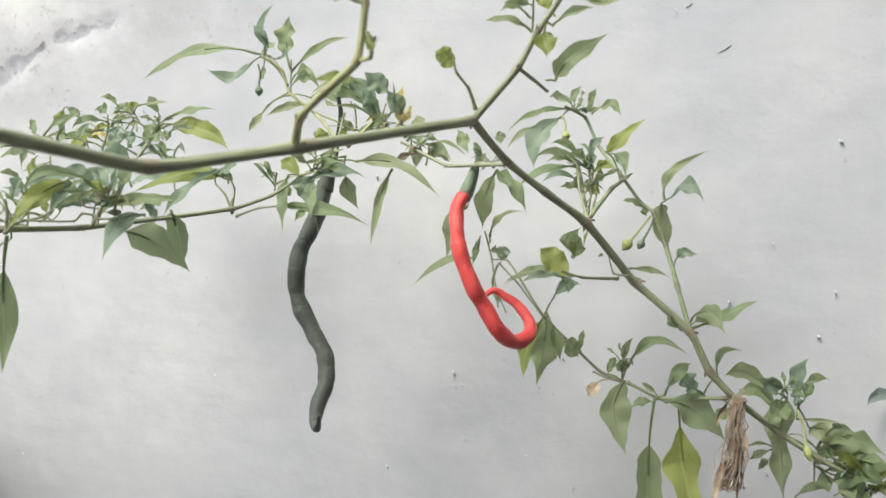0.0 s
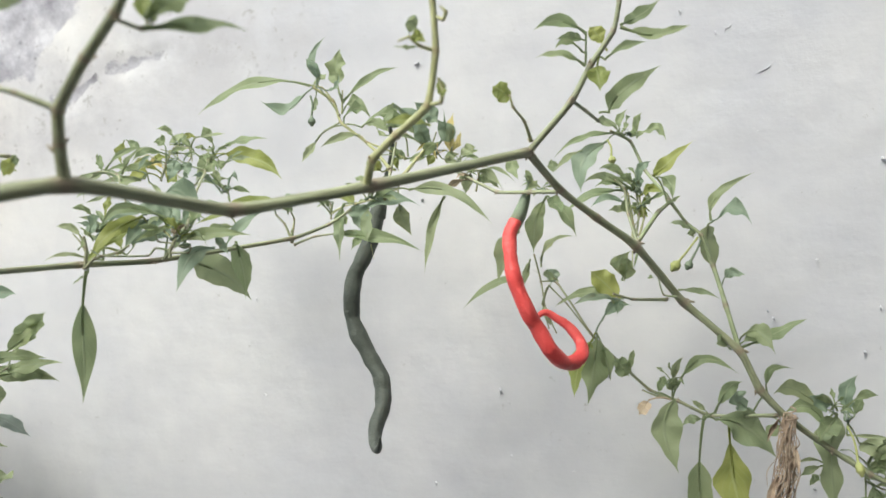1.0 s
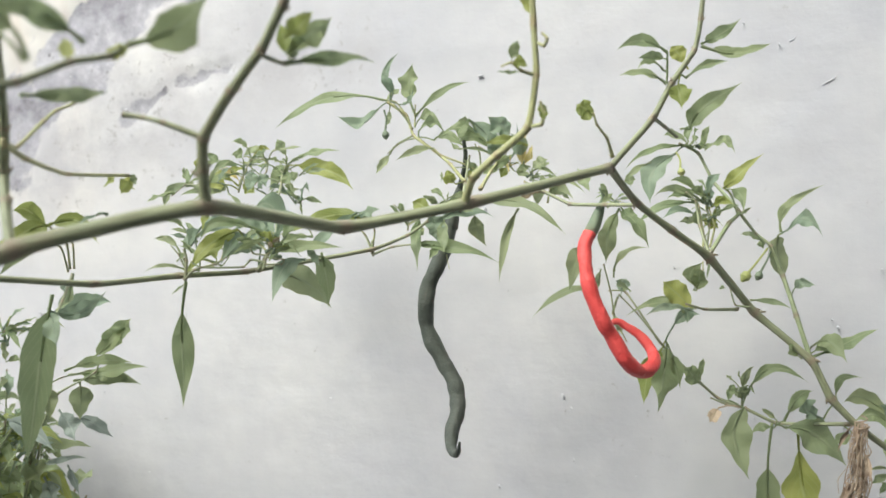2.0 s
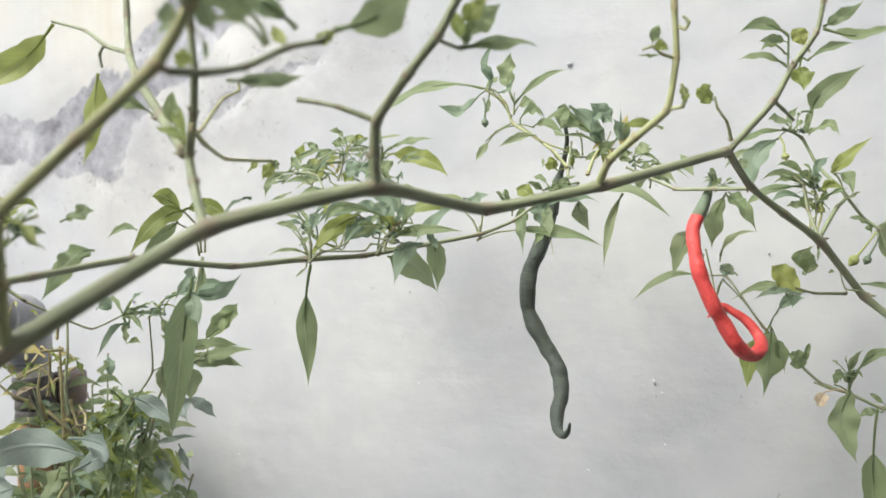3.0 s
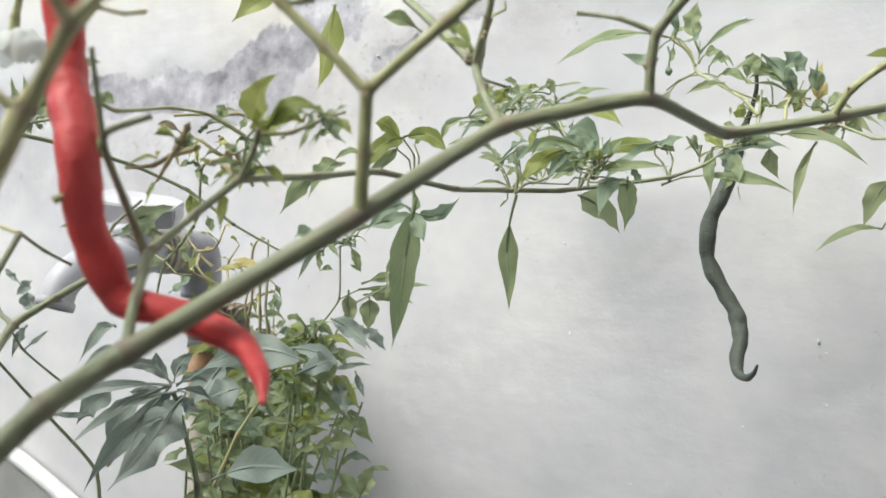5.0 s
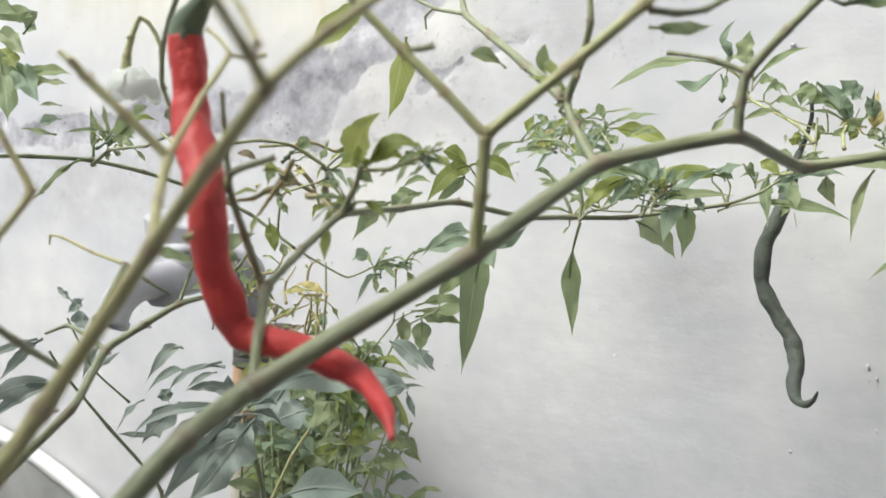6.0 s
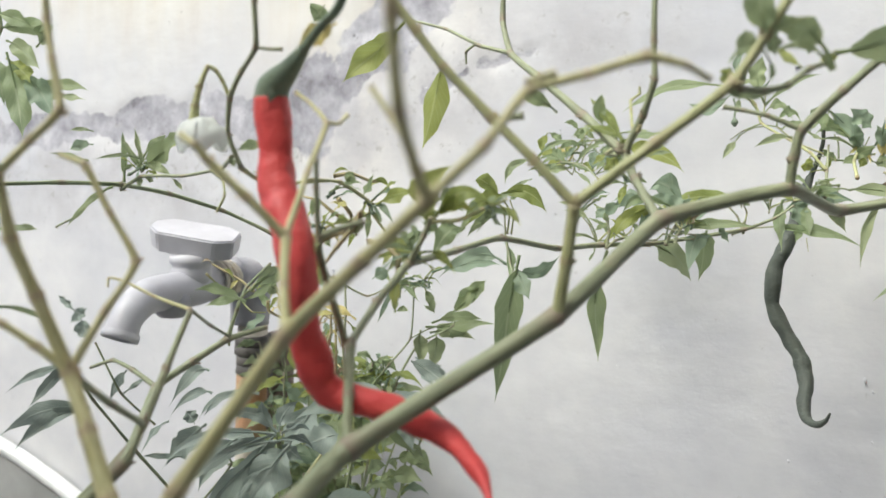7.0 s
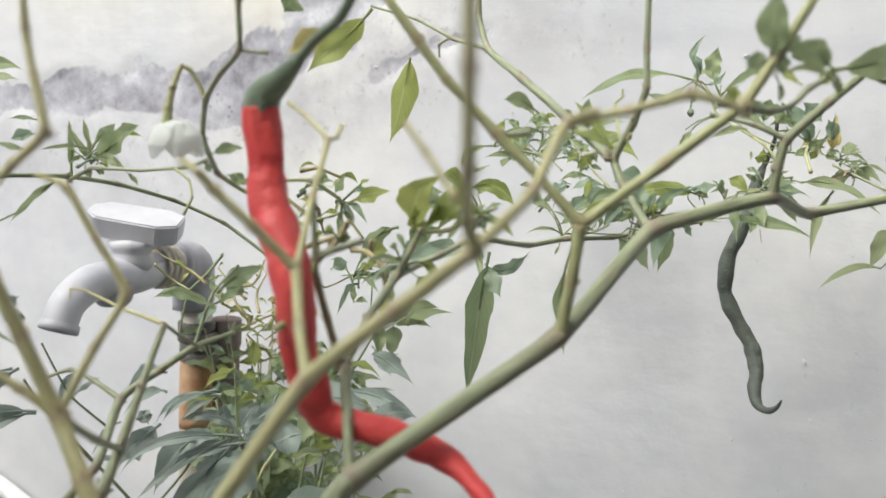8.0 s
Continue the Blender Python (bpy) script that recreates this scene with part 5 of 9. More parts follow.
leaf(chili_plant, (-0.3020, 0.2000, 1.0093), (-0.2918, 0.2000, 1.0095), 0.0069, bow=0.0009, turn=18, material=LEAF_LIME)
stem(chili_plant, [(-0.2718, 0.3400, 1.0093), (-0.2656, 0.3200, 0.9967), (-0.2590, 0.3000, 0.9868)], [0.00069, 0.00062, 0.00062], STEM)
stem(chili_plant, [(-0.4082, 0.3800, 0.9810), (-0.3775, 0.4000, 0.9615), (-0.3601, 0.4100, 0.9697), (-0.3441, 0.4200, 0.9699), (-0.3362, 0.4200, 0.9806)], [0.00077, 0.00062, 0.00054, 0.00054, 0.00039], STEM)
stem(chili_plant, [(-0.3927, 0.4400, 0.8778), (-0.3697, 0.4350, 0.9072), (-0.3528, 0.4300, 0.9286), (-0.3487, 0.4200, 0.9675)], [0.00077, 0.00069, 0.00062, 0.00054], STEM_DARK)
stem(chili_plant, [(-0.3528, 0.4300, 0.9286), (-0.3415, 0.4400, 0.9352), (-0.3300, 0.4550, 0.9374)], [0.00054, 0.00046, 0.00039], STEM_DARK)
leaf(chili_plant, (-0.3361, 0.4200, 0.9794), (-0.2838, 0.4000, 0.9892), 0.0102, bow=0.0039, turn=16, material=LEAF_BLUE)
leaf(chili_plant, (-0.3295, 0.4550, 0.9452), (-0.3064, 0.4670, 0.9725), 0.0095, bow=-0.0017, turn=17, material=LEAF)
leaf(chili_plant, (-0.3396, 0.4400, 0.9396), (-0.3062, 0.4670, 0.9411), 0.0077, bow=0.0034, material=LEAF)
leaf(chili_plant, (-0.3299, 0.4550, 0.9352), (-0.3213, 0.5000, 0.9201), 0.0107, bow=0.0027, turn=46, material=LEAF_DARK)
leaf(chili_plant, (-0.3454, 0.4300, 0.9355), (-0.3442, 0.4300, 0.9096), 0.0100, turn=-14, material=LEAF_DARK)
leaf(chili_plant, (-0.3411, 0.4200, 0.9681), (-0.3328, 0.4200, 0.9503), 0.0065, material=LEAF)
leaf(chili_plant, (-0.3738, 0.4000, 0.9737), (-0.3616, 0.4000, 0.9805), 0.0087, bow=0.0016, turn=19, material=LEAF_BLUE)
leaf(chili_plant, (-0.3600, 0.4100, 0.9677), (-0.3593, 0.4100, 0.9495), 0.0048, material=LEAF_DARK)
leaf(chili_plant, (-0.3328, 0.4200, 0.9503), (-0.3414, 0.4200, 0.9558), 0.0024, material=LEAF_DARK)
leaf(chili_plant, (-0.3593, 0.4100, 0.9504), (-0.3489, 0.4100, 0.9511), 0.0040, bow=0.0024, material=LEAF)
stem(chili_plant, [(-0.3483, 0.2200, 1.0356), (-0.3354, 0.2300, 1.0369), (-0.3244, 0.2400, 1.0284), (-0.3228, 0.2400, 1.0236), (-0.3122, 0.2400, 1.0104)], [0.00069, 0.00069, 0.00077, 0.00069, 0.00062], STEM_PALE)
stem(chili_plant, [(-0.3537, 0.2500, 0.9906), (-0.3458, 0.2400, 1.0142), (-0.3270, 0.2400, 1.0206), (-0.3228, 0.2400, 1.0230)], [0.00069, 0.00062, 0.00062, 0.00054], STEM_PALE)
leaf(chili_plant, (-0.3274, 0.2400, 1.0302), (-0.3220, 0.2400, 1.0413), 0.0049, material=LEAF)
leaf(chili_plant, (-0.3200, 0.2400, 1.0264), (-0.2976, 0.2300, 1.0339), 0.0064, bow=0.0016, turn=24, material=LEAF_LIME)
leaf(chili_plant, (-0.3228, 0.2400, 1.0249), (-0.3243, 0.2400, 1.0098), 0.0033, material=LEAF)
leaf(chili_plant, (-0.3213, 0.2400, 1.0236), (-0.3168, 0.2400, 1.0178), 0.0027, material=LEAF)
leaf(chili_plant, (-0.3325, 0.2300, 1.0365), (-0.3285, 0.2300, 1.0420), 0.0053, turn=26, material=LEAF)
leaf(chili_plant, (-0.3467, 0.2300, 1.0306), (-0.3492, 0.2300, 1.0197), 0.0060, turn=-24, material=LEAF)
leaf(chili_plant, (-0.3472, 0.2400, 1.0113), (-0.3425, 0.2400, 1.0046), 0.0039, material=LEAF)
leaf(chili_plant, (-0.3529, 0.2400, 1.0026), (-0.3493, 0.2400, 0.9860), 0.0067, turn=-17, material=LEAF_LIME)
leaf(chili_plant, (-0.2753, 0.1800, 1.0290), (-0.2607, 0.1700, 1.0310), 0.0048, bow=0.0017, turn=22, material=LEAF)
leaf(chili_plant, (-0.2730, 0.1600, 1.0195), (-0.2732, 0.1550, 1.0309), 0.0054, turn=17, material=LEAF_LIME)
# leaves and thin shoots at the tap joint
leaf(chili_plant, (-0.4749, 0.4000, 0.9527), (-0.5009, 0.3953, 0.9468), 0.0062, bend=(-0.0000, 0.0000, 0.0017), material=LEAF)
leaf(chili_plant, (-0.4630, 0.4000, 0.9626), (-0.4476, 0.3935, 0.9430), 0.0057, bend=(0.0022, -0.0000, 0.0017), material=LEAF, stalk=(-0.4753, 0.4000, 0.9526))
leaf(chili_plant, (-0.4514, 0.4000, 0.9645), (-0.4573, 0.3888, 0.9624), 0.0041, bend=(-0.0001, 0.0000, 0.0016), material=LEAF_LIME)
leaf(chili_plant, (-0.4720, 0.4000, 0.9299), (-0.4560, 0.4033, 0.9428), 0.0091, bend=(0.0023, -0.0000, 0.0004), material=LEAF_BLUE, fold=0.1)
stem(chili_plant, [(-0.4519, 0.4000, 0.9789), (-0.4639, 0.4000, 0.9638), (-0.4753, 0.4000, 0.9526), (-0.4803, 0.4000, 0.9356), (-0.4831, 0.4000, 0.9177)], [0.00110, 0.00100, 0.00091, 0.00081, 0.00072], STEM_DARK)
stem(chili_plant, [(-0.4912, 0.3800, 0.9719), (-0.4887, 0.4000, 0.9593), (-0.4753, 0.4000, 0.9526), (-0.4656, 0.4000, 0.9442), (-0.4593, 0.4100, 0.9429)], [0.00080, 0.00073, 0.00066, 0.00059, 0.00052], STEM_PALE)
# leaves beside the tap
leaf(chili_plant, (-0.4622, 0.2600, 1.0396), (-0.4300, 0.2500, 1.0603), 0.0103, bow=0.0023, turn=34, material=LEAF)
leaf(chili_plant, (-0.4622, 0.2600, 1.0390), (-0.4765, 0.2600, 1.0594), 0.0035, material=LEAF)
leaf(chili_plant, (-0.4767, 0.2650, 1.0332), (-0.4749, 0.2600, 1.0624), 0.0041, material=LEAF)
leaf(chili_plant, (-0.4622, 0.2600, 1.0411), (-0.4670, 0.2600, 1.0641), 0.0035, material=LEAF_DARK)
leaf(chili_plant, (-0.4606, 0.2600, 1.0440), (-0.4374, 0.2500, 1.0376), 0.0052, bow=0.0017, material=LEAF_DARK)
leaf(chili_plant, (-0.4638, 0.2600, 1.0468), (-0.4854, 0.2500, 1.0448), 0.0023, bow=0.0017, material=LEAF_DARK)
leaf(chili_plant, (-0.4667, 0.2620, 1.0366), (-0.4635, 0.2620, 1.0308), 0.0047, material=LEAF_DARK)
leaf(chili_plant, (-0.4619, 0.2620, 1.0368), (-0.4555, 0.2620, 1.0341), 0.0029, material=LEAF_DARK)
leaf(chili_plant, (-0.4344, 0.2450, 1.0363), (-0.4275, 0.2450, 1.0296), 0.0022, bow=0.0006, material=LEAF_DARK)
leaf(chili_plant, (-0.4854, 0.2500, 1.0528), (-0.5006, 0.2500, 1.0499), 0.0058, bow=0.0006, turn=-24, material=LEAF_BLUE)
leaf(chili_plant, (-0.4886, 0.2500, 1.0441), (-0.5140, 0.2500, 1.0474), 0.0029, bow=0.0012, material=LEAF_DARK)
leaf(chili_plant, (-0.4853, 0.2500, 1.0599), (-0.5011, 0.2500, 1.0602), 0.0023, bow=0.0006, material=LEAF_DARK)
leaf(chili_plant, (-0.3493, 0.1550, 1.0452), (-0.3385, 0.1600, 1.0485), 0.0045, bow=0.0008, turn=24, material=LEAF)
leaf(chili_plant, (-0.3491, 0.1500, 1.0431), (-0.3464, 0.1500, 1.0386), 0.0024, material=LEAF_DARK)
leaf(chili_plant, (-0.3494, 0.1700, 1.0381), (-0.3402, 0.1700, 1.0342), 0.0043, bow=0.0009, turn=6, material=LEAF)
leaf(chili_plant, (-0.4729, 0.2500, 1.0304), (-0.4940, 0.2400, 1.0069), 0.0040, bow=0.0040, material=LEAF)
leaf(chili_plant, (-0.3669, 0.2000, 0.9805), (-0.3930, 0.2000, 0.9849), 0.0049, bow=0.0025, turn=-4, material=LEAF)
leaf(chili_plant, (-0.3705, 0.2050, 0.9807), (-0.3627, 0.2200, 0.9892), 0.0040, material=LEAF)
leaf(chili_plant, (-0.3748, 0.2200, 0.9832), (-0.3599, 0.2400, 0.9950), 0.0079, bow=0.0021, turn=25, material=LEAF_DARK)
leaf(chili_plant, (-0.3681, 0.2400, 0.9807), (-0.3753, 0.2300, 0.9871), 0.0065, turn=-2, material=LEAF_DARK)
leaf(chili_plant, (-0.3890, 0.3000, 0.9448), (-0.3869, 0.3000, 0.9286), 0.0070, turn=-19, material=LEAF_LIME)
leaf(chili_plant, (-0.4990, 0.2000, 1.0074), (-0.4763, 0.2000, 1.0085), 0.0038, bow=0.0011, material=LEAF_DARK)
leaf(chili_plant, (-0.4312, 0.1200, 0.9830), (-0.3968, 0.1200, 0.9774), 0.0019, bow=0.0029, material=LEAF_DARK)
far_plant = thing("chili_plant", (-0.98, 0.40, 0.85), "leafy chili plant with drooping green leaves beside the wall", "chili plant")
stem(far_plant, [(-0.9800, 0.4000, 0.4200), (-0.9800, 0.4000, 0.8500), (-0.6837, 0.3600, 1.0620), (-0.6630, 0.3600, 1.1166), (-0.6477, 0.3600, 1.1411), (-0.6531, 0.3600, 1.1741)], [0.00308, 0.00231, 0.00173, 0.00135, 0.00115, 0.00092], STEM_DARK)
leaf(far_plant, (-0.6528, 0.3600, 1.1412), (-0.5949, 0.3500, 1.1395), 0.0122, bow=0.0016, turn=28, material=LEAF)
leaf(far_plant, (-0.6426, 0.3600, 1.1327), (-0.6057, 0.3500, 1.1120), 0.0139, bow=0.0016, turn=-2, material=LEAF_DARK)
leaf(far_plant, (-0.6425, 0.3600, 1.1245), (-0.6105, 0.3400, 1.0630), 0.0179, bow=0.0016, turn=-29, material=LEAF)
leaf(far_plant, (-0.6323, 0.3600, 1.1121), (-0.5844, 0.3400, 1.0769), 0.0161, bow=0.0016, turn=-12, material=LEAF_BLUE)
leaf(far_plant, (-0.6222, 0.3600, 1.0997), (-0.5660, 0.3500, 1.0986), 0.0081, bow=0.0016, turn=24, material=LEAF)
leaf(far_plant, (-0.6222, 0.3600, 1.0976), (-0.5673, 0.3500, 1.0900), 0.0073, bow=0.0016, material=LEAF_DARK)
leaf(far_plant, (-0.6527, 0.3600, 1.1247), (-0.6350, 0.3500, 1.0860), 0.0149, bow=0.0017, turn=-29, material=LEAF)
leaf(far_plant, (-0.6529, 0.3600, 1.1535), (-0.6108, 0.3500, 1.1399), 0.0106, bow=0.0016, turn=12, material=LEAF)
leaf(far_plant, (-0.6175, 0.3600, 1.1282), (-0.5949, 0.3500, 1.1415), 0.0121, bow=0.0016, turn=51, material=LEAF_DARK)
leaf(far_plant, (-0.6581, 0.3600, 1.1578), (-0.6331, 0.3500, 1.1705), 0.0099, bow=0.0016, turn=53, material=LEAF)
leaf(far_plant, (-0.6579, 0.3600, 1.1289), (-0.6732, 0.3500, 1.0902), 0.0125, bow=0.0017, turn=-43, material=LEAF)
leaf(far_plant, (-0.6425, 0.3600, 1.1204), (-0.6129, 0.3500, 1.1021), 0.0107, bow=0.0016, turn=-7, material=LEAF_LIME)
leaf(far_plant, (-0.6580, 0.3600, 1.1496), (-0.6785, 0.3500, 1.1396), 0.0125, bow=0.0017, turn=-39, material=LEAF)
bush = thing("chili_plant", (-0.42, 0.47, 0.42), "dense low bushy chili plant beside the standpipe", "chili plant")
bushy(bush)
stem(bush, [(-0.4100, 0.4700, 0.7000), (-0.3787, 0.4600, 0.8700), (-0.3522, 0.4500, 0.9211), (-0.3267, 0.4550, 0.9362), (-0.3249, 0.4600, 0.9473)], [0.00154, 0.00100, 0.00077, 0.00062, 0.00039], STEM_DARK)
leaf(bush, (-0.3263, 0.4650, 0.9465), (-0.3035, 0.4600, 0.9731), 0.0135, turn=28, material=LEAF)
leaf(bush, (-0.3493, 0.4600, 0.9331), (-0.2951, 0.4670, 0.9385), 0.0080, bow=0.0032, turn=12, material=LEAF)
leaf(bush, (-0.3452, 0.4600, 0.9291), (-0.3169, 0.5000, 0.9198), 0.0107, bow=0.0041, turn=15, material=LEAF_DARK)
leaf(bush, (-0.3409, 0.4600, 0.9292), (-0.3412, 0.4600, 0.9024), 0.0143, turn=-26, material=LEAF_DARK)
leaf(bush, (-0.3563, 0.4600, 0.9089), (-0.3385, 0.4500, 0.8898), 0.0119, bow=0.0016, turn=-17, material=LEAF_GREY)
leaf(bush, (-0.3458, 0.4600, 0.9031), (-0.3393, 0.5000, 0.8809), 0.0091, bow=0.0017, turn=-33, material=LEAF_GREY)
leaf(bush, (-0.3829, 0.4600, 0.8739), (-0.3643, 0.4500, 0.8614), 0.0143, bow=0.0016, turn=-17, material=LEAF_DARK)
leaf(bush, (-0.3682, 0.4600, 0.8622), (-0.3523, 0.4500, 0.8379), 0.0119, bow=0.0016, turn=-21, material=LEAF_GREY)
leaf(bush, (-0.3509, 0.4600, 0.8708), (-0.3429, 0.4600, 0.8508), 0.0056, material=LEAF_GREY)
leaf(bush, (-0.3744, 0.4600, 0.8701), (-0.3359, 0.4600, 0.8772), 0.0040, bow=0.0016, material=LEAF_GREY)
leaf(bush, (-0.3903, 0.4700, 0.8575), (-0.3524, 0.4600, 0.8282), 0.0113, bow=0.0043, turn=-10, material=LEAF_DARK)
leaf(bush, (-0.3999, 0.4700, 0.8568), (-0.3994, 0.4600, 0.8370), 0.0193, turn=-23, material=LEAF)
leaf(bush, (-0.3709, 0.4600, 0.8264), (-0.3432, 0.4600, 0.8269), 0.0103, bow=0.0034, turn=3, material=LEAF)
leaf(bush, (-0.3859, 0.4700, 0.8801), (-0.3556, 0.5000, 0.8730), 0.0080, bow=0.0027, material=LEAF_DARK)
leaf(bush, (-0.3858, 0.4700, 0.8735), (-0.3737, 0.4600, 0.8568), 0.0131, turn=-16, material=LEAF_DARK)
leaf(bush, (-0.3669, 0.4600, 0.8661), (-0.3537, 0.4600, 0.8489), 0.0060, bow=0.0034, material=LEAF_DARK)
leaf(bush, (-0.3386, 0.4500, 0.7982), (-0.3164, 0.4500, 0.8007), 0.0042, bow=0.0025, material=LEAF_DARK)
leaf(bush, (-0.3932, 0.3300, 0.8260), (-0.3214, 0.3000, 0.8512), 0.0196, bow=0.0033, turn=6, material=LEAF_GREY)
leaf(bush, (-0.3753, 0.4600, 0.8128), (-0.3434, 0.4500, 0.8148), 0.0128, bow=0.0043, turn=1, material=LEAF_DARK)
leaf(bush, (-0.3427, 0.4500, 0.7763), (-0.3297, 0.4500, 0.8035), 0.0143, turn=19, material=LEAF_DARK)
stem(bush, [(-0.3970, 0.4000, 0.8608), (-0.4164, 0.4000, 0.8309), (-0.4340, 0.4000, 0.7924)], [0.00115, 0.00123, 0.00139], STEM_PALE)
stem(bush, [(-0.3877, 0.3900, 0.9067), (-0.3900, 0.3900, 0.9258), (-0.3910, 0.3950, 0.9483), (-0.3940, 0.4000, 0.9711)], [0.00100, 0.00092, 0.00085, 0.00062], STEM)
grey_plant = thing("potted_plant", (-0.44, 0.28, 0.42), "slender plant with long grey-green leaves below the tap", "plant")
stem(grey_plant, [(-0.4000, 0.3000, 0.4200), (-0.3850, 0.2900, 0.7500), (-0.3727, 0.2800, 0.8424), (-0.3798, 0.2750, 0.8808), (-0.3822, 0.2720, 0.8936)], [0.00231, 0.00193, 0.00154, 0.00131, 0.00115], STEM_DARK)
leaf(grey_plant, (-0.3835, 0.2720, 0.8980), (-0.4409, 0.2500, 0.8765), 0.0059, bend=(-0.0087, 0.0000, 0.0101), turn=-17, material=LEAF_GREY)
leaf(grey_plant, (-0.3846, 0.2720, 0.8976), (-0.4208, 0.2500, 0.8468), 0.0130, bend=(0.0009, 0.0000, 0.0044), turn=-27, material=LEAF_GREY)
leaf(grey_plant, (-0.3846, 0.2720, 0.8979), (-0.4305, 0.2500, 0.8666), 0.0065, bend=(-0.0047, 0.0000, 0.0024), turn=-22, material=LEAF_GREY)
leaf(grey_plant, (-0.3835, 0.2720, 0.8989), (-0.4137, 0.2620, 0.9077), 0.0066, bend=(0.0006, 0.0000, 0.0058), turn=0, material=LEAF_GREY)
leaf(grey_plant, (-0.3829, 0.2720, 0.8996), (-0.3917, 0.2700, 0.9174), 0.0072, bend=(-0.0034, 0.0000, -0.0003), turn=24, material=LEAF_GREY)
leaf(grey_plant, (-0.3822, 0.2720, 0.8996), (-0.3742, 0.2800, 0.9162), 0.0090, bend=(-0.0025, 0.0000, 0.0016), turn=29, material=LEAF_GREY)
leaf(grey_plant, (-0.3808, 0.2720, 0.8991), (-0.3696, 0.2850, 0.9063), 0.0042, material=LEAF_GREY)
leaf(grey_plant, (-0.3808, 0.2720, 0.8979), (-0.3685, 0.2850, 0.8978), 0.0036, bend=(0.0009, -0.0000, 0.0040), material=LEAF_GREY)
leaf(grey_plant, (-0.3822, 0.2720, 0.8930), (-0.3706, 0.2800, 0.8828), 0.0072, turn=-11, material=LEAF_GREY)
leaf(grey_plant, (-0.3811, 0.2720, 0.8952), (-0.3981, 0.2650, 0.8788), 0.0066, turn=-25, material=LEAF_GREY)
leaf(grey_plant, (-0.3822, 0.2620, 0.8827), (-0.3977, 0.2550, 0.8604), 0.0032, bend=(-0.0031, 0.0000, 0.0037), material=LEAF_GREY)
leaf(grey_plant, (-0.3830, 0.2700, 0.8783), (-0.4003, 0.2700, 0.8573), 0.0027, material=LEAF_DARK)
leaf(grey_plant, (-0.3801, 0.2720, 0.8962), (-0.3660, 0.2850, 0.8871), 0.0042, bend=(0.0010, 0.0000, 0.0037), material=LEAF_GREY)
leaf(grey_plant, (-0.3986, 0.2700, 0.9169), (-0.4113, 0.2600, 0.9083), 0.0042, bend=(-0.0001, -0.0000, 0.0033), material=LEAF_GREY)
stem(grey_plant, [(-0.4700, 0.3000, 0.4200), (-0.4500, 0.3000, 0.7500), (-0.4607, 0.3100, 0.8294), (-0.4839, 0.2900, 0.8724), (-0.4987, 0.2700, 0.9069), (-0.5006, 0.2600, 0.9222)], [0.00193, 0.00154, 0.00100, 0.00092, 0.00077, 0.00062], STEM_DARK)
stem(grey_plant, [(-0.4529, 0.3100, 0.8341), (-0.4304, 0.3100, 0.8639), (-0.4364, 0.3100, 0.8720)], [0.00077, 0.00069, 0.00046], STEM_DARK)
stem(grey_plant, [(-0.4774, 0.3000, 0.8862), (-0.4872, 0.2800, 0.9092), (-0.4974, 0.2700, 0.9403)], [0.00069, 0.00062, 0.00054], STEM_DARK)
leaf(grey_plant, (-0.5005, 0.2700, 0.9017), (-0.5353, 0.2400, 0.8894), 0.0116, bow=0.0065, turn=-19, material=LEAF_GREY)
leaf(grey_plant, (-0.5005, 0.2700, 0.9007), (-0.5360, 0.2500, 0.8766), 0.0078, bow=0.0078, turn=-22, material=LEAF_GREY)
leaf(grey_plant, (-0.5000, 0.2500, 0.9307), (-0.5318, 0.2400, 0.9138), 0.0050, bow=0.0038, material=LEAF_GREY)
leaf(grey_plant, (-0.4964, 0.2500, 0.9310), (-0.5169, 0.2400, 0.9074), 0.0069, bow=0.0019, turn=-29, material=LEAF_GREY)
leaf(grey_plant, (-0.4475, 0.3100, 0.9204), (-0.4743, 0.3100, 0.8964), 0.0084, bow=0.0077, turn=-23, material=LEAF_GREY)
leaf(grey_plant, (-0.4451, 0.3100, 0.9065), (-0.4741, 0.3100, 0.8893), 0.0063, bow=0.0077, material=LEAF_GREY)
leaf(grey_plant, (-0.4485, 0.3100, 0.8867), (-0.4754, 0.3100, 0.8584), 0.0155, bow=0.0035, turn=-23, material=LEAF_GREY)
leaf(grey_plant, (-0.4636, 0.3100, 0.8652), (-0.4868, 0.3000, 0.8655), 0.0035, material=LEAF_GREY)
leaf(grey_plant, (-0.4562, 0.3100, 0.8858), (-0.4624, 0.3100, 0.8941), 0.0091, turn=18, material=LEAF_GREY)
leaf(grey_plant, (-0.4740, 0.3100, 0.8857), (-0.4868, 0.3000, 0.8673), 0.0049, bow=0.0042, material=LEAF_GREY)
leaf(grey_plant, (-0.4271, 0.3100, 0.8802), (-0.4472, 0.3000, 0.8485), 0.0152, bow=0.0069, turn=-22, material=LEAF_GREY)
leaf(grey_plant, (-0.4120, 0.3100, 0.8819), (-0.4386, 0.3100, 0.8824), 0.0104, turn=-2, material=LEAF_GREY)
leaf(grey_plant, (-0.4837, 0.2800, 0.9230), (-0.4947, 0.2800, 0.9033), 0.0060, bow=0.0033, material=LEAF_GREY)
leaf(grey_plant, (-0.4853, 0.2800, 0.9093), (-0.4685, 0.2800, 0.9218), 0.0027, bow=0.0007, material=LEAF_GREY)
leaf(grey_plant, (-0.3843, 0.3300, 0.9045), (-0.3922, 0.3000, 0.8769), 0.0172, turn=-23, material=LEAF_GREY)
leaf(grey_plant, (-0.4128, 0.3200, 0.8682), (-0.4209, 0.3000, 0.8561), 0.0138, turn=-23, material=LEAF_GREY)
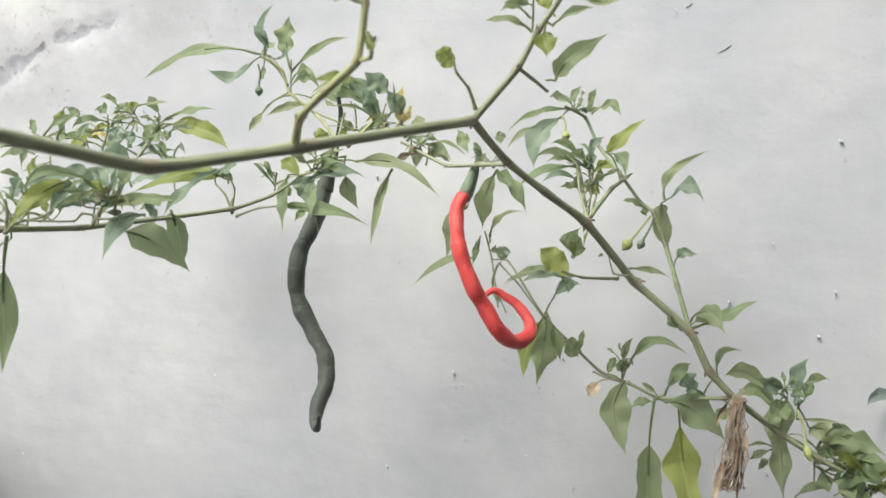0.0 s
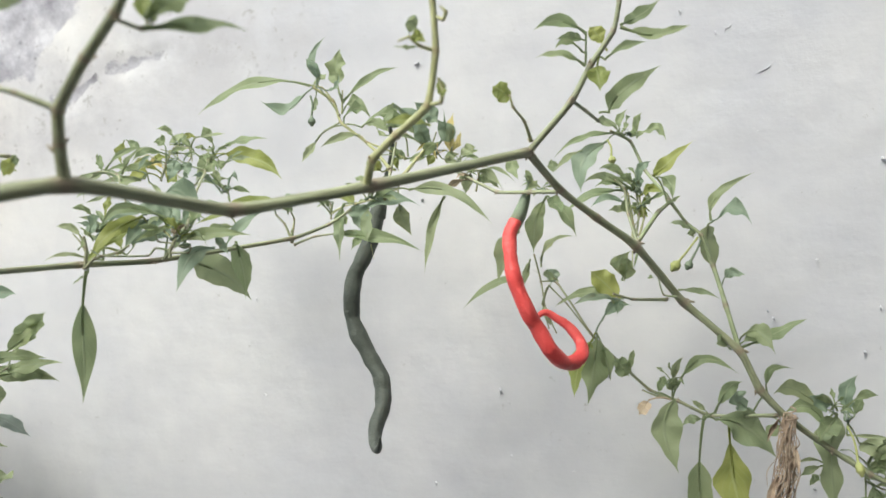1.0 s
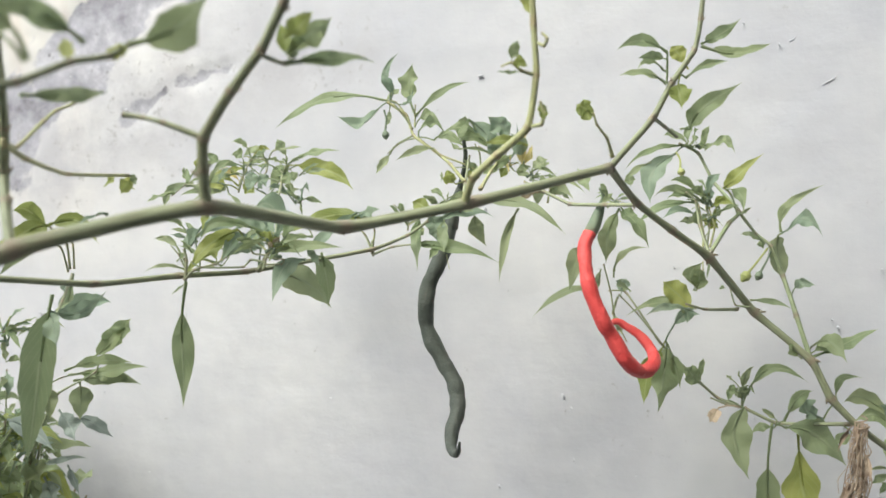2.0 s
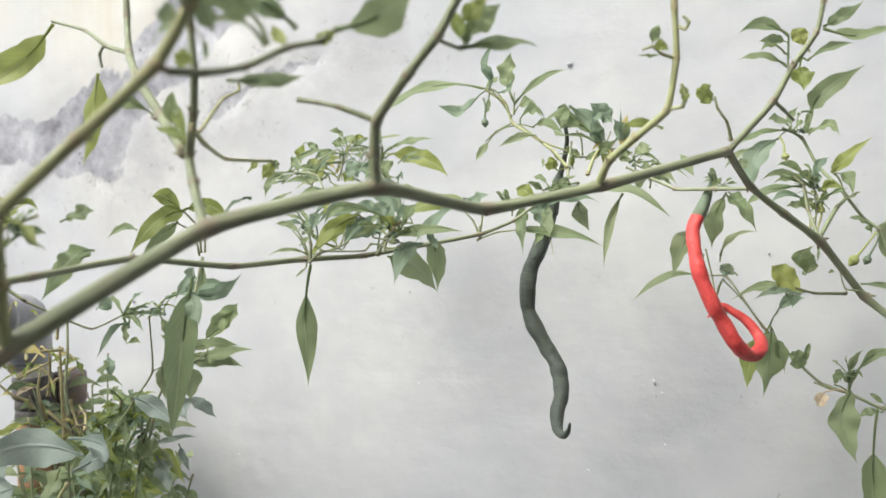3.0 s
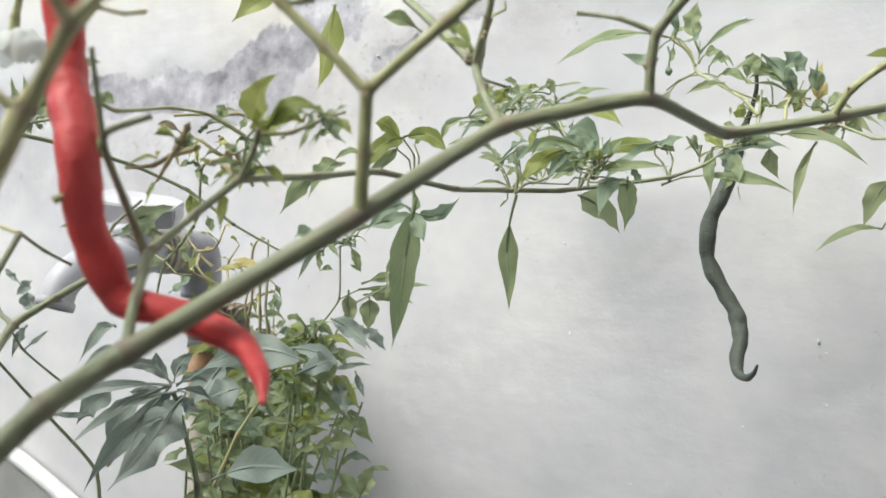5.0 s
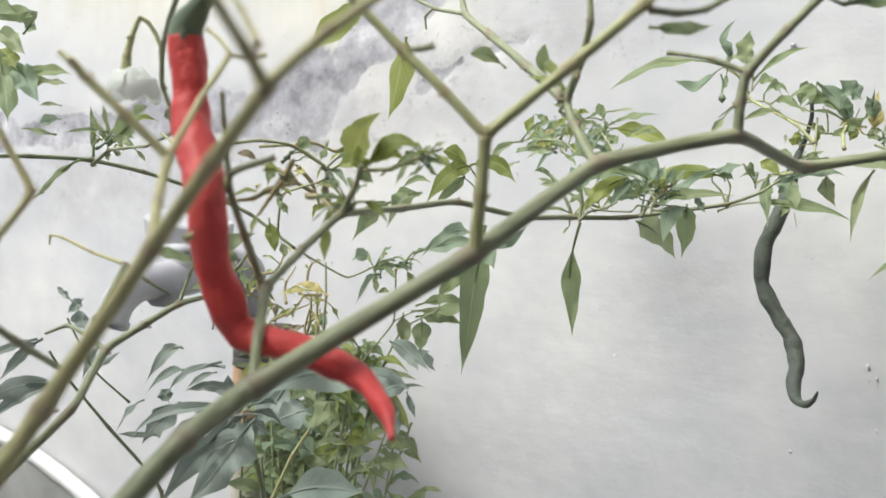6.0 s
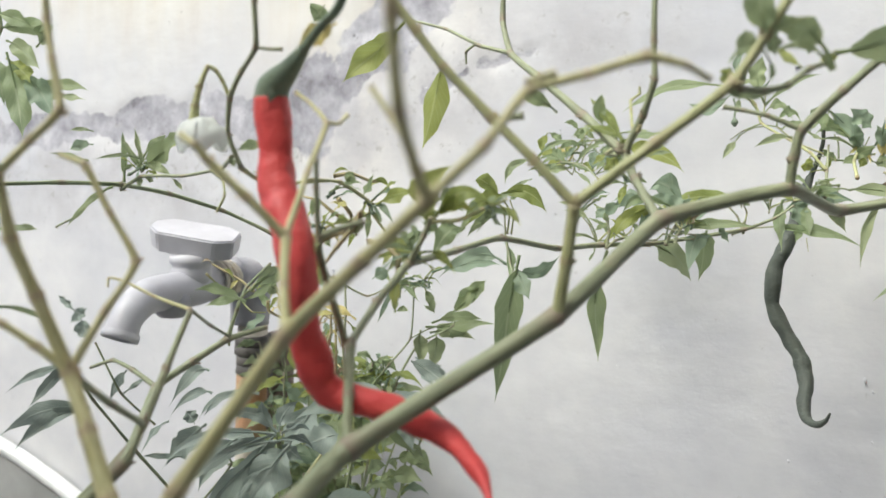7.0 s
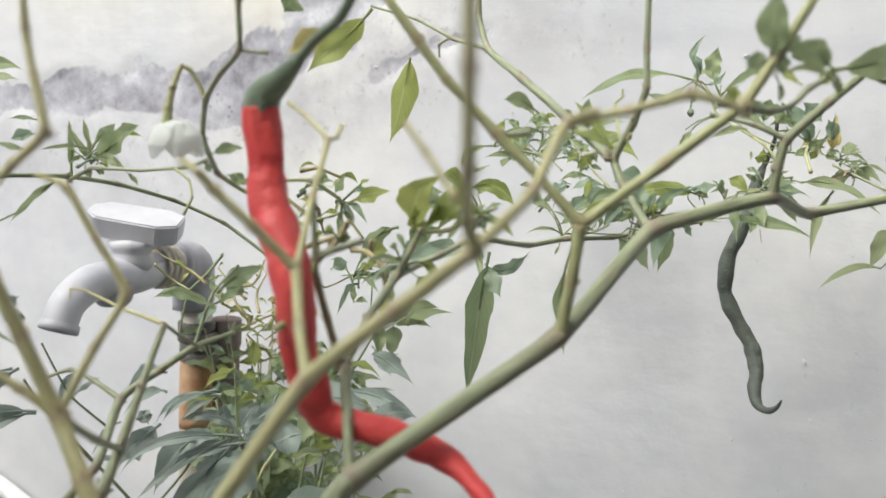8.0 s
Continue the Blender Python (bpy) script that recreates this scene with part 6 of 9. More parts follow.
leaf(grey_plant, (-0.6820, 0.5000, 0.9191), (-0.6999, 0.5000, 0.9046), 0.0104, bow=0.0011, turn=-30, material=LEAF_GREY)
leaf(grey_plant, (-0.6879, 0.5000, 0.9108), (-0.6784, 0.5000, 0.8905), 0.0157, turn=-25, material=LEAF_GREY)
leaf(grey_plant, (-0.6941, 0.5000, 0.9155), (-0.7125, 0.5000, 0.9301), 0.0064, material=LEAF_GREY)
leaf(grey_plant, (-0.3250, 0.3000, 0.9030), (-0.2880, 0.2700, 0.9187), 0.0109, bow=0.0030, turn=7, material=LEAF_GREY)
leaf(grey_plant, (-0.3471, 0.3300, 0.9108), (-0.2874, 0.2700, 0.9185), 0.0094, bow=0.0025, turn=1, material=LEAF_GREY)
# dry fibre tied round the drooping branch
dry_tie([(0.1606, 0.4360, 0.9129), (0.1580, 0.4340, 0.8962), (0.1568, 0.4340, 0.8797), (0.1552, 0.4350, 0.8627)])
# small upper shoot behind the main stem
leaf(chili_plant, (-0.2141, 0.5300, 1.0852), (-0.2203, 0.5253, 1.1004), 0.0070, bend=(-0.0012, 0.0000, 0.0016), material=LEAF, stalk=(-0.2150, 0.5300, 1.0791))
leaf(chili_plant, (-0.2105, 0.5300, 1.0835), (-0.1717, 0.5235, 1.0905), 0.0056, bend=(-0.0031, 0.0000, 0.0039), material=LEAF, stalk=(-0.2150, 0.5300, 1.0791))
leaf(chili_plant, (-0.2079, 0.5300, 1.0800), (-0.1610, 0.5188, 1.0618), 0.0138, bend=(-0.0002, 0.0000, 0.0071), material=LEAF_LIME, pet=0.05, stalk=(-0.2150, 0.5300, 1.0791))
leaf(chili_plant, (-0.2150, 0.5300, 1.0791), (-0.2299, 0.5333, 1.0601), 0.0109, bend=(-0.0004, 0.0000, 0.0027), material=LEAF, pet=0.05)
leaf(chili_plant, (-0.2177, 0.5300, 1.0800), (-0.2206, 0.5161, 1.0752), 0.0062, bend=(-0.0001, 0.0000, 0.0007), material=LEAF, stalk=(-0.2150, 0.5300, 1.0791))
leaf(chili_plant, (-0.2114, 0.5300, 1.0765), (-0.2078, 0.5261, 1.0678), 0.0063, bend=(0.0000, 0.0000, 0.0007), material=LEAF, stalk=(-0.2150, 0.5300, 1.0791))
leaf(chili_plant, (-0.2292, 0.5300, 1.0817), (-0.2525, 0.5340, 1.0847), 0.0081, bend=(0.0001, 0.0000, 0.0102), material=LEAF, stalk=(-0.2319, 0.5300, 1.0848))
leaf(chili_plant, (-0.2382, 0.5300, 1.0621), (-0.2265, 0.5176, 1.0725), 0.0080, bend=(0.0000, 0.0000, 0.0008), material=LEAF_BLUE, stalk=(-0.2293, 0.5300, 1.0572))
leaf(chili_plant, (-0.2525, 0.5300, 1.0650), (-0.2782, 0.5271, 1.0658), 0.0081, bend=(-0.0024, 0.0000, 0.0104), material=LEAF_LIME, stalk=(-0.2485, 0.5300, 1.0729))
leaf(chili_plant, (-0.2504, 0.5300, 1.0662), (-0.2645, 0.5283, 1.0677), 0.0070, bend=(-0.0014, 0.0000, 0.0089), material=LEAF_DRY, stalk=(-0.2485, 0.5300, 1.0729))
leaf(chili_plant, (-0.2453, 0.5300, 1.0772), (-0.2540, 0.5168, 1.0714), 0.0069, bend=(-0.0014, -0.0000, 0.0047), material=LEAF_LIME, stalk=(-0.2485, 0.5300, 1.0729))
leaf(chili_plant, (-0.2150, 0.5300, 1.0695), (-0.2075, 0.5236, 1.0568), 0.0052, bend=(0.0000, 0.0000, 0.0007), material=LEAF_DARK, stalk=(-0.2150, 0.5300, 1.0791))
leaf(chili_plant, (-0.2186, 0.5300, 1.0599), (-0.2035, 0.5301, 1.0623), 0.0023, bend=(0.0000, 0.0000, 0.0007), material=LEAF, stalk=(-0.2293, 0.5300, 1.0572))
leaf(chili_plant, (-0.2479, 0.5300, 1.0816), (-0.2306, 0.5250, 1.0845), 0.0028, bend=(-0.0013, 0.0000, 0.0009), material=LEAF, stalk=(-0.2485, 0.5300, 1.0729))
stem(chili_plant, [(-0.2293, 0.5300, 1.0572), (-0.2222, 0.5300, 1.0660), (-0.2153, 0.5300, 1.0782), (-0.2150, 0.5300, 1.0869)], [0.00060, 0.00053, 0.00046, 0.00039], STEM_DARK)
stem(chili_plant, [(-0.2472, 0.5300, 1.0606), (-0.2485, 0.5300, 1.0729), (-0.2467, 0.5300, 1.0816), (-0.2319, 0.5300, 1.0848), (-0.2307, 0.5300, 1.0747)], [0.00050, 0.00046, 0.00041, 0.00037, 0.00033], STEM_PALE)
stem(chili_plant, [(-0.2293, 0.5300, 1.0572), (-0.2436, 0.5300, 1.0659), (-0.2507, 0.5300, 1.0729)], [0.00050, 0.00041, 0.00033], STEM)
stem(chili_plant, [(-0.2480, 0.5300, 1.0659), (-0.2418, 0.5300, 1.0650), (-0.2400, 0.5300, 1.0610)], [0.00040, 0.00033, 0.00026], STEM_PALE)
# twigs left of it
leaf(chili_plant, (-0.2514, 0.4400, 1.0622), (-0.2553, 0.4405, 1.0732), 0.0035, bend=(-0.0014, 0.0000, 0.0004), material=LEAF)
leaf(chili_plant, (-0.2394, 0.4400, 1.0598), (-0.2165, 0.4291, 1.0766), 0.0035, bend=(-0.0042, 0.0000, 0.0015), material=LEAF_DARK)
stem(chili_plant, [(-0.2417, 0.4400, 1.0527), (-0.2454, 0.4400, 1.0557), (-0.2514, 0.4400, 1.0630)], [0.00050, 0.00041, 0.00033], STEM)
stem(chili_plant, [(-0.2417, 0.4400, 1.0527), (-0.2397, 0.4400, 1.0598)], [0.00040, 0.00026], STEM)
# growing point on the rear branch
leaf(chili_plant, (-0.1739, 0.3550, 1.0301), (-0.2057, 0.3458, 1.0258), 0.0057, bend=(-0.0046, 0.0000, 0.0089), material=LEAF)
leaf(chili_plant, (-0.1879, 0.3550, 1.0318), (-0.2095, 0.3432, 1.0108), 0.0094, bend=(-0.0030, 0.0000, 0.0043), material=LEAF_LIME, pet=0.05, stalk=(-0.1849, 0.3550, 1.0277))
leaf(chili_plant, (-0.1848, 0.3550, 1.0301), (-0.1963, 0.3511, 1.0132), 0.0069, bend=(0.0000, 0.0000, 0.0035), material=LEAF_BLUE, pet=0.05, stalk=(-0.1849, 0.3550, 1.0277))
leaf(chili_plant, (-0.1672, 0.3550, 1.0284), (-0.1834, 0.3595, 1.0381), 0.0108, bend=(0.0004, -0.0000, 0.0012), material=LEAF_BLUE, pet=0.08, stalk=(-0.1745, 0.3550, 1.0307))
leaf(chili_plant, (-0.1726, 0.3550, 1.0296), (-0.1915, 0.3528, 1.0370), 0.0062, bend=(0.0003, -0.0000, 0.0027), material=LEAF_BLUE, stalk=(-0.1745, 0.3550, 1.0307))
leaf(chili_plant, (-0.1648, 0.3550, 1.0237), (-0.1556, 0.3565, 1.0381), 0.0062, bend=(-0.0006, 0.0000, 0.0006), material=LEAF, pet=0.2, stalk=(-0.1703, 0.3550, 1.0206))
leaf(chili_plant, (-0.1679, 0.3550, 1.0194), (-0.1297, 0.3487, 1.0224), 0.0066, bend=(-0.0031, 0.0000, 0.0033), material=LEAF, pet=0.05, stalk=(-0.1703, 0.3550, 1.0206))
leaf(chili_plant, (-0.1508, 0.3550, 1.0214), (-0.1440, 0.3559, 1.0123), 0.0043, bend=(-0.0000, 0.0000, 0.0005), material=LEAF_BLUE, pet=0.05)
leaf(chili_plant, (-0.2137, 0.3550, 1.0197), (-0.2142, 0.3430, 1.0270), 0.0038, bend=(-0.0004, 0.0000, 0.0009), material=LEAF)
leaf(chili_plant, (-0.2155, 0.3550, 1.0233), (-0.2051, 0.3468, 1.0328), 0.0069, bend=(-0.0015, 0.0000, 0.0011), material=LEAF_BLUE)
leaf(chili_plant, (-0.2030, 0.3550, 1.0437), (-0.2075, 0.3545, 1.0317), 0.0050, bend=(-0.0007, 0.0000, 0.0006), material=LEAF_LIME)
leaf(chili_plant, (-0.2043, 0.3550, 1.0443), (-0.2230, 0.3555, 1.0412), 0.0038, bend=(-0.0006, 0.0000, 0.0036), material=LEAF)
leaf(chili_plant, (-0.1702, 0.3550, 1.0254), (-0.1615, 0.3494, 1.0393), 0.0040, bend=(-0.0006, 0.0000, -0.0023), material=LEAF_BLUE, pet=0.3, stalk=(-0.1703, 0.3550, 1.0206))
leaf(chili_plant, (-0.1709, 0.3550, 1.0254), (-0.1666, 0.3428, 1.0377), 0.0052, bend=(-0.0015, -0.0000, 0.0007), material=LEAF_BLUE, pet=0.2, stalk=(-0.1703, 0.3550, 1.0206))
leaf(chili_plant, (-0.1763, 0.3550, 1.0265), (-0.1863, 0.3463, 1.0273), 0.0035, bend=(-0.0013, 0.0000, -0.0006), material=LEAF, pet=0.2, stalk=(-0.1745, 0.3550, 1.0307))
leaf(chili_plant, (-0.2218, 0.3550, 1.0154), (-0.2120, 0.3452, 1.0213), 0.0031, bend=(0.0000, 0.0000, 0.0005), material=LEAF)
stem(chili_plant, [(-0.1740, 0.3550, 1.0110), (-0.1734, 0.3550, 1.0158), (-0.1703, 0.3550, 1.0206)], [0.00090, 0.00074, 0.00059], STEM)
stem(chili_plant, [(-0.1734, 0.3550, 1.0146), (-0.1813, 0.3550, 1.0158), (-0.1850, 0.3550, 1.0121), (-0.2048, 0.3450, 1.0125), (-0.2096, 0.3450, 1.0154)], [0.00060, 0.00055, 0.00049, 0.00044, 0.00039], STEM_DARK)
stem(chili_plant, [(-0.1715, 0.3550, 1.0194), (-0.1763, 0.3550, 1.0242), (-0.1849, 0.3550, 1.0277)], [0.00060, 0.00049, 0.00039], STEM_PALE)
stem(chili_plant, [(-0.1721, 0.3550, 1.0182), (-0.1800, 0.3550, 1.0194), (-0.1824, 0.3550, 1.0253), (-0.1873, 0.3550, 1.0265)], [0.00050, 0.00044, 0.00038, 0.00033], STEM)
stem(chili_plant, [(-0.1703, 0.3550, 1.0206), (-0.1727, 0.3550, 1.0266), (-0.1745, 0.3550, 1.0307)], [0.00050, 0.00041, 0.00033], STEM_PALE)
stem(chili_plant, [(-0.1734, 0.3550, 1.0134), (-0.1642, 0.3550, 1.0135), (-0.1630, 0.3550, 1.0159), (-0.1727, 0.3550, 1.0170)], [0.00060, 0.00053, 0.00046, 0.00039], STEM)
stem(chili_plant, [(-0.1691, 0.3550, 1.0206), (-0.1660, 0.3550, 1.0254), (-0.1675, 0.3650, 1.0392)], [0.00050, 0.00041, 0.00033], STEM_DARK)
stem(chili_plant, [(-0.1964, 0.3550, 1.0383), (-0.1969, 0.3550, 1.0431)], [0.00050, 0.00033], STEM_PALE)
stem(chili_plant, [(-0.1691, 0.3550, 1.0194), (-0.1678, 0.3550, 1.0236), (-0.1696, 0.3550, 1.0278)], [0.00070, 0.00058, 0.00046], STEM)
stem(chili_plant, [(-0.1709, 0.3550, 1.0218), (-0.1678, 0.3550, 1.0266), (-0.1690, 0.3550, 1.0302)], [0.00050, 0.00041, 0.00033], STEM_PALE)
# drooping leaves under the rear branch
leaf(chili_plant, (-0.1545, 0.3650, 1.0155), (-0.1668, 0.3450, 0.9948), 0.0105, bend=(-0.0024, 0.0000, 0.0060), material=LEAF_BLUE, pet=0.03)
leaf(chili_plant, (-0.1834, 0.4050, 1.0067), (-0.1576, 0.4350, 0.9830), 0.0169, bend=(0.0002, 0.0000, 0.0047), material=LEAF_DARK, pet=0.03, fold=0.1)
leaf(chili_plant, (-0.1533, 0.3950, 1.0179), (-0.1549, 0.4150, 0.9853), 0.0135, bend=(0.0012, 0.0000, 0.0040), material=LEAF, pet=0.05)
# leaves at the fork of the rear branch
leaf(chili_plant, (-0.1326, 0.4200, 1.0370), (-0.1878, 0.4237, 1.0296), 0.0101, bend=(0.0007, 0.0000, 0.0054), material=LEAF_LIME, pet=0.05, stalk=(-0.1311, 0.4200, 1.0391))
leaf(chili_plant, (-0.1375, 0.4200, 1.0418), (-0.1717, 0.4236, 1.0122), 0.0067, bend=(-0.0013, 0.0000, 0.0022), material=LEAF_BLUE, pet=0.05, stalk=(-0.1311, 0.4200, 1.0391))
leaf(chili_plant, (-0.1389, 0.4200, 1.0390), (-0.1211, 0.4071, 1.0440), 0.0063, bend=(0.0001, 0.0000, 0.0006), material=LEAF_BLUE, stalk=(-0.1378, 0.4200, 1.0334))
leaf(chili_plant, (-0.1354, 0.4200, 1.0404), (-0.1256, 0.4136, 1.0349), 0.0058, bend=(0.0000, 0.0000, 0.0005), material=LEAF, stalk=(-0.1311, 0.4200, 1.0391))
leaf(chili_plant, (-0.1305, 0.4200, 1.0335), (-0.1347, 0.4158, 1.0415), 0.0042, bend=(0.0007, 0.0000, 0.0014), material=LEAF, stalk=(-0.1311, 0.4200, 1.0391))
stem(chili_plant, [(-0.1284, 0.4200, 1.0182), (-0.1326, 0.4200, 1.0279), (-0.1378, 0.4200, 1.0334)], [0.00080, 0.00066, 0.00052], STEM)
stem(chili_plant, [(-0.1283, 0.4200, 1.0210), (-0.1269, 0.4200, 1.0307), (-0.1311, 0.4200, 1.0391)], [0.00060, 0.00049, 0.00039], STEM_PALE)
stem(chili_plant, [(-0.1284, 0.4200, 1.0168), (-0.1283, 0.4200, 1.0238), (-0.1276, 0.4200, 1.0252)], [0.00100, 0.00082, 0.00065], STEM_DARK)
# cluster below the main stem
leaf(chili_plant, (-0.1099, 0.4420, 1.0338), (-0.1196, 0.4285, 1.0456), 0.0023, bend=(-0.0007, 0.0000, 0.0038), material=LEAF)
leaf(chili_plant, (-0.1096, 0.4420, 1.0349), (-0.1147, 0.4365, 1.0479), 0.0038, bend=(-0.0008, 0.0000, 0.0024), material=LEAF)
leaf(chili_plant, (-0.0949, 0.4420, 1.0394), (-0.1080, 0.4461, 1.0487), 0.0091, bend=(-0.0009, 0.0000, 0.0033), material=LEAF_LIME, pet=0.05)
leaf(chili_plant, (-0.1018, 0.4420, 1.0399), (-0.1026, 0.4302, 1.0062), 0.0066, bend=(-0.0010, 0.0000, 0.0018), material=LEAF, pet=0.08, stalk=(-0.0952, 0.4420, 1.0397))
leaf(chili_plant, (-0.0959, 0.4420, 1.0400), (-0.0896, 0.4399, 1.0215), 0.0117, bend=(0.0007, 0.0000, 0.0017), material=LEAF_BLUE, pet=0.05)
leaf(chili_plant, (-0.0867, 0.4420, 1.0368), (-0.0859, 0.4304, 1.0163), 0.0072, bend=(-0.0003, 0.0000, 0.0013), material=LEAF_DARK, pet=0.05, stalk=(-0.0834, 0.4420, 1.0427))
leaf(chili_plant, (-0.0900, 0.4420, 1.0375), (-0.0550, 0.4396, 1.0389), 0.0090, bend=(-0.0005, 0.0000, 0.0047), material=LEAF_BLUE, pet=0.03, stalk=(-0.0952, 0.4420, 1.0397))
leaf(chili_plant, (-0.0680, 0.4420, 1.0399), (-0.0605, 0.4459, 1.0208), 0.0091, bend=(-0.0022, 0.0000, 0.0002), material=LEAF_DARK, pet=0.05, stalk=(-0.0688, 0.4420, 1.0486))
leaf(chili_plant, (-0.1048, 0.4420, 1.0218), (-0.0529, 0.4321, 1.0109), 0.0075, bend=(-0.0006, 0.0000, 0.0037), material=LEAF, pet=0.03)
leaf(chili_plant, (-0.0896, 0.4420, 1.0225), (-0.0952, 0.4282, 1.0123), 0.0052, bend=(-0.0001, 0.0000, 0.0005), material=LEAF, pet=0.05, stalk=(-0.1040, 0.4420, 1.0221))
leaf(chili_plant, (-0.0618, 0.4420, 1.0479), (-0.0110, 0.4297, 1.0260), 0.0089, bend=(0.0017, -0.0000, 0.0096), material=LEAF_DARK, pet=0.04, stalk=(-0.0688, 0.4420, 1.0486))
leaf(chili_plant, (-0.0403, 0.4420, 1.0437), (-0.0527, 0.4388, 0.9976), 0.0052, bend=(-0.0026, 0.0000, 0.0034), material=LEAF_DARK, pet=0.08)
leaf(chili_plant, (-0.0674, 0.4420, 1.0512), (-0.0914, 0.4283, 1.0467), 0.0032, bend=(-0.0013, 0.0000, 0.0012), material=LEAF_DARK, stalk=(-0.0688, 0.4420, 1.0486))
leaf(chili_plant, (-0.0834, 0.4420, 1.0412), (-0.0682, 0.4297, 1.0476), 0.0058, bend=(-0.0035, 0.0000, 0.0022), material=LEAF)
leaf(chili_plant, (-0.1055, 0.4420, 1.0367), (-0.0994, 0.4379, 1.0279), 0.0058, bend=(0.0004, 0.0000, -0.0015), material=LEAF, pet=0.05, stalk=(-0.1099, 0.4420, 1.0338))
leaf(chili_plant, (-0.1085, 0.4420, 1.0411), (-0.1200, 0.4464, 1.0383), 0.0024, bend=(0.0000, 0.0000, 0.0006), material=LEAF, stalk=(-0.1099, 0.4420, 1.0338))
leaf(chili_plant, (-0.0732, 0.4420, 1.0485), (-0.0867, 0.4364, 1.0495), 0.0029, bend=(0.0043, 0.0000, 0.0036), material=LEAF_DARK, stalk=(-0.0688, 0.4420, 1.0486))
stem(chili_plant, [(-0.0952, 0.4420, 1.0397), (-0.0834, 0.4420, 1.0427), (-0.0688, 0.4420, 1.0486)], [0.00070, 0.00058, 0.00046], STEM_PALE)
stem(chili_plant, [(-0.1330, 0.4420, 1.0153), (-0.1203, 0.4420, 1.0202), (-0.1040, 0.4420, 1.0221)], [0.00080, 0.00066, 0.00052], STEM)
stem(chili_plant, [(-0.1099, 0.4420, 1.0308), (-0.1099, 0.4420, 1.0396), (-0.1188, 0.4420, 1.0468)], [0.00060, 0.00049, 0.00039], STEM)
stem(chili_plant, [(-0.1099, 0.4420, 1.0338), (-0.1026, 0.4420, 1.0382), (-0.0952, 0.4420, 1.0400)], [0.00060, 0.00049, 0.00039], STEM_PALE)
stem(chili_plant, [(-0.0856, 0.4420, 1.0150), (-0.0839, 0.4420, 1.0062)], [0.00030, 0.00019], STEM_PALE)
# cluster behind the yellow stem
leaf(chili_plant, (-0.0525, 0.4620, 1.0766), (-0.0924, 0.4560, 1.0886), 0.0084, bend=(-0.0009, 0.0000, 0.0160), material=LEAF, pet=0.25, stalk=(-0.0479, 0.4620, 1.0728))
leaf(chili_plant, (-0.0531, 0.4620, 1.0758), (-0.0820, 0.4608, 1.0849), 0.0070, bend=(-0.0001, 0.0000, 0.0119), material=LEAF, pet=0.2, stalk=(-0.0479, 0.4620, 1.0728))
leaf(chili_plant, (-0.0502, 0.4620, 1.0755), (-0.0587, 0.4499, 1.0940), 0.0093, bend=(-0.0003, 0.0000, -0.0008), material=LEAF_BLUE, pet=0.15, stalk=(-0.0479, 0.4620, 1.0728))
leaf(chili_plant, (-0.0457, 0.4620, 1.0909), (-0.0602, 0.4596, 1.1045), 0.0118, bend=(0.0013, 0.0000, 0.0005), material=LEAF_BLUE, pet=0.03)
leaf(chili_plant, (-0.0373, 0.4620, 1.0786), (-0.0456, 0.4515, 1.0921), 0.0105, bend=(0.0016, 0.0000, 0.0002), material=LEAF_BLUE, pet=0.03, stalk=(-0.0373, 0.4620, 1.0714))
leaf(chili_plant, (-0.0380, 0.4620, 1.0726), (-0.0355, 0.4602, 1.0969), 0.0069, bend=(-0.0013, 0.0000, 0.0000), material=LEAF_DRY, pet=0.02)
leaf(chili_plant, (-0.0370, 0.4620, 1.0726), (-0.0314, 0.4672, 1.0860), 0.0043, bend=(0.0009, 0.0000, -0.0008), material=LEAF_DRY, pet=0.02)
leaf(chili_plant, (-0.0570, 0.4620, 1.0675), (-0.0442, 0.4491, 1.0774), 0.0063, bend=(-0.0033, 0.0000, 0.0010), material=LEAF, stalk=(-0.0661, 0.4620, 1.0683))
leaf(chili_plant, (-0.0319, 0.4620, 1.0696), (-0.0217, 0.4591, 1.0756), 0.0078, bend=(0.0000, 0.0000, 0.0006), material=LEAF_DARK, pet=0.05, stalk=(-0.0312, 0.4620, 1.0654))
leaf(chili_plant, (-0.0327, 0.4620, 1.0706), (-0.0416, 0.4601, 1.0689), 0.0054, bend=(-0.0000, 0.0000, 0.0006), material=LEAF_DARK, stalk=(-0.0373, 0.4620, 1.0714))
leaf(chili_plant, (-0.0811, 0.4620, 1.0603), (-0.0856, 0.4510, 1.0696), 0.0078, bend=(-0.0008, 0.0000, -0.0004), material=LEAF_LIME, pet=0.1, stalk=(-0.0722, 0.4620, 1.0614))
leaf(chili_plant, (-0.0707, 0.4620, 1.0610), (-0.0717, 0.4534, 1.0695), 0.0039, bend=(-0.0000, 0.0000, 0.0006), material=LEAF_LIME)
leaf(chili_plant, (-0.0311, 0.4620, 1.0601), (-0.0290, 0.4679, 1.0459), 0.0088, bend=(0.0018, 0.0000, 0.0006), material=LEAF_DARK, pet=0.05, stalk=(-0.0312, 0.4620, 1.0654))
leaf(chili_plant, (-0.0227, 0.4620, 1.0526), (-0.0067, 0.4680, 1.0491), 0.0079, bend=(0.0001, 0.0000, 0.0055), material=LEAF, pet=0.05, stalk=(-0.0205, 0.4620, 1.0534))
leaf(chili_plant, (-0.0025, 0.4620, 1.0688), (0.0041, 0.4504, 1.0543), 0.0077, bend=(0.0000, -0.0000, 0.0005), material=LEAF, pet=0.05)
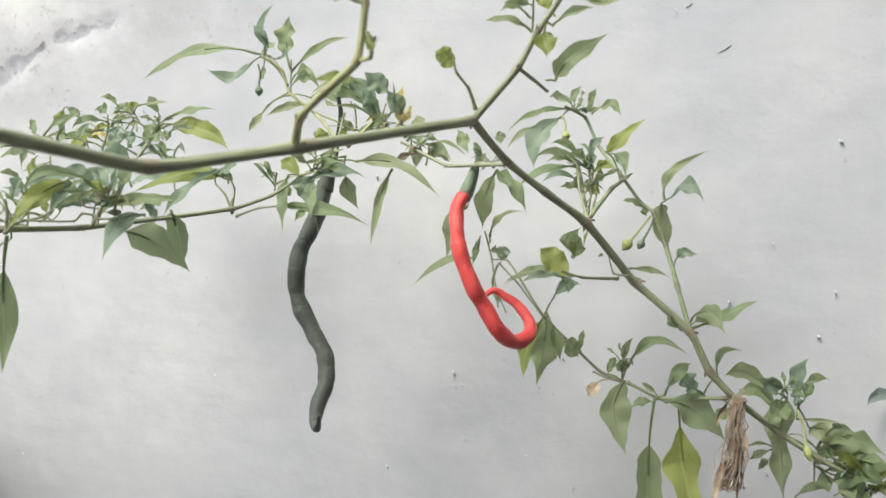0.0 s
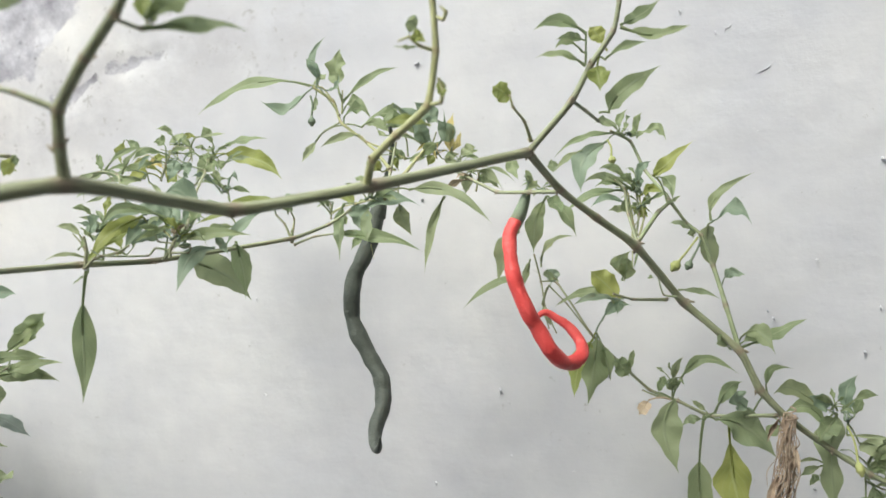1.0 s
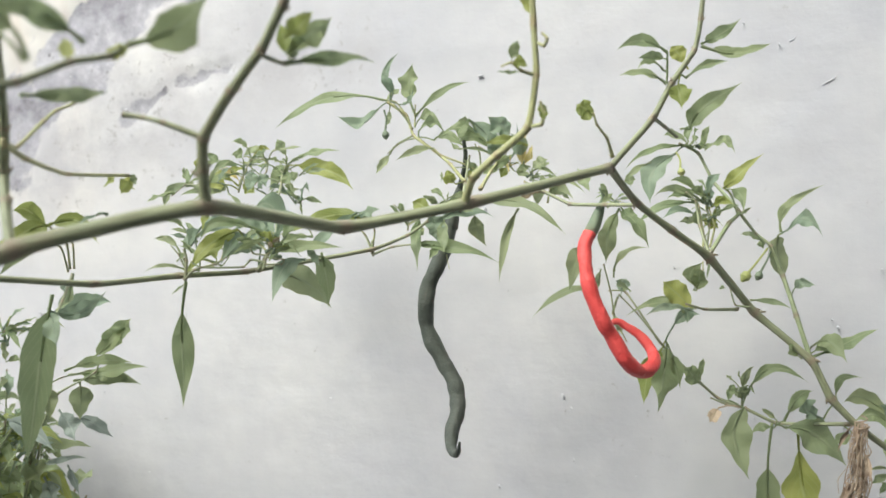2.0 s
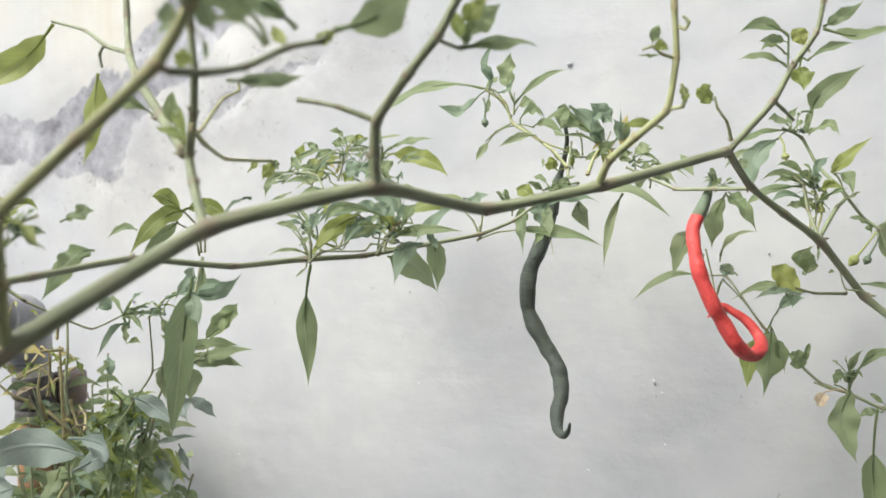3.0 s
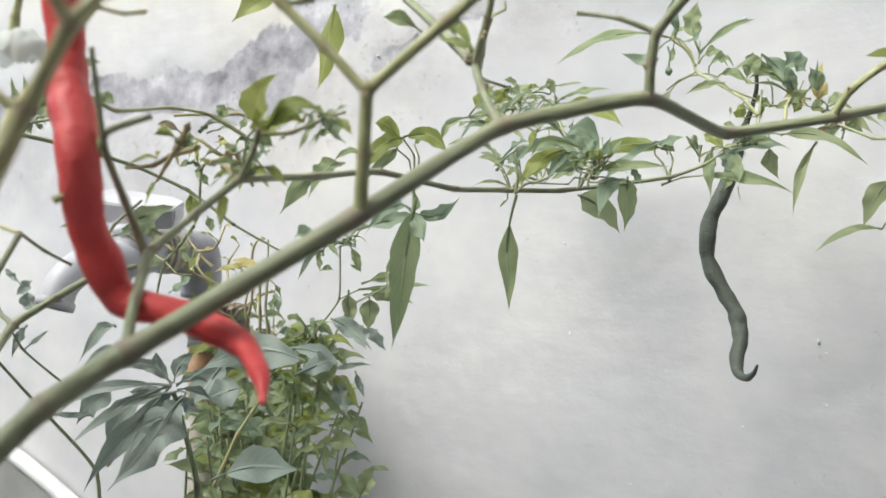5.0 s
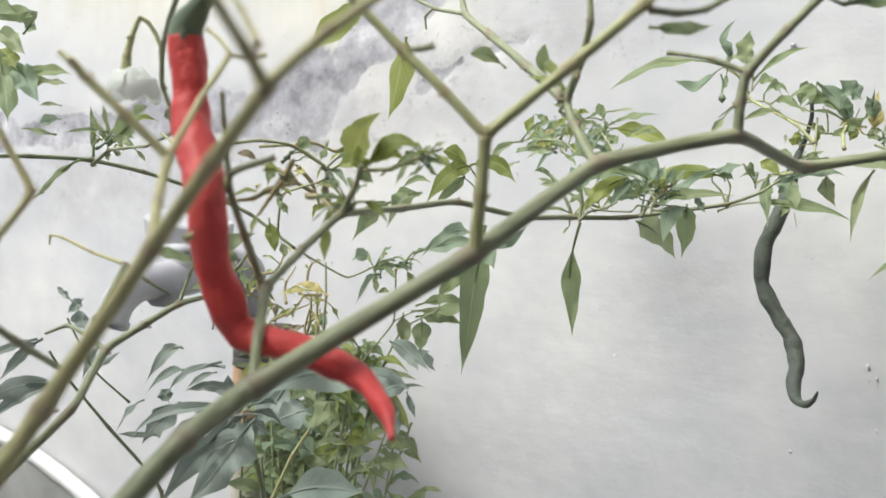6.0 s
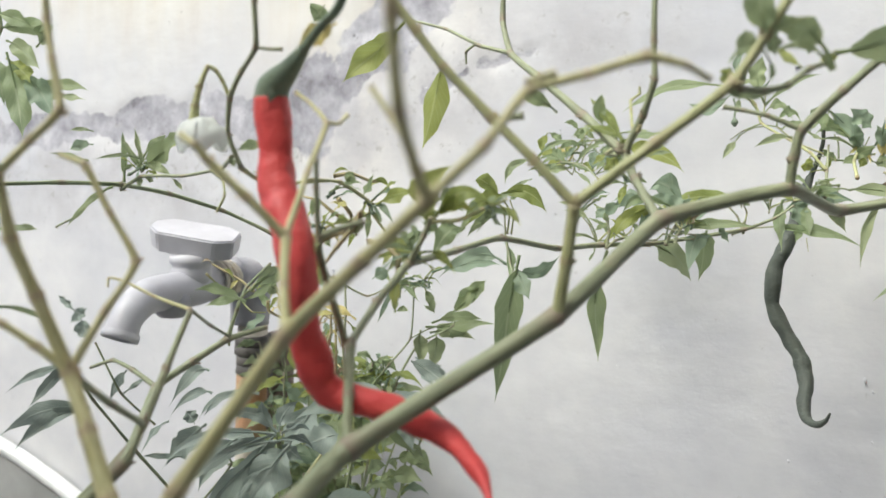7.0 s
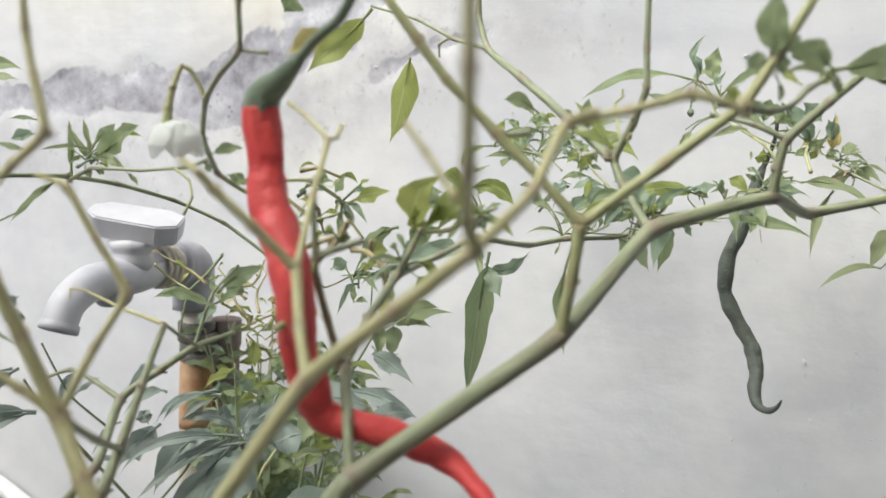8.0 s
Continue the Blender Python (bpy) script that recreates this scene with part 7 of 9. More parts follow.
leaf(chili_plant, (-0.0197, 0.4620, 1.0591), (0.0030, 0.4621, 1.0528), 0.0026, bend=(-0.0000, 0.0000, 0.0050), material=LEAF_DARK, stalk=(-0.0205, 0.4620, 1.0534))
leaf(chili_plant, (-0.1052, 0.4620, 1.0950), (-0.0883, 0.4670, 1.0944), 0.0070, bend=(0.0002, 0.0000, 0.0083), material=LEAF, pet=0.05, stalk=(-0.1052, 0.4620, 1.0908))
leaf(chili_plant, (-0.0548, 0.4620, 1.0766), (-0.0812, 0.4527, 1.0819), 0.0021, bend=(0.0025, 0.0000, 0.0034), material=LEAF_DARK, stalk=(-0.0479, 0.4620, 1.0728))
leaf(chili_plant, (-0.0616, 0.4620, 1.0683), (-0.0765, 0.4602, 1.0770), 0.0061, bend=(-0.0000, 0.0000, -0.0015), material=LEAF, pet=0.3, stalk=(-0.0661, 0.4620, 1.0683))
leaf(chili_plant, (-0.0464, 0.4620, 1.0759), (-0.0414, 0.4489, 1.0983), 0.0024, bend=(0.0024, 0.0000, -0.0031), material=LEAF_BLUE, stalk=(-0.0479, 0.4620, 1.0728))
leaf(chili_plant, (-0.0524, 0.4620, 1.0698), (-0.0636, 0.4553, 1.0660), 0.0060, bend=(-0.0000, 0.0000, 0.0006), material=LEAF, stalk=(-0.0479, 0.4620, 1.0728))
leaf(chili_plant, (-0.0433, 0.4620, 1.0683), (-0.0311, 0.4615, 1.0638), 0.0045, bend=(0.0000, 0.0000, 0.0006), material=LEAF_DARK, stalk=(-0.0479, 0.4620, 1.0728))
leaf(chili_plant, (-0.0479, 0.4620, 1.0713), (-0.0521, 0.4598, 1.0636), 0.0051, bend=(-0.0000, 0.0000, 0.0006), material=LEAF_LIME)
leaf(chili_plant, (-0.0906, 0.4620, 1.0621), (-0.0906, 0.4635, 1.0691), 0.0021, bend=(-0.0000, 0.0000, 0.0006), material=LEAF_DARK)
stem(chili_plant, [(-0.0661, 0.4620, 1.0683), (-0.0738, 0.4620, 1.0727), (-0.0906, 0.4620, 1.0795), (-0.1052, 0.4620, 1.0908)], [0.00070, 0.00062, 0.00054, 0.00046], STEM_PALE)
stem(chili_plant, [(-0.0464, 0.4620, 1.0683), (-0.0494, 0.4620, 1.0759), (-0.0465, 0.4620, 1.0849)], [0.00060, 0.00049, 0.00039], STEM)
stem(chili_plant, [(-0.0479, 0.4620, 1.0713), (-0.0548, 0.4620, 1.0773), (-0.0662, 0.4620, 1.0848)], [0.00060, 0.00049, 0.00039], STEM)
stem(chili_plant, [(-0.0646, 0.4620, 1.0698), (-0.0654, 0.4620, 1.0803), (-0.0685, 0.4620, 1.0863)], [0.00060, 0.00049, 0.00039], STEM_DARK)
stem(chili_plant, [(-0.0219, 0.4620, 1.0474), (-0.0202, 0.4620, 1.0579), (-0.0228, 0.4620, 1.0632)], [0.00060, 0.00049, 0.00039], STEM_PALE)
stem(chili_plant, [(-0.0722, 0.4620, 1.0614), (-0.0829, 0.4620, 1.0704), (-0.0738, 0.4620, 1.0712)], [0.00050, 0.00041, 0.00033], STEM_DARK)
# upper shoot on the right-hand branch
leaf(chili_plant, (0.0707, 0.4780, 1.0839), (0.0269, 0.4657, 1.0682), 0.0046, bend=(-0.0017, 0.0000, 0.0088), material=LEAF, stalk=(0.0723, 0.4780, 1.0824))
leaf(chili_plant, (0.0695, 0.4780, 1.0852), (0.0527, 0.4709, 1.0902), 0.0080, bend=(-0.0001, 0.0000, 0.0049), material=LEAF_DARK, pet=0.05, stalk=(0.0669, 0.4780, 1.0839))
leaf(chili_plant, (0.0699, 0.4780, 1.0867), (0.0751, 0.4813, 1.1005), 0.0047, bend=(-0.0029, 0.0000, -0.0002), material=LEAF, stalk=(0.0669, 0.4780, 1.0839))
leaf(chili_plant, (0.0800, 0.4780, 1.0821), (0.0832, 0.4757, 1.0977), 0.0049, bend=(-0.0016, -0.0000, 0.0008), material=LEAF)
leaf(chili_plant, (0.0831, 0.4780, 1.0832), (0.0979, 0.4730, 1.0778), 0.0071, bend=(0.0016, 0.0000, 0.0074), material=LEAF, stalk=(0.0800, 0.4780, 1.0809))
leaf(chili_plant, (0.0613, 0.4780, 1.0790), (0.0446, 0.4720, 1.0473), 0.0148, bend=(-0.0065, 0.0000, 0.0027), material=LEAF_BLUE, pet=0.03, fold=0.05, stalk=(0.0669, 0.4780, 1.0839))
leaf(chili_plant, (0.0459, 0.4780, 1.0738), (0.0285, 0.4837, 1.0608), 0.0042, bend=(-0.0016, -0.0000, 0.0014), material=LEAF_DARK)
leaf(chili_plant, (0.0738, 0.4780, 1.0847), (0.0815, 0.4755, 1.0818), 0.0049, bend=(0.0000, 0.0000, 0.0006), material=LEAF, stalk=(0.0723, 0.4780, 1.0824))
leaf(chili_plant, (0.0707, 0.4780, 1.0847), (0.0734, 0.4644, 1.0880), 0.0055, bend=(0.0000, 0.0000, 0.0006), material=LEAF, stalk=(0.0723, 0.4780, 1.0824))
# middle shoot on the right-hand branch
leaf(chili_plant, (0.0850, 0.4500, 1.0550), (0.1105, 0.4520, 1.0772), 0.0076, bend=(-0.0043, -0.0000, -0.0026), material=LEAF_LIME, pet=0.05, stalk=(0.0894, 0.4500, 1.0510))
leaf(chili_plant, (0.0864, 0.4500, 1.0539), (0.0948, 0.4426, 1.0394), 0.0067, bend=(0.0032, 0.0000, 0.0055), material=LEAF, stalk=(0.0894, 0.4500, 1.0510))
leaf(chili_plant, (0.0735, 0.4500, 1.0477), (0.0514, 0.4447, 1.0596), 0.0047, bend=(-0.0011, 0.0000, 0.0060), material=LEAF)
leaf(chili_plant, (0.0728, 0.4500, 1.0462), (0.0411, 0.4403, 1.0504), 0.0046, bend=(-0.0015, 0.0000, 0.0070), material=LEAF_DARK)
leaf(chili_plant, (0.0691, 0.4500, 1.0462), (0.0315, 0.4449, 1.0323), 0.0069, bend=(-0.0026, 0.0000, 0.0077), material=LEAF, stalk=(0.0699, 0.4500, 1.0436))
leaf(chili_plant, (0.0691, 0.4500, 1.0477), (0.0485, 0.4425, 1.0484), 0.0039, bend=(-0.0003, 0.0000, 0.0032), material=LEAF, stalk=(0.0699, 0.4500, 1.0436))
leaf(chili_plant, (0.0707, 0.4500, 1.0374), (0.0461, 0.4378, 1.0360), 0.0054, bend=(-0.0015, 0.0000, 0.0047), material=LEAF_BLUE, stalk=(0.0699, 0.4500, 1.0436))
leaf(chili_plant, (0.0711, 0.4500, 1.0354), (0.0579, 0.4486, 1.0344), 0.0053, bend=(-0.0000, 0.0000, 0.0006), material=LEAF_DARK, pet=0.05, stalk=(0.0766, 0.4500, 1.0334))
leaf(chili_plant, (0.0742, 0.4500, 1.0509), (0.0625, 0.4381, 1.0539), 0.0072, bend=(-0.0001, 0.0000, 0.0006), material=LEAF, stalk=(0.0742, 0.4500, 1.0465))
leaf(chili_plant, (0.0752, 0.4500, 1.0487), (0.0847, 0.4517, 1.0641), 0.0054, bend=(-0.0022, 0.0000, 0.0033), material=LEAF_BLUE, stalk=(0.0742, 0.4500, 1.0465))
leaf(chili_plant, (0.0776, 0.4500, 1.0433), (0.0878, 0.4365, 1.0440), 0.0061, bend=(-0.0002, 0.0000, 0.0032), material=LEAF_LIME)
leaf(chili_plant, (0.0780, 0.4500, 1.0366), (0.0847, 0.4516, 1.0423), 0.0047, bend=(-0.0000, 0.0000, 0.0006), material=LEAF, stalk=(0.0766, 0.4500, 1.0334))
leaf(chili_plant, (0.0817, 0.4500, 1.0305), (0.0728, 0.4522, 1.0364), 0.0085, bend=(0.0000, 0.0000, 0.0006), material=LEAF_LIME, pet=0.05, stalk=(0.0766, 0.4500, 1.0334))
leaf(chili_plant, (0.0932, 0.4500, 1.0382), (0.1006, 0.4459, 1.0428), 0.0022, bend=(0.0000, 0.0000, 0.0006), material=LEAF_DARK, stalk=(0.0894, 0.4500, 1.0510))
leaf(chili_plant, (0.0750, 0.4500, 1.0465), (0.0778, 0.4502, 1.0553), 0.0064, bend=(-0.0000, 0.0000, 0.0006), material=LEAF_BLUE)
leaf(chili_plant, (0.0723, 0.4500, 1.0304), (0.0673, 0.4410, 1.0430), 0.0044, bend=(-0.0011, -0.0000, -0.0007), material=LEAF, stalk=(0.0766, 0.4500, 1.0334))
leaf(chili_plant, (0.0765, 0.4500, 1.0436), (0.0764, 0.4508, 1.0565), 0.0059, bend=(-0.0021, 0.0000, -0.0021), material=LEAF_BLUE)
stem(chili_plant, [(0.0725, 0.4500, 1.0151), (0.0731, 0.4500, 1.0261), (0.0699, 0.4500, 1.0450)], [0.00090, 0.00074, 0.00059], STEM_PALE)
stem(chili_plant, [(0.0747, 0.4500, 1.0173), (0.0766, 0.4500, 1.0319), (0.0742, 0.4500, 1.0494)], [0.00070, 0.00058, 0.00046], STEM)
stem(chili_plant, [(0.0768, 0.4500, 1.0188), (0.0796, 0.4500, 1.0305), (0.0765, 0.4500, 1.0422)], [0.00070, 0.00058, 0.00046], STEM_PALE)
stem(chili_plant, [(0.0761, 0.4500, 1.0188), (0.0738, 0.4500, 1.0246), (0.0767, 0.4500, 1.0290)], [0.00050, 0.00041, 0.00033], STEM_DARK)
stem(chili_plant, [(0.0726, 0.4500, 1.0099), (0.0728, 0.4500, 0.9997)], [0.00040, 0.00026], STEM_PALE)
# side shoot with the bud pair
leaf(chili_plant, (0.1207, 0.4550, 1.0277), (0.1448, 0.4495, 1.0580), 0.0054, bend=(-0.0079, 0.0000, 0.0012), material=LEAF)
leaf(chili_plant, (0.1243, 0.4550, 1.0285), (0.1420, 0.4456, 1.0248), 0.0098, bend=(0.0002, 0.0000, 0.0098), material=LEAF_BLUE, pet=0.03, stalk=(0.1207, 0.4550, 1.0266))
leaf(chili_plant, (0.1188, 0.4550, 1.0254), (0.1250, 0.4603, 0.9972), 0.0149, bend=(-0.0016, 0.0000, 0.0005), material=LEAF_DARK, pet=0.02, fold=0.05, stalk=(0.1207, 0.4550, 1.0266))
leaf(chili_plant, (0.1101, 0.4550, 1.0212), (0.0943, 0.4490, 1.0265), 0.0047, bend=(-0.0004, -0.0000, 0.0025), material=LEAF_DARK)
leaf(chili_plant, (0.1266, 0.4550, 0.9864), (0.1394, 0.4485, 0.9951), 0.0067, bend=(-0.0024, 0.0000, 0.0050), material=LEAF_BLUE, pet=0.3)
leaf(chili_plant, (0.1099, 0.4550, 1.0176), (0.1090, 0.4582, 1.0228), 0.0050, bend=(-0.0000, 0.0000, 0.0006), material=LEAF, stalk=(0.1098, 0.4550, 1.0206))
# leaves under the right-hand branch
leaf(chili_plant, (0.0644, 0.4320, 0.9956), (0.0681, 0.4254, 1.0111), 0.0101, bend=(-0.0056, 0.0000, -0.0003), material=LEAF, pet=0.05, stalk=(0.0633, 0.4320, 0.9931))
leaf(chili_plant, (0.0618, 0.4320, 0.9829), (0.0453, 0.4314, 0.9993), 0.0139, bend=(-0.0008, 0.0000, 0.0012), material=LEAF_LIME, pet=0.03, fold=0.1, stalk=(0.0649, 0.4320, 0.9832))
leaf(chili_plant, (0.0647, 0.4320, 0.9931), (0.0648, 0.4214, 1.0074), 0.0084, bend=(0.0005, 0.0000, 0.0015), material=LEAF, pet=0.05)
leaf(chili_plant, (0.0649, 0.4320, 0.9829), (0.0252, 0.4349, 0.9792), 0.0053, bend=(-0.0013, 0.0000, 0.0063), material=LEAF)
leaf(chili_plant, (0.0621, 0.4320, 0.9817), (0.0334, 0.4232, 0.9800), 0.0050, bend=(-0.0002, -0.0000, 0.0032), material=LEAF_BLUE, stalk=(0.0649, 0.4320, 0.9832))
leaf(chili_plant, (0.0957, 0.4320, 0.9875), (0.1162, 0.4190, 0.9836), 0.0033, bend=(-0.0006, -0.0000, 0.0027), material=LEAF_DARK)
leaf(chili_plant, (0.0816, 0.4320, 0.9947), (0.0789, 0.4375, 0.9941), 0.0028, bend=(0.0000, 0.0000, 0.0006), material=LEAF)
leaf(chili_plant, (0.0722, 0.4320, 1.0129), (0.0685, 0.4215, 1.0005), 0.0014, bend=(-0.0000, 0.0000, 0.0005), material=LEAF, stalk=(0.0701, 0.4320, 1.0129))
leaf(chili_plant, (0.0211, 0.3920, 1.0541), (0.0203, 0.3969, 1.0616), 0.0054, bend=(-0.0000, 0.0000, 0.0005), material=LEAF_DARK, pet=0.05)
stem(chili_plant, [(0.0957, 0.4320, 0.9835), (0.0873, 0.4320, 0.9849), (0.0844, 0.4320, 0.9947)], [0.00060, 0.00049, 0.00039], STEM_DARK)
# leaves round the looped chili
leaf(chili_plant, (0.0194, 0.4350, 1.0412), (0.0127, 0.4407, 1.0092), 0.0103, bend=(-0.0021, 0.0000, 0.0001), material=LEAF, pet=0.03, stalk=(0.0198, 0.4350, 1.0430))
leaf(chili_plant, (0.0208, 0.4350, 1.0406), (0.0375, 0.4331, 1.0186), 0.0081, bend=(0.0021, 0.0000, 0.0050), material=LEAF, pet=0.03, stalk=(0.0198, 0.4350, 1.0430))
leaf(chili_plant, (0.0170, 0.4350, 1.0050), (0.0358, 0.4212, 1.0204), 0.0038, bend=(-0.0051, 0.0000, 0.0033), material=LEAF_DARK, pet=0.1, stalk=(0.0167, 0.4350, 1.0010))
leaf(chili_plant, (0.0256, 0.4350, 0.9940), (0.0168, 0.4222, 0.9981), 0.0068, bend=(-0.0001, 0.0000, 0.0006), material=LEAF, pet=0.03, stalk=(0.0268, 0.4350, 0.9925))
leaf(chili_plant, (0.0037, 0.4350, 1.0223), (-0.0089, 0.4550, 0.9924), 0.0123, bend=(-0.0017, 0.0000, 0.0019), material=LEAF_DARK, pet=0.12, stalk=(0.0072, 0.4350, 1.0294))
# lower right-hand foliage
leaf(chili_plant, (0.0712, 0.4550, 0.9330), (0.0617, 0.4488, 0.9454), 0.0103, bend=(-0.0000, 0.0000, 0.0007), material=LEAF, pet=0.03)
leaf(chili_plant, (0.0724, 0.4550, 0.9356), (0.0736, 0.4532, 0.9502), 0.0037, bend=(-0.0000, 0.0000, 0.0007), material=LEAF)
leaf(chili_plant, (0.0890, 0.4550, 0.9228), (0.0943, 0.4603, 0.9328), 0.0054, bend=(-0.0000, 0.0000, 0.0006), material=LEAF, pet=0.05, stalk=(0.0973, 0.4550, 0.9184))
leaf(chili_plant, (0.0976, 0.4550, 0.9234), (0.0972, 0.4481, 0.9338), 0.0073, bend=(-0.0000, 0.0000, 0.0007), material=LEAF_DARK, pet=0.03, stalk=(0.0973, 0.4550, 0.9184))
leaf(chili_plant, (0.0976, 0.4550, 0.9301), (0.1020, 0.4438, 0.9470), 0.0049, bend=(-0.0022, 0.0000, 0.0008), material=LEAF_DARK, stalk=(0.0973, 0.4550, 0.9184))
leaf(chili_plant, (0.1005, 0.4550, 0.9268), (0.1365, 0.4522, 0.9351), 0.0066, bend=(-0.0027, 0.0000, 0.0125), material=LEAF, stalk=(0.0973, 0.4550, 0.9184))
leaf(chili_plant, (0.0990, 0.4550, 0.9189), (0.0987, 0.4437, 0.8770), 0.0184, bend=(-0.0063, 0.0000, 0.0025), material=LEAF_DARK, pet=0.02, fold=0.05)
leaf(chili_plant, (0.0836, 0.4550, 0.9182), (0.0747, 0.4427, 0.9119), 0.0076, bend=(-0.0001, 0.0000, 0.0006), material=LEAF_BROWN, pet=0.1, stalk=(0.0973, 0.4550, 0.9184))
leaf(chili_plant, (0.1184, 0.4550, 0.9109), (0.1081, 0.4521, 0.9187), 0.0036, bend=(-0.0000, 0.0000, 0.0007), material=LEAF_DARK, stalk=(0.1181, 0.4550, 0.9079))
leaf(chili_plant, (0.1168, 0.4550, 0.9058), (0.1030, 0.4549, 0.9018), 0.0053, bend=(-0.0009, 0.0000, 0.0036), material=LEAF_DARK, stalk=(0.1181, 0.4550, 0.9079))
leaf(chili_plant, (0.1230, 0.4550, 0.9105), (0.1358, 0.4423, 0.9334), 0.0075, bend=(-0.0025, 0.0000, 0.0032), material=LEAF, pet=0.2, stalk=(0.1181, 0.4550, 0.9079))
leaf(chili_plant, (0.1423, 0.4550, 0.9137), (0.1293, 0.4500, 0.9238), 0.0122, bend=(-0.0000, 0.0000, 0.0007), material=LEAF_BLUE, pet=0.03, stalk=(0.1459, 0.4550, 0.9117))
leaf(chili_plant, (0.1231, 0.4550, 0.9063), (0.1600, 0.4551, 0.8832), 0.0186, bend=(0.0014, -0.0000, 0.0060), material=LEAF_DARK, pet=0.05, stalk=(0.1181, 0.4550, 0.9079))
leaf(chili_plant, (0.1631, 0.4550, 0.9037), (0.1525, 0.4563, 0.8961), 0.0073, bend=(-0.0000, 0.0000, 0.0007), material=LEAF, stalk=(0.1558, 0.4550, 0.9086))
leaf(chili_plant, (0.1539, 0.4550, 0.9232), (0.1680, 0.4487, 0.9385), 0.0049, bend=(-0.0064, 0.0000, 0.0066), material=LEAF, stalk=(0.1459, 0.4550, 0.9117))
leaf(chili_plant, (0.1863, 0.4550, 0.9133), (0.1580, 0.4587, 0.9215), 0.0103, bend=(-0.0014, 0.0000, 0.0077), material=LEAF_DARK, pet=0.03, stalk=(0.1932, 0.4550, 0.9109))
leaf(chili_plant, (0.1923, 0.4550, 0.9155), (0.1742, 0.4444, 0.9235), 0.0088, bend=(-0.0001, 0.0000, 0.0007), material=LEAF_BLUE, pet=0.03, stalk=(0.1932, 0.4550, 0.9109))
leaf(chili_plant, (0.2021, 0.4550, 0.9119), (0.2077, 0.4553, 0.9346), 0.0096, bend=(-0.0046, 0.0000, 0.0002), material=LEAF_BLUE, pet=0.05, stalk=(0.2015, 0.4550, 0.9044))
leaf(chili_plant, (0.2050, 0.4550, 0.9086), (0.2110, 0.4564, 0.9200), 0.0061, bend=(-0.0000, 0.0000, 0.0007), material=LEAF, stalk=(0.2015, 0.4550, 0.9044))
leaf(chili_plant, (0.1889, 0.4550, 0.9038), (0.1643, 0.4586, 0.9092), 0.0103, bend=(0.0009, 0.0000, 0.0084), material=LEAF, pet=0.03, stalk=(0.1932, 0.4550, 0.9109))
leaf(chili_plant, (0.1952, 0.4550, 0.9106), (0.1931, 0.4509, 0.8505), 0.0165, bend=(-0.0018, 0.0000, 0.0009), material=LEAF_DARK, pet=0.02, fold=0.05, stalk=(0.1932, 0.4550, 0.9109))
leaf(chili_plant, (0.1949, 0.4550, 0.9084), (0.1794, 0.4430, 0.8963), 0.0121, bend=(-0.0001, -0.0000, 0.0006), material=LEAF_DARK, pet=0.03, stalk=(0.1932, 0.4550, 0.9109))
leaf(chili_plant, (0.2009, 0.4550, 0.8974), (0.2219, 0.4420, 0.8989), 0.0024, bend=(0.0002, 0.0000, 0.0006), material=LEAF_DARK, stalk=(0.2015, 0.4550, 0.9044))
leaf(chili_plant, (0.2083, 0.4550, 0.8925), (0.2230, 0.4516, 0.8775), 0.0151, bend=(0.0025, 0.0000, 0.0052), material=LEAF_DARK, pet=0.03, stalk=(0.2015, 0.4550, 0.9044))
leaf(chili_plant, (0.2120, 0.4550, 0.8743), (0.2493, 0.4445, 0.8778), 0.0137, bend=(0.0028, -0.0000, 0.0097), material=LEAF_DARK, pet=0.03, stalk=(0.2121, 0.4550, 0.8696))
leaf(chili_plant, (0.2187, 0.4550, 0.8664), (0.2583, 0.4536, 0.8677), 0.0138, bend=(0.0023, 0.0000, 0.0067), material=LEAF, pet=0.03, stalk=(0.2121, 0.4550, 0.8696))
leaf(chili_plant, (0.2221, 0.4550, 0.8598), (0.2497, 0.4427, 0.8613), 0.0156, bend=(-0.0008, 0.0000, 0.0082), material=LEAF, pet=0.03, stalk=(0.2121, 0.4550, 0.8696))
leaf(chili_plant, (0.2124, 0.4550, 0.8575), (0.2252, 0.4566, 0.8613), 0.0099, bend=(-0.0000, 0.0000, 0.0007), material=LEAF_DARK, stalk=(0.2121, 0.4550, 0.8696))
leaf(chili_plant, (0.2012, 0.4550, 0.8501), (0.2187, 0.4454, 0.8588), 0.0052, bend=(-0.0012, 0.0000, 0.0041), material=LEAF_DARK)
leaf(chili_plant, (0.2834, 0.5050, 0.9030), (0.2596, 0.4913, 0.8973), 0.0075, bend=(-0.0013, 0.0000, 0.0033), material=LEAF_GREY, pet=0.03)
leaf(chili_plant, (0.1867, 0.4550, 0.8787), (0.1693, 0.4445, 0.8753), 0.0043, bend=(-0.0001, 0.0000, 0.0006), material=LEAF_DARK, stalk=(0.1891, 0.4550, 0.8791))
leaf(chili_plant, (0.1866, 0.4550, 0.8808), (0.1679, 0.4501, 0.8810), 0.0020, bend=(0.0011, -0.0000, 0.0021), material=LEAF_DARK, stalk=(0.1891, 0.4550, 0.8791))
leaf(chili_plant, (0.1860, 0.4550, 0.8732), (0.1778, 0.4522, 0.8672), 0.0043, bend=(-0.0000, 0.0000, 0.0007), material=LEAF, stalk=(0.1891, 0.4550, 0.8791))
leaf(chili_plant, (0.2240, 0.4550, 0.8514), (0.2436, 0.4488, 0.8475), 0.0148, bend=(0.0015, 0.0000, 0.0075), material=LEAF_DARK)
leaf(chili_plant, (0.2285, 0.4550, 0.8633), (0.2318, 0.4445, 0.8538), 0.0114, bend=(0.0000, -0.0000, 0.0006), material=LEAF_DARK)
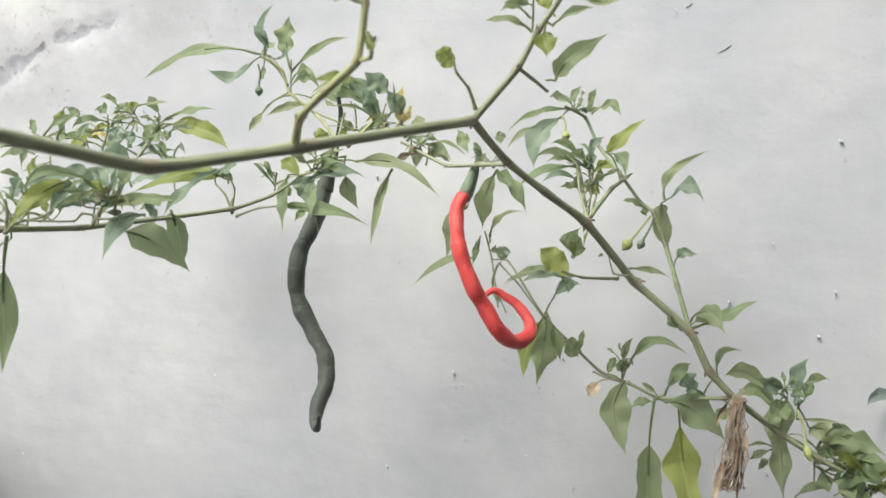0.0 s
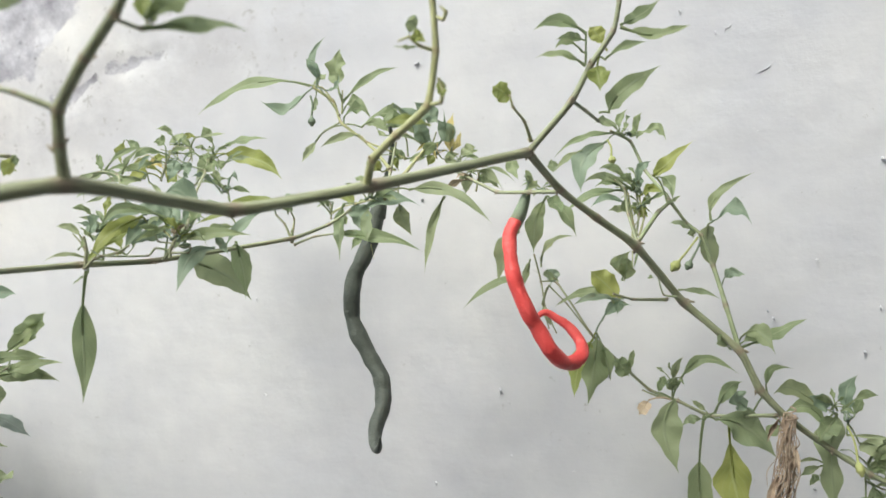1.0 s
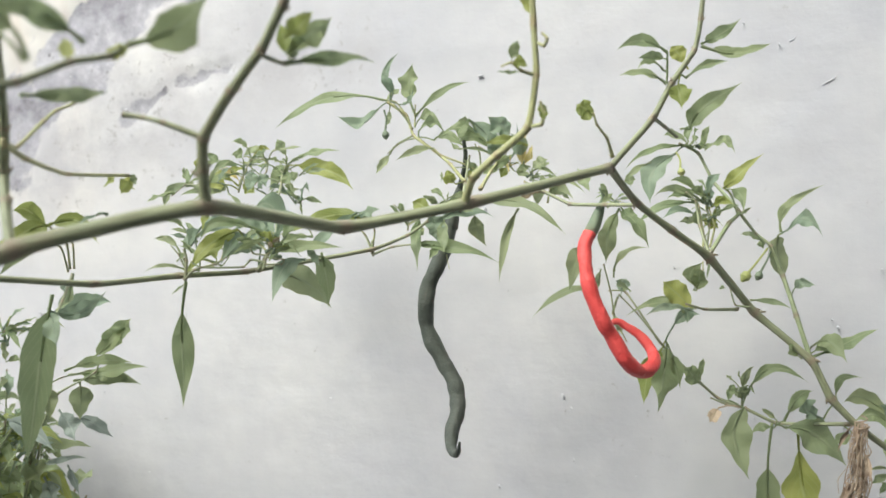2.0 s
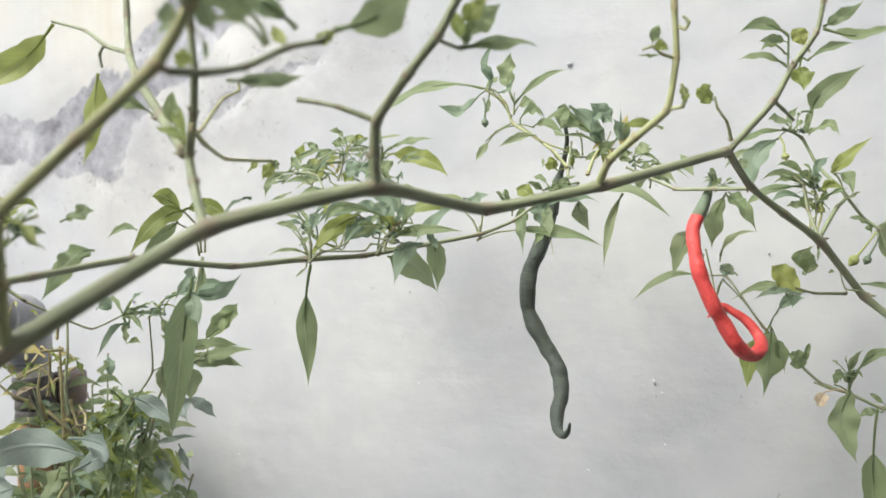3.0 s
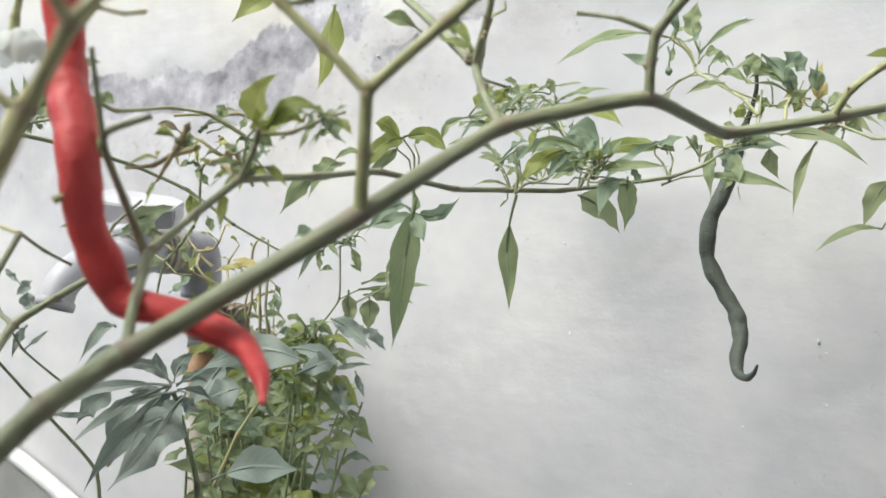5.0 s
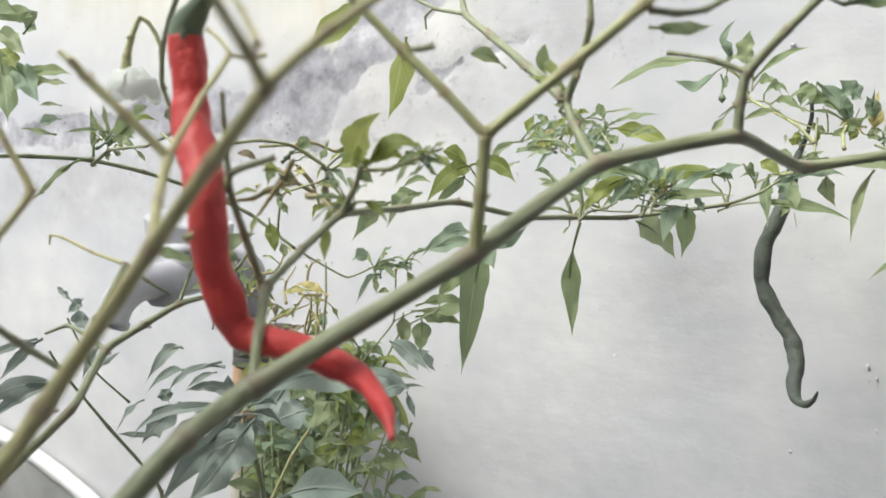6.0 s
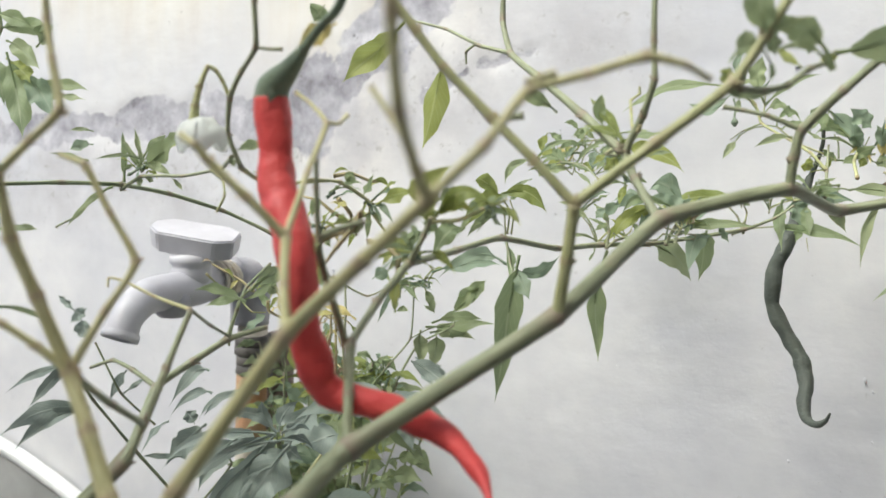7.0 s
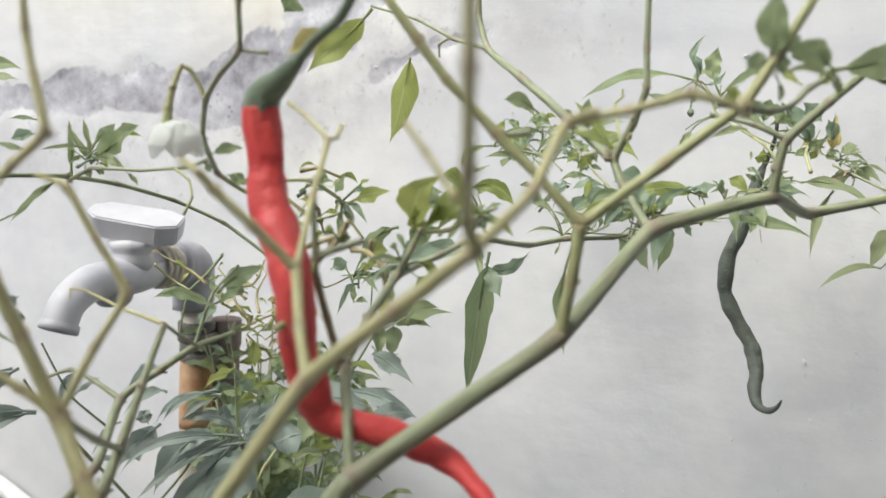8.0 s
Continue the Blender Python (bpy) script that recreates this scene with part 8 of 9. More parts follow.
leaf(chili_plant, (0.2347, 0.4550, 0.8734), (0.2505, 0.4506, 0.8635), 0.0115, bend=(0.0000, 0.0000, 0.0006), material=LEAF)
stem(chili_plant, [(0.1011, 0.4750, 0.9143), (0.0934, 0.4750, 0.9159), (0.0830, 0.4750, 0.9201)], [0.00080, 0.00066, 0.00052], STEM)
stem(chili_plant, [(0.2121, 0.4550, 0.8696), (0.2220, 0.4550, 0.8648), (0.2350, 0.4550, 0.8617)], [0.00060, 0.00049, 0.00039], STEM_DARK)
# high shoot before the wall
leaf(chili_plant, (-0.1322, 0.4850, 1.1198), (-0.2104, 0.4899, 1.1029), 0.0091, bend=(-0.0029, 0.0000, 0.0105), material=LEAF, stalk=(-0.1277, 0.4850, 1.1186))
leaf(chili_plant, (-0.1361, 0.4850, 1.1139), (-0.1646, 0.4817, 1.1102), 0.0112, bend=(0.0001, 0.0000, -0.0071), material=LEAF_BLUE, pet=0.03, stalk=(-0.1277, 0.4850, 1.1186))
leaf(chili_plant, (-0.1276, 0.4850, 1.1271), (-0.1222, 0.4898, 1.1534), 0.0049, bend=(-0.0061, -0.0000, -0.0007), material=LEAF_BLUE, stalk=(-0.1277, 0.4850, 1.1186))
leaf(chili_plant, (-0.1253, 0.4850, 1.1241), (-0.1314, 0.4716, 1.1351), 0.0070, bend=(-0.0000, 0.0000, 0.0016), material=LEAF_BLUE, pet=0.05, stalk=(-0.1277, 0.4850, 1.1186))
leaf(chili_plant, (-0.1104, 0.4850, 1.1097), (-0.1126, 0.4909, 1.1460), 0.0135, bend=(-0.0046, -0.0000, 0.0004), material=LEAF, pet=0.3, stalk=(-0.1108, 0.4850, 1.1015))
leaf(chili_plant, (-0.1104, 0.4850, 1.1082), (-0.0726, 0.4888, 1.1315), 0.0049, bend=(-0.0024, 0.0000, 0.0047), material=LEAF, stalk=(-0.1108, 0.4850, 1.1015))
leaf(chili_plant, (-0.1109, 0.4850, 1.1007), (-0.0908, 0.4819, 1.0970), 0.0082, bend=(-0.0010, -0.0000, 0.0104), material=LEAF)
leaf(chili_plant, (-0.1258, 0.4850, 1.0868), (-0.1374, 0.4815, 1.0691), 0.0056, bend=(0.0000, 0.0000, 0.0015), material=LEAF_DARK, pet=0.3, stalk=(-0.1109, 0.4850, 1.0933))
leaf(chili_plant, (-0.0789, 0.4850, 1.0905), (-0.0757, 0.4817, 1.1081), 0.0089, bend=(0.0000, -0.0000, 0.0015), material=LEAF_DARK, pet=0.05)
leaf(chili_plant, (-0.1307, 0.4850, 1.1186), (-0.1209, 0.4892, 1.1285), 0.0053, bend=(0.0000, 0.0000, 0.0015), material=LEAF, stalk=(-0.1277, 0.4850, 1.1186))
leaf(chili_plant, (-0.1220, 0.4850, 1.1166), (-0.1099, 0.4723, 1.1257), 0.0044, bend=(0.0010, 0.0000, -0.0021), material=LEAF_BLUE, stalk=(-0.1277, 0.4850, 1.1186))
leaf(chili_plant, (-0.0977, 0.4850, 1.0916), (-0.0751, 0.4839, 1.0844), 0.0067, bend=(-0.0018, 0.0000, 0.0074), material=LEAF, stalk=(-0.1109, 0.4850, 1.0933))
leaf(chili_plant, (-0.1277, 0.4850, 1.1148), (-0.1309, 0.4818, 1.1014), 0.0045, bend=(-0.0000, 0.0000, -0.0009), material=LEAF_DARK, stalk=(-0.1277, 0.4850, 1.1186))
stem(chili_plant, [(-0.1128, 0.4850, 1.0996), (-0.1164, 0.4850, 1.1090), (-0.1239, 0.4850, 1.1185), (-0.1333, 0.4850, 1.1205)], [0.00060, 0.00053, 0.00046, 0.00039], STEM_PALE)
stem(chili_plant, [(-0.1108, 0.4850, 1.1015), (-0.1103, 0.4850, 1.1163)], [0.00060, 0.00039], STEM_PALE)
stem(chili_plant, [(-0.1120, 0.4850, 1.0996), (-0.1202, 0.4850, 1.1110), (-0.1269, 0.4850, 1.1204), (-0.1275, 0.4850, 1.1279)], [0.00050, 0.00044, 0.00038, 0.00033], STEM_DARK)
# top of the right-hand branch
leaf(chili_plant, (0.0346, 0.3570, 1.1185), (0.0085, 0.3490, 1.1190), 0.0065, bend=(-0.0001, 0.0000, 0.0055), material=LEAF, stalk=(0.0345, 0.3570, 1.1089))
leaf(chili_plant, (0.0345, 0.3570, 1.1152), (0.0199, 0.3575, 1.1162), 0.0047, bend=(0.0000, 0.0000, 0.0011), material=LEAF, stalk=(0.0345, 0.3570, 1.1089))
leaf(chili_plant, (0.0427, 0.3570, 1.1123), (0.0362, 0.3574, 1.1221), 0.0082, bend=(0.0000, 0.0000, 0.0011), material=LEAF_LIME, pet=0.1, stalk=(0.0448, 0.3570, 1.1100))
leaf(chili_plant, (0.0326, 0.3570, 1.1098), (0.0181, 0.3451, 1.1085), 0.0041, bend=(-0.0001, 0.0000, 0.0054), material=LEAF, stalk=(0.0345, 0.3570, 1.1089))
leaf(chili_plant, (0.0342, 0.3570, 1.1029), (0.0088, 0.3570, 1.1070), 0.0050, bend=(0.0002, 0.0000, 0.0048), material=LEAF, stalk=(0.0345, 0.3570, 1.1089))
leaf(chili_plant, (0.0399, 0.3570, 1.1031), (0.0406, 0.3521, 1.0902), 0.0104, bend=(0.0000, 0.0000, 0.0010), material=LEAF_LIME, pet=0.05, stalk=(0.0408, 0.3570, 1.1074))
leaf(chili_plant, (0.0511, 0.3570, 1.1213), (0.0836, 0.3528, 1.1218), 0.0068, bend=(0.0013, -0.0000, -0.0034), material=LEAF)
leaf(chili_plant, (0.0511, 0.3570, 1.1224), (0.0702, 0.3557, 1.1345), 0.0060, bend=(-0.0010, 0.0000, -0.0021), material=LEAF)
leaf(chili_plant, (0.0435, 0.3570, 1.1057), (0.0618, 0.3441, 1.1117), 0.0040, bend=(-0.0021, 0.0000, 0.0019), material=LEAF, stalk=(0.0408, 0.3570, 1.1074))
leaf(chili_plant, (0.0453, 0.3570, 1.0800), (0.0703, 0.3551, 1.1033), 0.0098, bend=(-0.0051, 0.0000, -0.0005), material=LEAF, pet=0.05, stalk=(0.0407, 0.3570, 1.0801))
leaf(chili_plant, (-0.0017, 0.3570, 1.0875), (-0.0113, 0.3505, 1.0931), 0.0093, bend=(-0.0000, 0.0000, 0.0011), material=LEAF_LIME, pet=0.05)
# leaves below the looped chili and beside the drooping branch
leaf(chili_plant, (0.0090, 0.4800, 0.9900), (-0.0324, 0.4836, 0.9709), 0.0061, bend=(0.0002, -0.0000, 0.0078), material=LEAF, pet=0.05, stalk=(0.0099, 0.4600, 0.9972))
leaf(chili_plant, (0.0525, 0.4600, 0.9564), (0.0455, 0.4506, 0.9164), 0.0136, bend=(0.0013, -0.0000, 0.0000), material=LEAF, pet=0.03, fold=0.1, stalk=(0.0518, 0.4600, 0.9592))
leaf(chili_plant, (0.0498, 0.4600, 0.9543), (0.0388, 0.4625, 0.9187), 0.0131, bend=(-0.0051, 0.0000, -0.0012), material=LEAF_LIME, pet=0.03, stalk=(0.0518, 0.4600, 0.9592))
leaf(chili_plant, (0.0550, 0.4600, 0.9523), (0.0612, 0.4606, 0.9288), 0.0082, bend=(-0.0000, -0.0000, 0.0014), material=LEAF, stalk=(0.0518, 0.4600, 0.9592))
leaf(chili_plant, (0.0558, 0.4600, 0.9668), (0.0732, 0.4585, 0.9767), 0.0068, bend=(-0.0014, 0.0000, 0.0045), material=LEAF_BLUE, stalk=(0.0518, 0.4600, 0.9592))
leaf(chili_plant, (0.1339, 0.4400, 0.9528), (0.1741, 0.4435, 0.9696), 0.0065, bend=(0.0015, -0.0000, 0.0035), material=LEAF, stalk=(0.1375, 0.4600, 0.9480))
leaf(chili_plant, (0.1351, 0.4400, 0.9600), (0.1491, 0.4267, 0.9520), 0.0116, bend=(-0.0003, 0.0000, 0.0075), material=LEAF_DARK, stalk=(0.1375, 0.4600, 0.9480))
leaf(chili_plant, (0.1333, 0.4400, 0.9551), (0.1473, 0.4379, 0.9643), 0.0059, bend=(-0.0000, 0.0000, 0.0013), material=LEAF, stalk=(0.1375, 0.4600, 0.9480))
leaf(chili_plant, (0.0241, 0.4600, 0.9884), (0.0273, 0.4583, 0.9988), 0.0089, bend=(-0.0000, 0.0000, 0.0014), material=LEAF_BLUE, stalk=(0.0220, 0.4600, 0.9870))
leaf(chili_plant, (0.0116, 0.4600, 1.0048), (0.0069, 0.4596, 0.9869), 0.0041, bend=(-0.0000, 0.0000, 0.0014), material=LEAF_DARK, stalk=(0.0099, 0.4600, 0.9972))
leaf(chili_plant, (-0.0232, 0.4600, 1.0600), (-0.0052, 0.4541, 1.0494), 0.0051, bend=(0.0000, 0.0000, 0.0030), material=LEAF_DARK)
leaf(chili_plant, (0.0187, 0.4600, 0.9766), (0.0233, 0.4474, 0.9643), 0.0047, bend=(0.0000, 0.0000, 0.0013), material=LEAF_DARK, stalk=(0.0220, 0.4600, 0.9870))
leaf(chili_plant, (0.0632, 0.4600, 0.9772), (0.0252, 0.4498, 0.9775), 0.0054, bend=(0.0048, 0.0000, 0.0075), material=LEAF)
leaf(chili_plant, (0.0665, 0.4600, 0.9800), (0.0647, 0.4582, 0.9705), 0.0061, bend=(-0.0000, 0.0000, 0.0014), material=LEAF_BLUE)
leaf(chili_plant, (0.1278, 0.4400, 0.9517), (0.1171, 0.4296, 0.9610), 0.0058, bend=(-0.0001, 0.0000, 0.0013), material=LEAF, stalk=(0.1375, 0.4600, 0.9480))
leaf(chili_plant, (0.0205, 0.4300, 1.0432), (0.0280, 0.4173, 1.0331), 0.0076, bend=(0.0000, 0.0000, 0.0012), material=LEAF)
leaf(chili_plant, (0.0124, 0.4200, 1.0472), (0.0070, 0.4131, 1.0574), 0.0037, bend=(-0.0000, 0.0000, 0.0013), material=LEAF)
leaf(chili_plant, (0.0077, 0.4200, 1.0425), (0.0145, 0.4154, 1.0515), 0.0031, bend=(0.0000, 0.0000, 0.0013), material=LEAF)
stem(chili_plant, [(0.0220, 0.4600, 0.9870), (0.0194, 0.4600, 0.9767), (0.0230, 0.4600, 0.9612)], [0.00060, 0.00049, 0.00039], STEM_DARK)
stem(chili_plant, [(0.0227, 0.4600, 0.9887), (0.0341, 0.4600, 0.9768), (0.0498, 0.4600, 0.9564), (0.0648, 0.4700, 0.9413)], [0.00050, 0.00044, 0.00038, 0.00033], STEM_DARK)
# more leaves at the growing point of the rear branch
leaf(chili_plant, (-0.1887, 0.3620, 1.0331), (-0.2128, 0.3587, 1.0264), 0.0072, bend=(-0.0012, -0.0000, 0.0061), material=LEAF_BLUE, stalk=(-0.1926, 0.3620, 1.0318))
leaf(chili_plant, (-0.1956, 0.3620, 1.0274), (-0.2165, 0.3485, 1.0066), 0.0071, bend=(0.0023, 0.0000, 0.0050), material=LEAF_LIME, pet=0.1, stalk=(-0.1926, 0.3620, 1.0318))
leaf(chili_plant, (-0.1688, 0.3820, 1.0299), (-0.1910, 0.3820, 1.0409), 0.0149, bend=(-0.0002, 0.0000, 0.0111), material=LEAF_BLUE, pet=0.05)
leaf(chili_plant, (-0.1779, 0.3620, 1.0212), (-0.1976, 0.3547, 1.0172), 0.0065, bend=(0.0006, 0.0000, 0.0035), material=LEAF_BLUE, stalk=(-0.1795, 0.3620, 1.0119))
leaf(chili_plant, (-0.1767, 0.3620, 1.0305), (-0.1833, 0.3637, 1.0188), 0.0071, bend=(-0.0000, 0.0000, 0.0006), material=LEAF_BLUE)
leaf(chili_plant, (-0.1653, 0.3620, 1.0268), (-0.1692, 0.3482, 1.0153), 0.0046, bend=(-0.0001, 0.0000, 0.0005), material=LEAF)
leaf(chili_plant, (-0.2229, 0.3620, 1.0188), (-0.2409, 0.3671, 1.0276), 0.0042, bend=(0.0003, 0.0000, 0.0039), material=LEAF_DARK, pet=0.2, stalk=(-0.2191, 0.3620, 1.0094))
leaf(chili_plant, (-0.2156, 0.3620, 1.0300), (-0.2209, 0.3598, 1.0232), 0.0066, bend=(-0.0000, 0.0000, 0.0006), material=LEAF_BLUE, stalk=(-0.2128, 0.3620, 1.0159))
leaf(chili_plant, (-0.2126, 0.3620, 1.0096), (-0.2272, 0.3675, 1.0238), 0.0029, bend=(0.0032, 0.0000, 0.0024), material=LEAF, stalk=(-0.2191, 0.3620, 1.0094))
leaf(chili_plant, (-0.2031, 0.3620, 1.0129), (-0.2126, 0.3677, 1.0240), 0.0038, bend=(0.0024, 0.0000, 0.0008), material=LEAF_LIME, pet=0.3, stalk=(-0.2128, 0.3620, 1.0159))
leaf(chili_plant, (-0.1999, 0.3620, 1.0122), (-0.2039, 0.3647, 1.0224), 0.0028, bend=(0.0047, 0.0000, 0.0020), material=LEAF, stalk=(-0.2128, 0.3620, 1.0159))
leaf(chili_plant, (-0.2205, 0.3620, 1.0031), (-0.2229, 0.3501, 0.9977), 0.0019, bend=(-0.0000, -0.0000, 0.0006), material=LEAF_DARK, stalk=(-0.2207, 0.3620, 1.0078))
leaf(chili_plant, (-0.2191, 0.3620, 1.0094), (-0.2418, 0.3550, 1.0088), 0.0022, bend=(0.0007, 0.0000, 0.0040), material=LEAF_DARK)
stem(chili_plant, [(-0.2206, 0.3620, 1.0070), (-0.2128, 0.3620, 1.0159), (-0.2034, 0.3620, 1.0239), (-0.1926, 0.3620, 1.0318)], [0.00060, 0.00053, 0.00046, 0.00039], STEM_PALE)
stem(chili_plant, [(-0.2190, 0.3620, 1.0078), (-0.2242, 0.3620, 1.0188), (-0.2284, 0.3620, 1.0235)], [0.00050, 0.00041, 0.00033], STEM)
stem(chili_plant, [(-0.2063, 0.3620, 1.0113), (-0.2000, 0.3620, 1.0161), (-0.1972, 0.3620, 1.0271)], [0.00050, 0.00041, 0.00033], STEM_PALE)
stem(chili_plant, [(-0.1794, 0.3620, 1.0103), (-0.1750, 0.3620, 1.0182), (-0.1668, 0.3620, 1.0252)], [0.00090, 0.00074, 0.00059], STEM)
# more leaves on the small upper shoot
leaf(chili_plant, (-0.2208, 0.5000, 1.0814), (-0.2303, 0.4906, 1.0794), 0.0036, bend=(-0.0001, 0.0000, 0.0008), material=LEAF, stalk=(-0.2201, 0.5000, 1.0789))
leaf(chili_plant, (-0.2374, 0.5000, 1.0821), (-0.2463, 0.5016, 1.0870), 0.0082, bend=(-0.0005, 0.0000, 0.0028), material=LEAF, stalk=(-0.2375, 0.5000, 1.0708))
leaf(chili_plant, (-0.2365, 0.5000, 1.0770), (-0.2572, 0.4898, 1.0713), 0.0053, bend=(-0.0025, 0.0000, 0.0059), material=LEAF, stalk=(-0.2375, 0.5000, 1.0708))
leaf(chili_plant, (-0.2407, 0.5000, 1.0725), (-0.2713, 0.4904, 1.0612), 0.0053, bend=(-0.0015, 0.0000, 0.0039), material=LEAF, stalk=(-0.2375, 0.5000, 1.0708))
leaf(chili_plant, (-0.1960, 0.5000, 1.0704), (-0.1779, 0.4882, 1.0780), 0.0032, bend=(0.0001, -0.0000, 0.0009), material=LEAF_DARK)
leaf(chili_plant, (-0.2289, 0.5000, 1.0749), (-0.2309, 0.4884, 1.0585), 0.0089, bend=(-0.0000, 0.0000, 0.0007), material=LEAF_BLUE, stalk=(-0.2375, 0.5000, 1.0708))
leaf(chili_plant, (-0.2489, 0.5000, 1.0643), (-0.2712, 0.5048, 1.0585), 0.0104, bend=(0.0011, 0.0000, 0.0035), material=LEAF_LIME, stalk=(-0.2414, 0.5000, 1.0606))
leaf(chili_plant, (-0.2752, 0.5000, 1.0663), (-0.2998, 0.5055, 1.0449), 0.0063, bend=(-0.0062, 0.0000, 0.0055), material=LEAF_DARK)
leaf(chili_plant, (-0.2774, 0.5000, 1.0510), (-0.2927, 0.4934, 1.0441), 0.0031, bend=(-0.0000, 0.0000, 0.0008), material=LEAF_DARK)
leaf(chili_plant, (-0.2667, 0.5000, 1.0874), (-0.2691, 0.5008, 1.0706), 0.0075, bend=(-0.0028, 0.0000, 0.0002), material=LEAF_LIME, pet=0.1)
leaf(chili_plant, (-0.2655, 0.5000, 1.0878), (-0.2540, 0.4954, 1.0793), 0.0054, bend=(0.0000, 0.0000, 0.0008), material=LEAF)
leaf(chili_plant, (-0.2086, 0.5000, 1.0708), (-0.2018, 0.4964, 1.0644), 0.0081, bend=(-0.0000, 0.0000, 0.0008), material=LEAF, stalk=(-0.2201, 0.5000, 1.0789))
leaf(chili_plant, (-0.2251, 0.5000, 1.0729), (-0.2186, 0.4934, 1.0621), 0.0073, bend=(-0.0000, 0.0000, 0.0008), material=LEAF_BLUE, stalk=(-0.2201, 0.5000, 1.0789))
leaf(chili_plant, (-0.2394, 0.5000, 1.0647), (-0.2286, 0.4987, 1.0585), 0.0090, bend=(-0.0000, 0.0000, 0.0008), material=LEAF_LIME, stalk=(-0.2414, 0.5000, 1.0606))
stem(chili_plant, [(-0.2414, 0.5000, 1.0586), (-0.2375, 0.5000, 1.0708), (-0.2316, 0.5000, 1.0820), (-0.2213, 0.5000, 1.0826)], [0.00060, 0.00053, 0.00046, 0.00039], STEM)
stem(chili_plant, [(-0.2375, 0.5000, 1.0688), (-0.2503, 0.5000, 1.0770), (-0.2595, 0.5000, 1.0725)], [0.00050, 0.00041, 0.00033], STEM_PALE)
stem(chili_plant, [(-0.2290, 0.5000, 1.0647), (-0.2200, 0.5000, 1.0739), (-0.2192, 0.5000, 1.0820)], [0.00050, 0.00041, 0.00033], STEM)
# tiny leaves packed at the growing points
tuft(chili_plant, (-0.1677, 0.3500, 1.0216), 5, 0.011, 100, (LEAF, LEAF_LIME, LEAF_BROWN,))
tuft(chili_plant, (-0.1726, 0.3550, 1.0263), 4, 0.014, 101, (LEAF, LEAF_BLUE,))
tuft(chili_plant, (-0.0469, 0.4620, 1.0717), 6, 0.012, 102, (LEAF, LEAF_DARK, LEAF_DRY,))
tuft(chili_plant, (-0.0317, 0.4580, 1.0652), 6, 0.012, 103, (LEAF_DARK, LEAF,))
tuft(chili_plant, (-0.0270, 0.4550, 1.0564), 4, 0.012, 104, (LEAF_DARK, LEAF_BROWN,))
tuft(chili_plant, (-0.0847, 0.4400, 1.0432), 5, 0.014, 105, (LEAF, LEAF_DARK,))
tuft(chili_plant, (0.0742, 0.4500, 1.0482), 5, 0.014, 106, (LEAF, LEAF_DARK, LEAF_BLUE,))
tuft(chili_plant, (0.0771, 0.4500, 1.0366), 4, 0.012, 107, (LEAF, LEAF_LIME,))
tuft(chili_plant, (0.0742, 0.4780, 1.0836), 3, 0.010, 108, (LEAF,))
tuft(chili_plant, (0.0173, 0.4300, 1.0464), 5, 0.008, 109, (LEAF, STEM_PALE,))
tuft(chili_plant, (-0.2430, 0.5300, 1.0820), 5, 0.014, 110, (LEAF_LIME, LEAF,))
tuft(chili_plant, (-0.2155, 0.5300, 1.0742), 5, 0.014, 111, (LEAF,))
tuft(chili_plant, (-0.2035, 0.5200, 1.0517), 6, 0.018, 112, (LEAF, LEAF_BLUE,))
tuft(chili_plant, (-0.2308, 0.4000, 1.0260), 5, 0.020, 113, (LEAF, LEAF_BLUE,))
tuft(chili_plant, (0.0979, 0.4600, 0.9295), 3, 0.010, 114, (LEAF_DARK,))
tuft(chili_plant, (0.1954, 0.4500, 0.9128), 4, 0.018, 115, (LEAF_DARK, LEAF,))
tuft(chili_plant, (0.2292, 0.4500, 0.8698), 8, 0.022, 116, (LEAF_DARK, LEAF,))
tuft(chili_plant, (0.2442, 0.4500, 0.8600), 8, 0.022, 117, (LEAF, LEAF_LIME,))
tuft(chili_plant, (0.2170, 0.4600, 0.8766), 5, 0.020, 118, (LEAF_DARK,))
# broad leaves nearer the camera
leaf(chili_plant, (-0.3051, 0.3000, 1.1028), (-0.3146, 0.3000, 1.0594), 0.0163, bend=(0.0016, 0.0000, 0.0005), material=LEAF_LIME, pet=0.04, fold=0.1)
# leaf pair on the side stem
leaf(chili_plant, (-0.2727, 0.1580, 1.0222), (-0.2631, 0.1530, 1.0427), 0.0119, bend=(-0.0059, 0.0000, 0.0015), material=LEAF_LIME, pet=0.03, fold=0.1)
leaf(chili_plant, (-0.2698, 0.1580, 1.0237), (-0.2491, 0.1580, 1.0297), 0.0067, bend=(-0.0007, 0.0000, 0.0056), material=LEAF_LIME, pet=0.05)
leaf(chili_plant, (-0.2753, 0.1580, 1.0214), (-0.2687, 0.1613, 1.0174), 0.0041, bend=(-0.0000, -0.0000, 0.0008), material=LEAF)
# drooping leaf under the rear branch
leaf(chili_plant, (-0.2778, 0.2500, 1.0167), (-0.2915, 0.2400, 1.0003), 0.0100, bend=(-0.0015, -0.0000, 0.0066), material=LEAF, pet=0.05)
leaf(chili_plant, (-0.2933, 0.2500, 1.0293), (-0.2767, 0.2500, 1.0344), 0.0061, bend=(0.0000, 0.0000, 0.0010), material=LEAF_DARK)
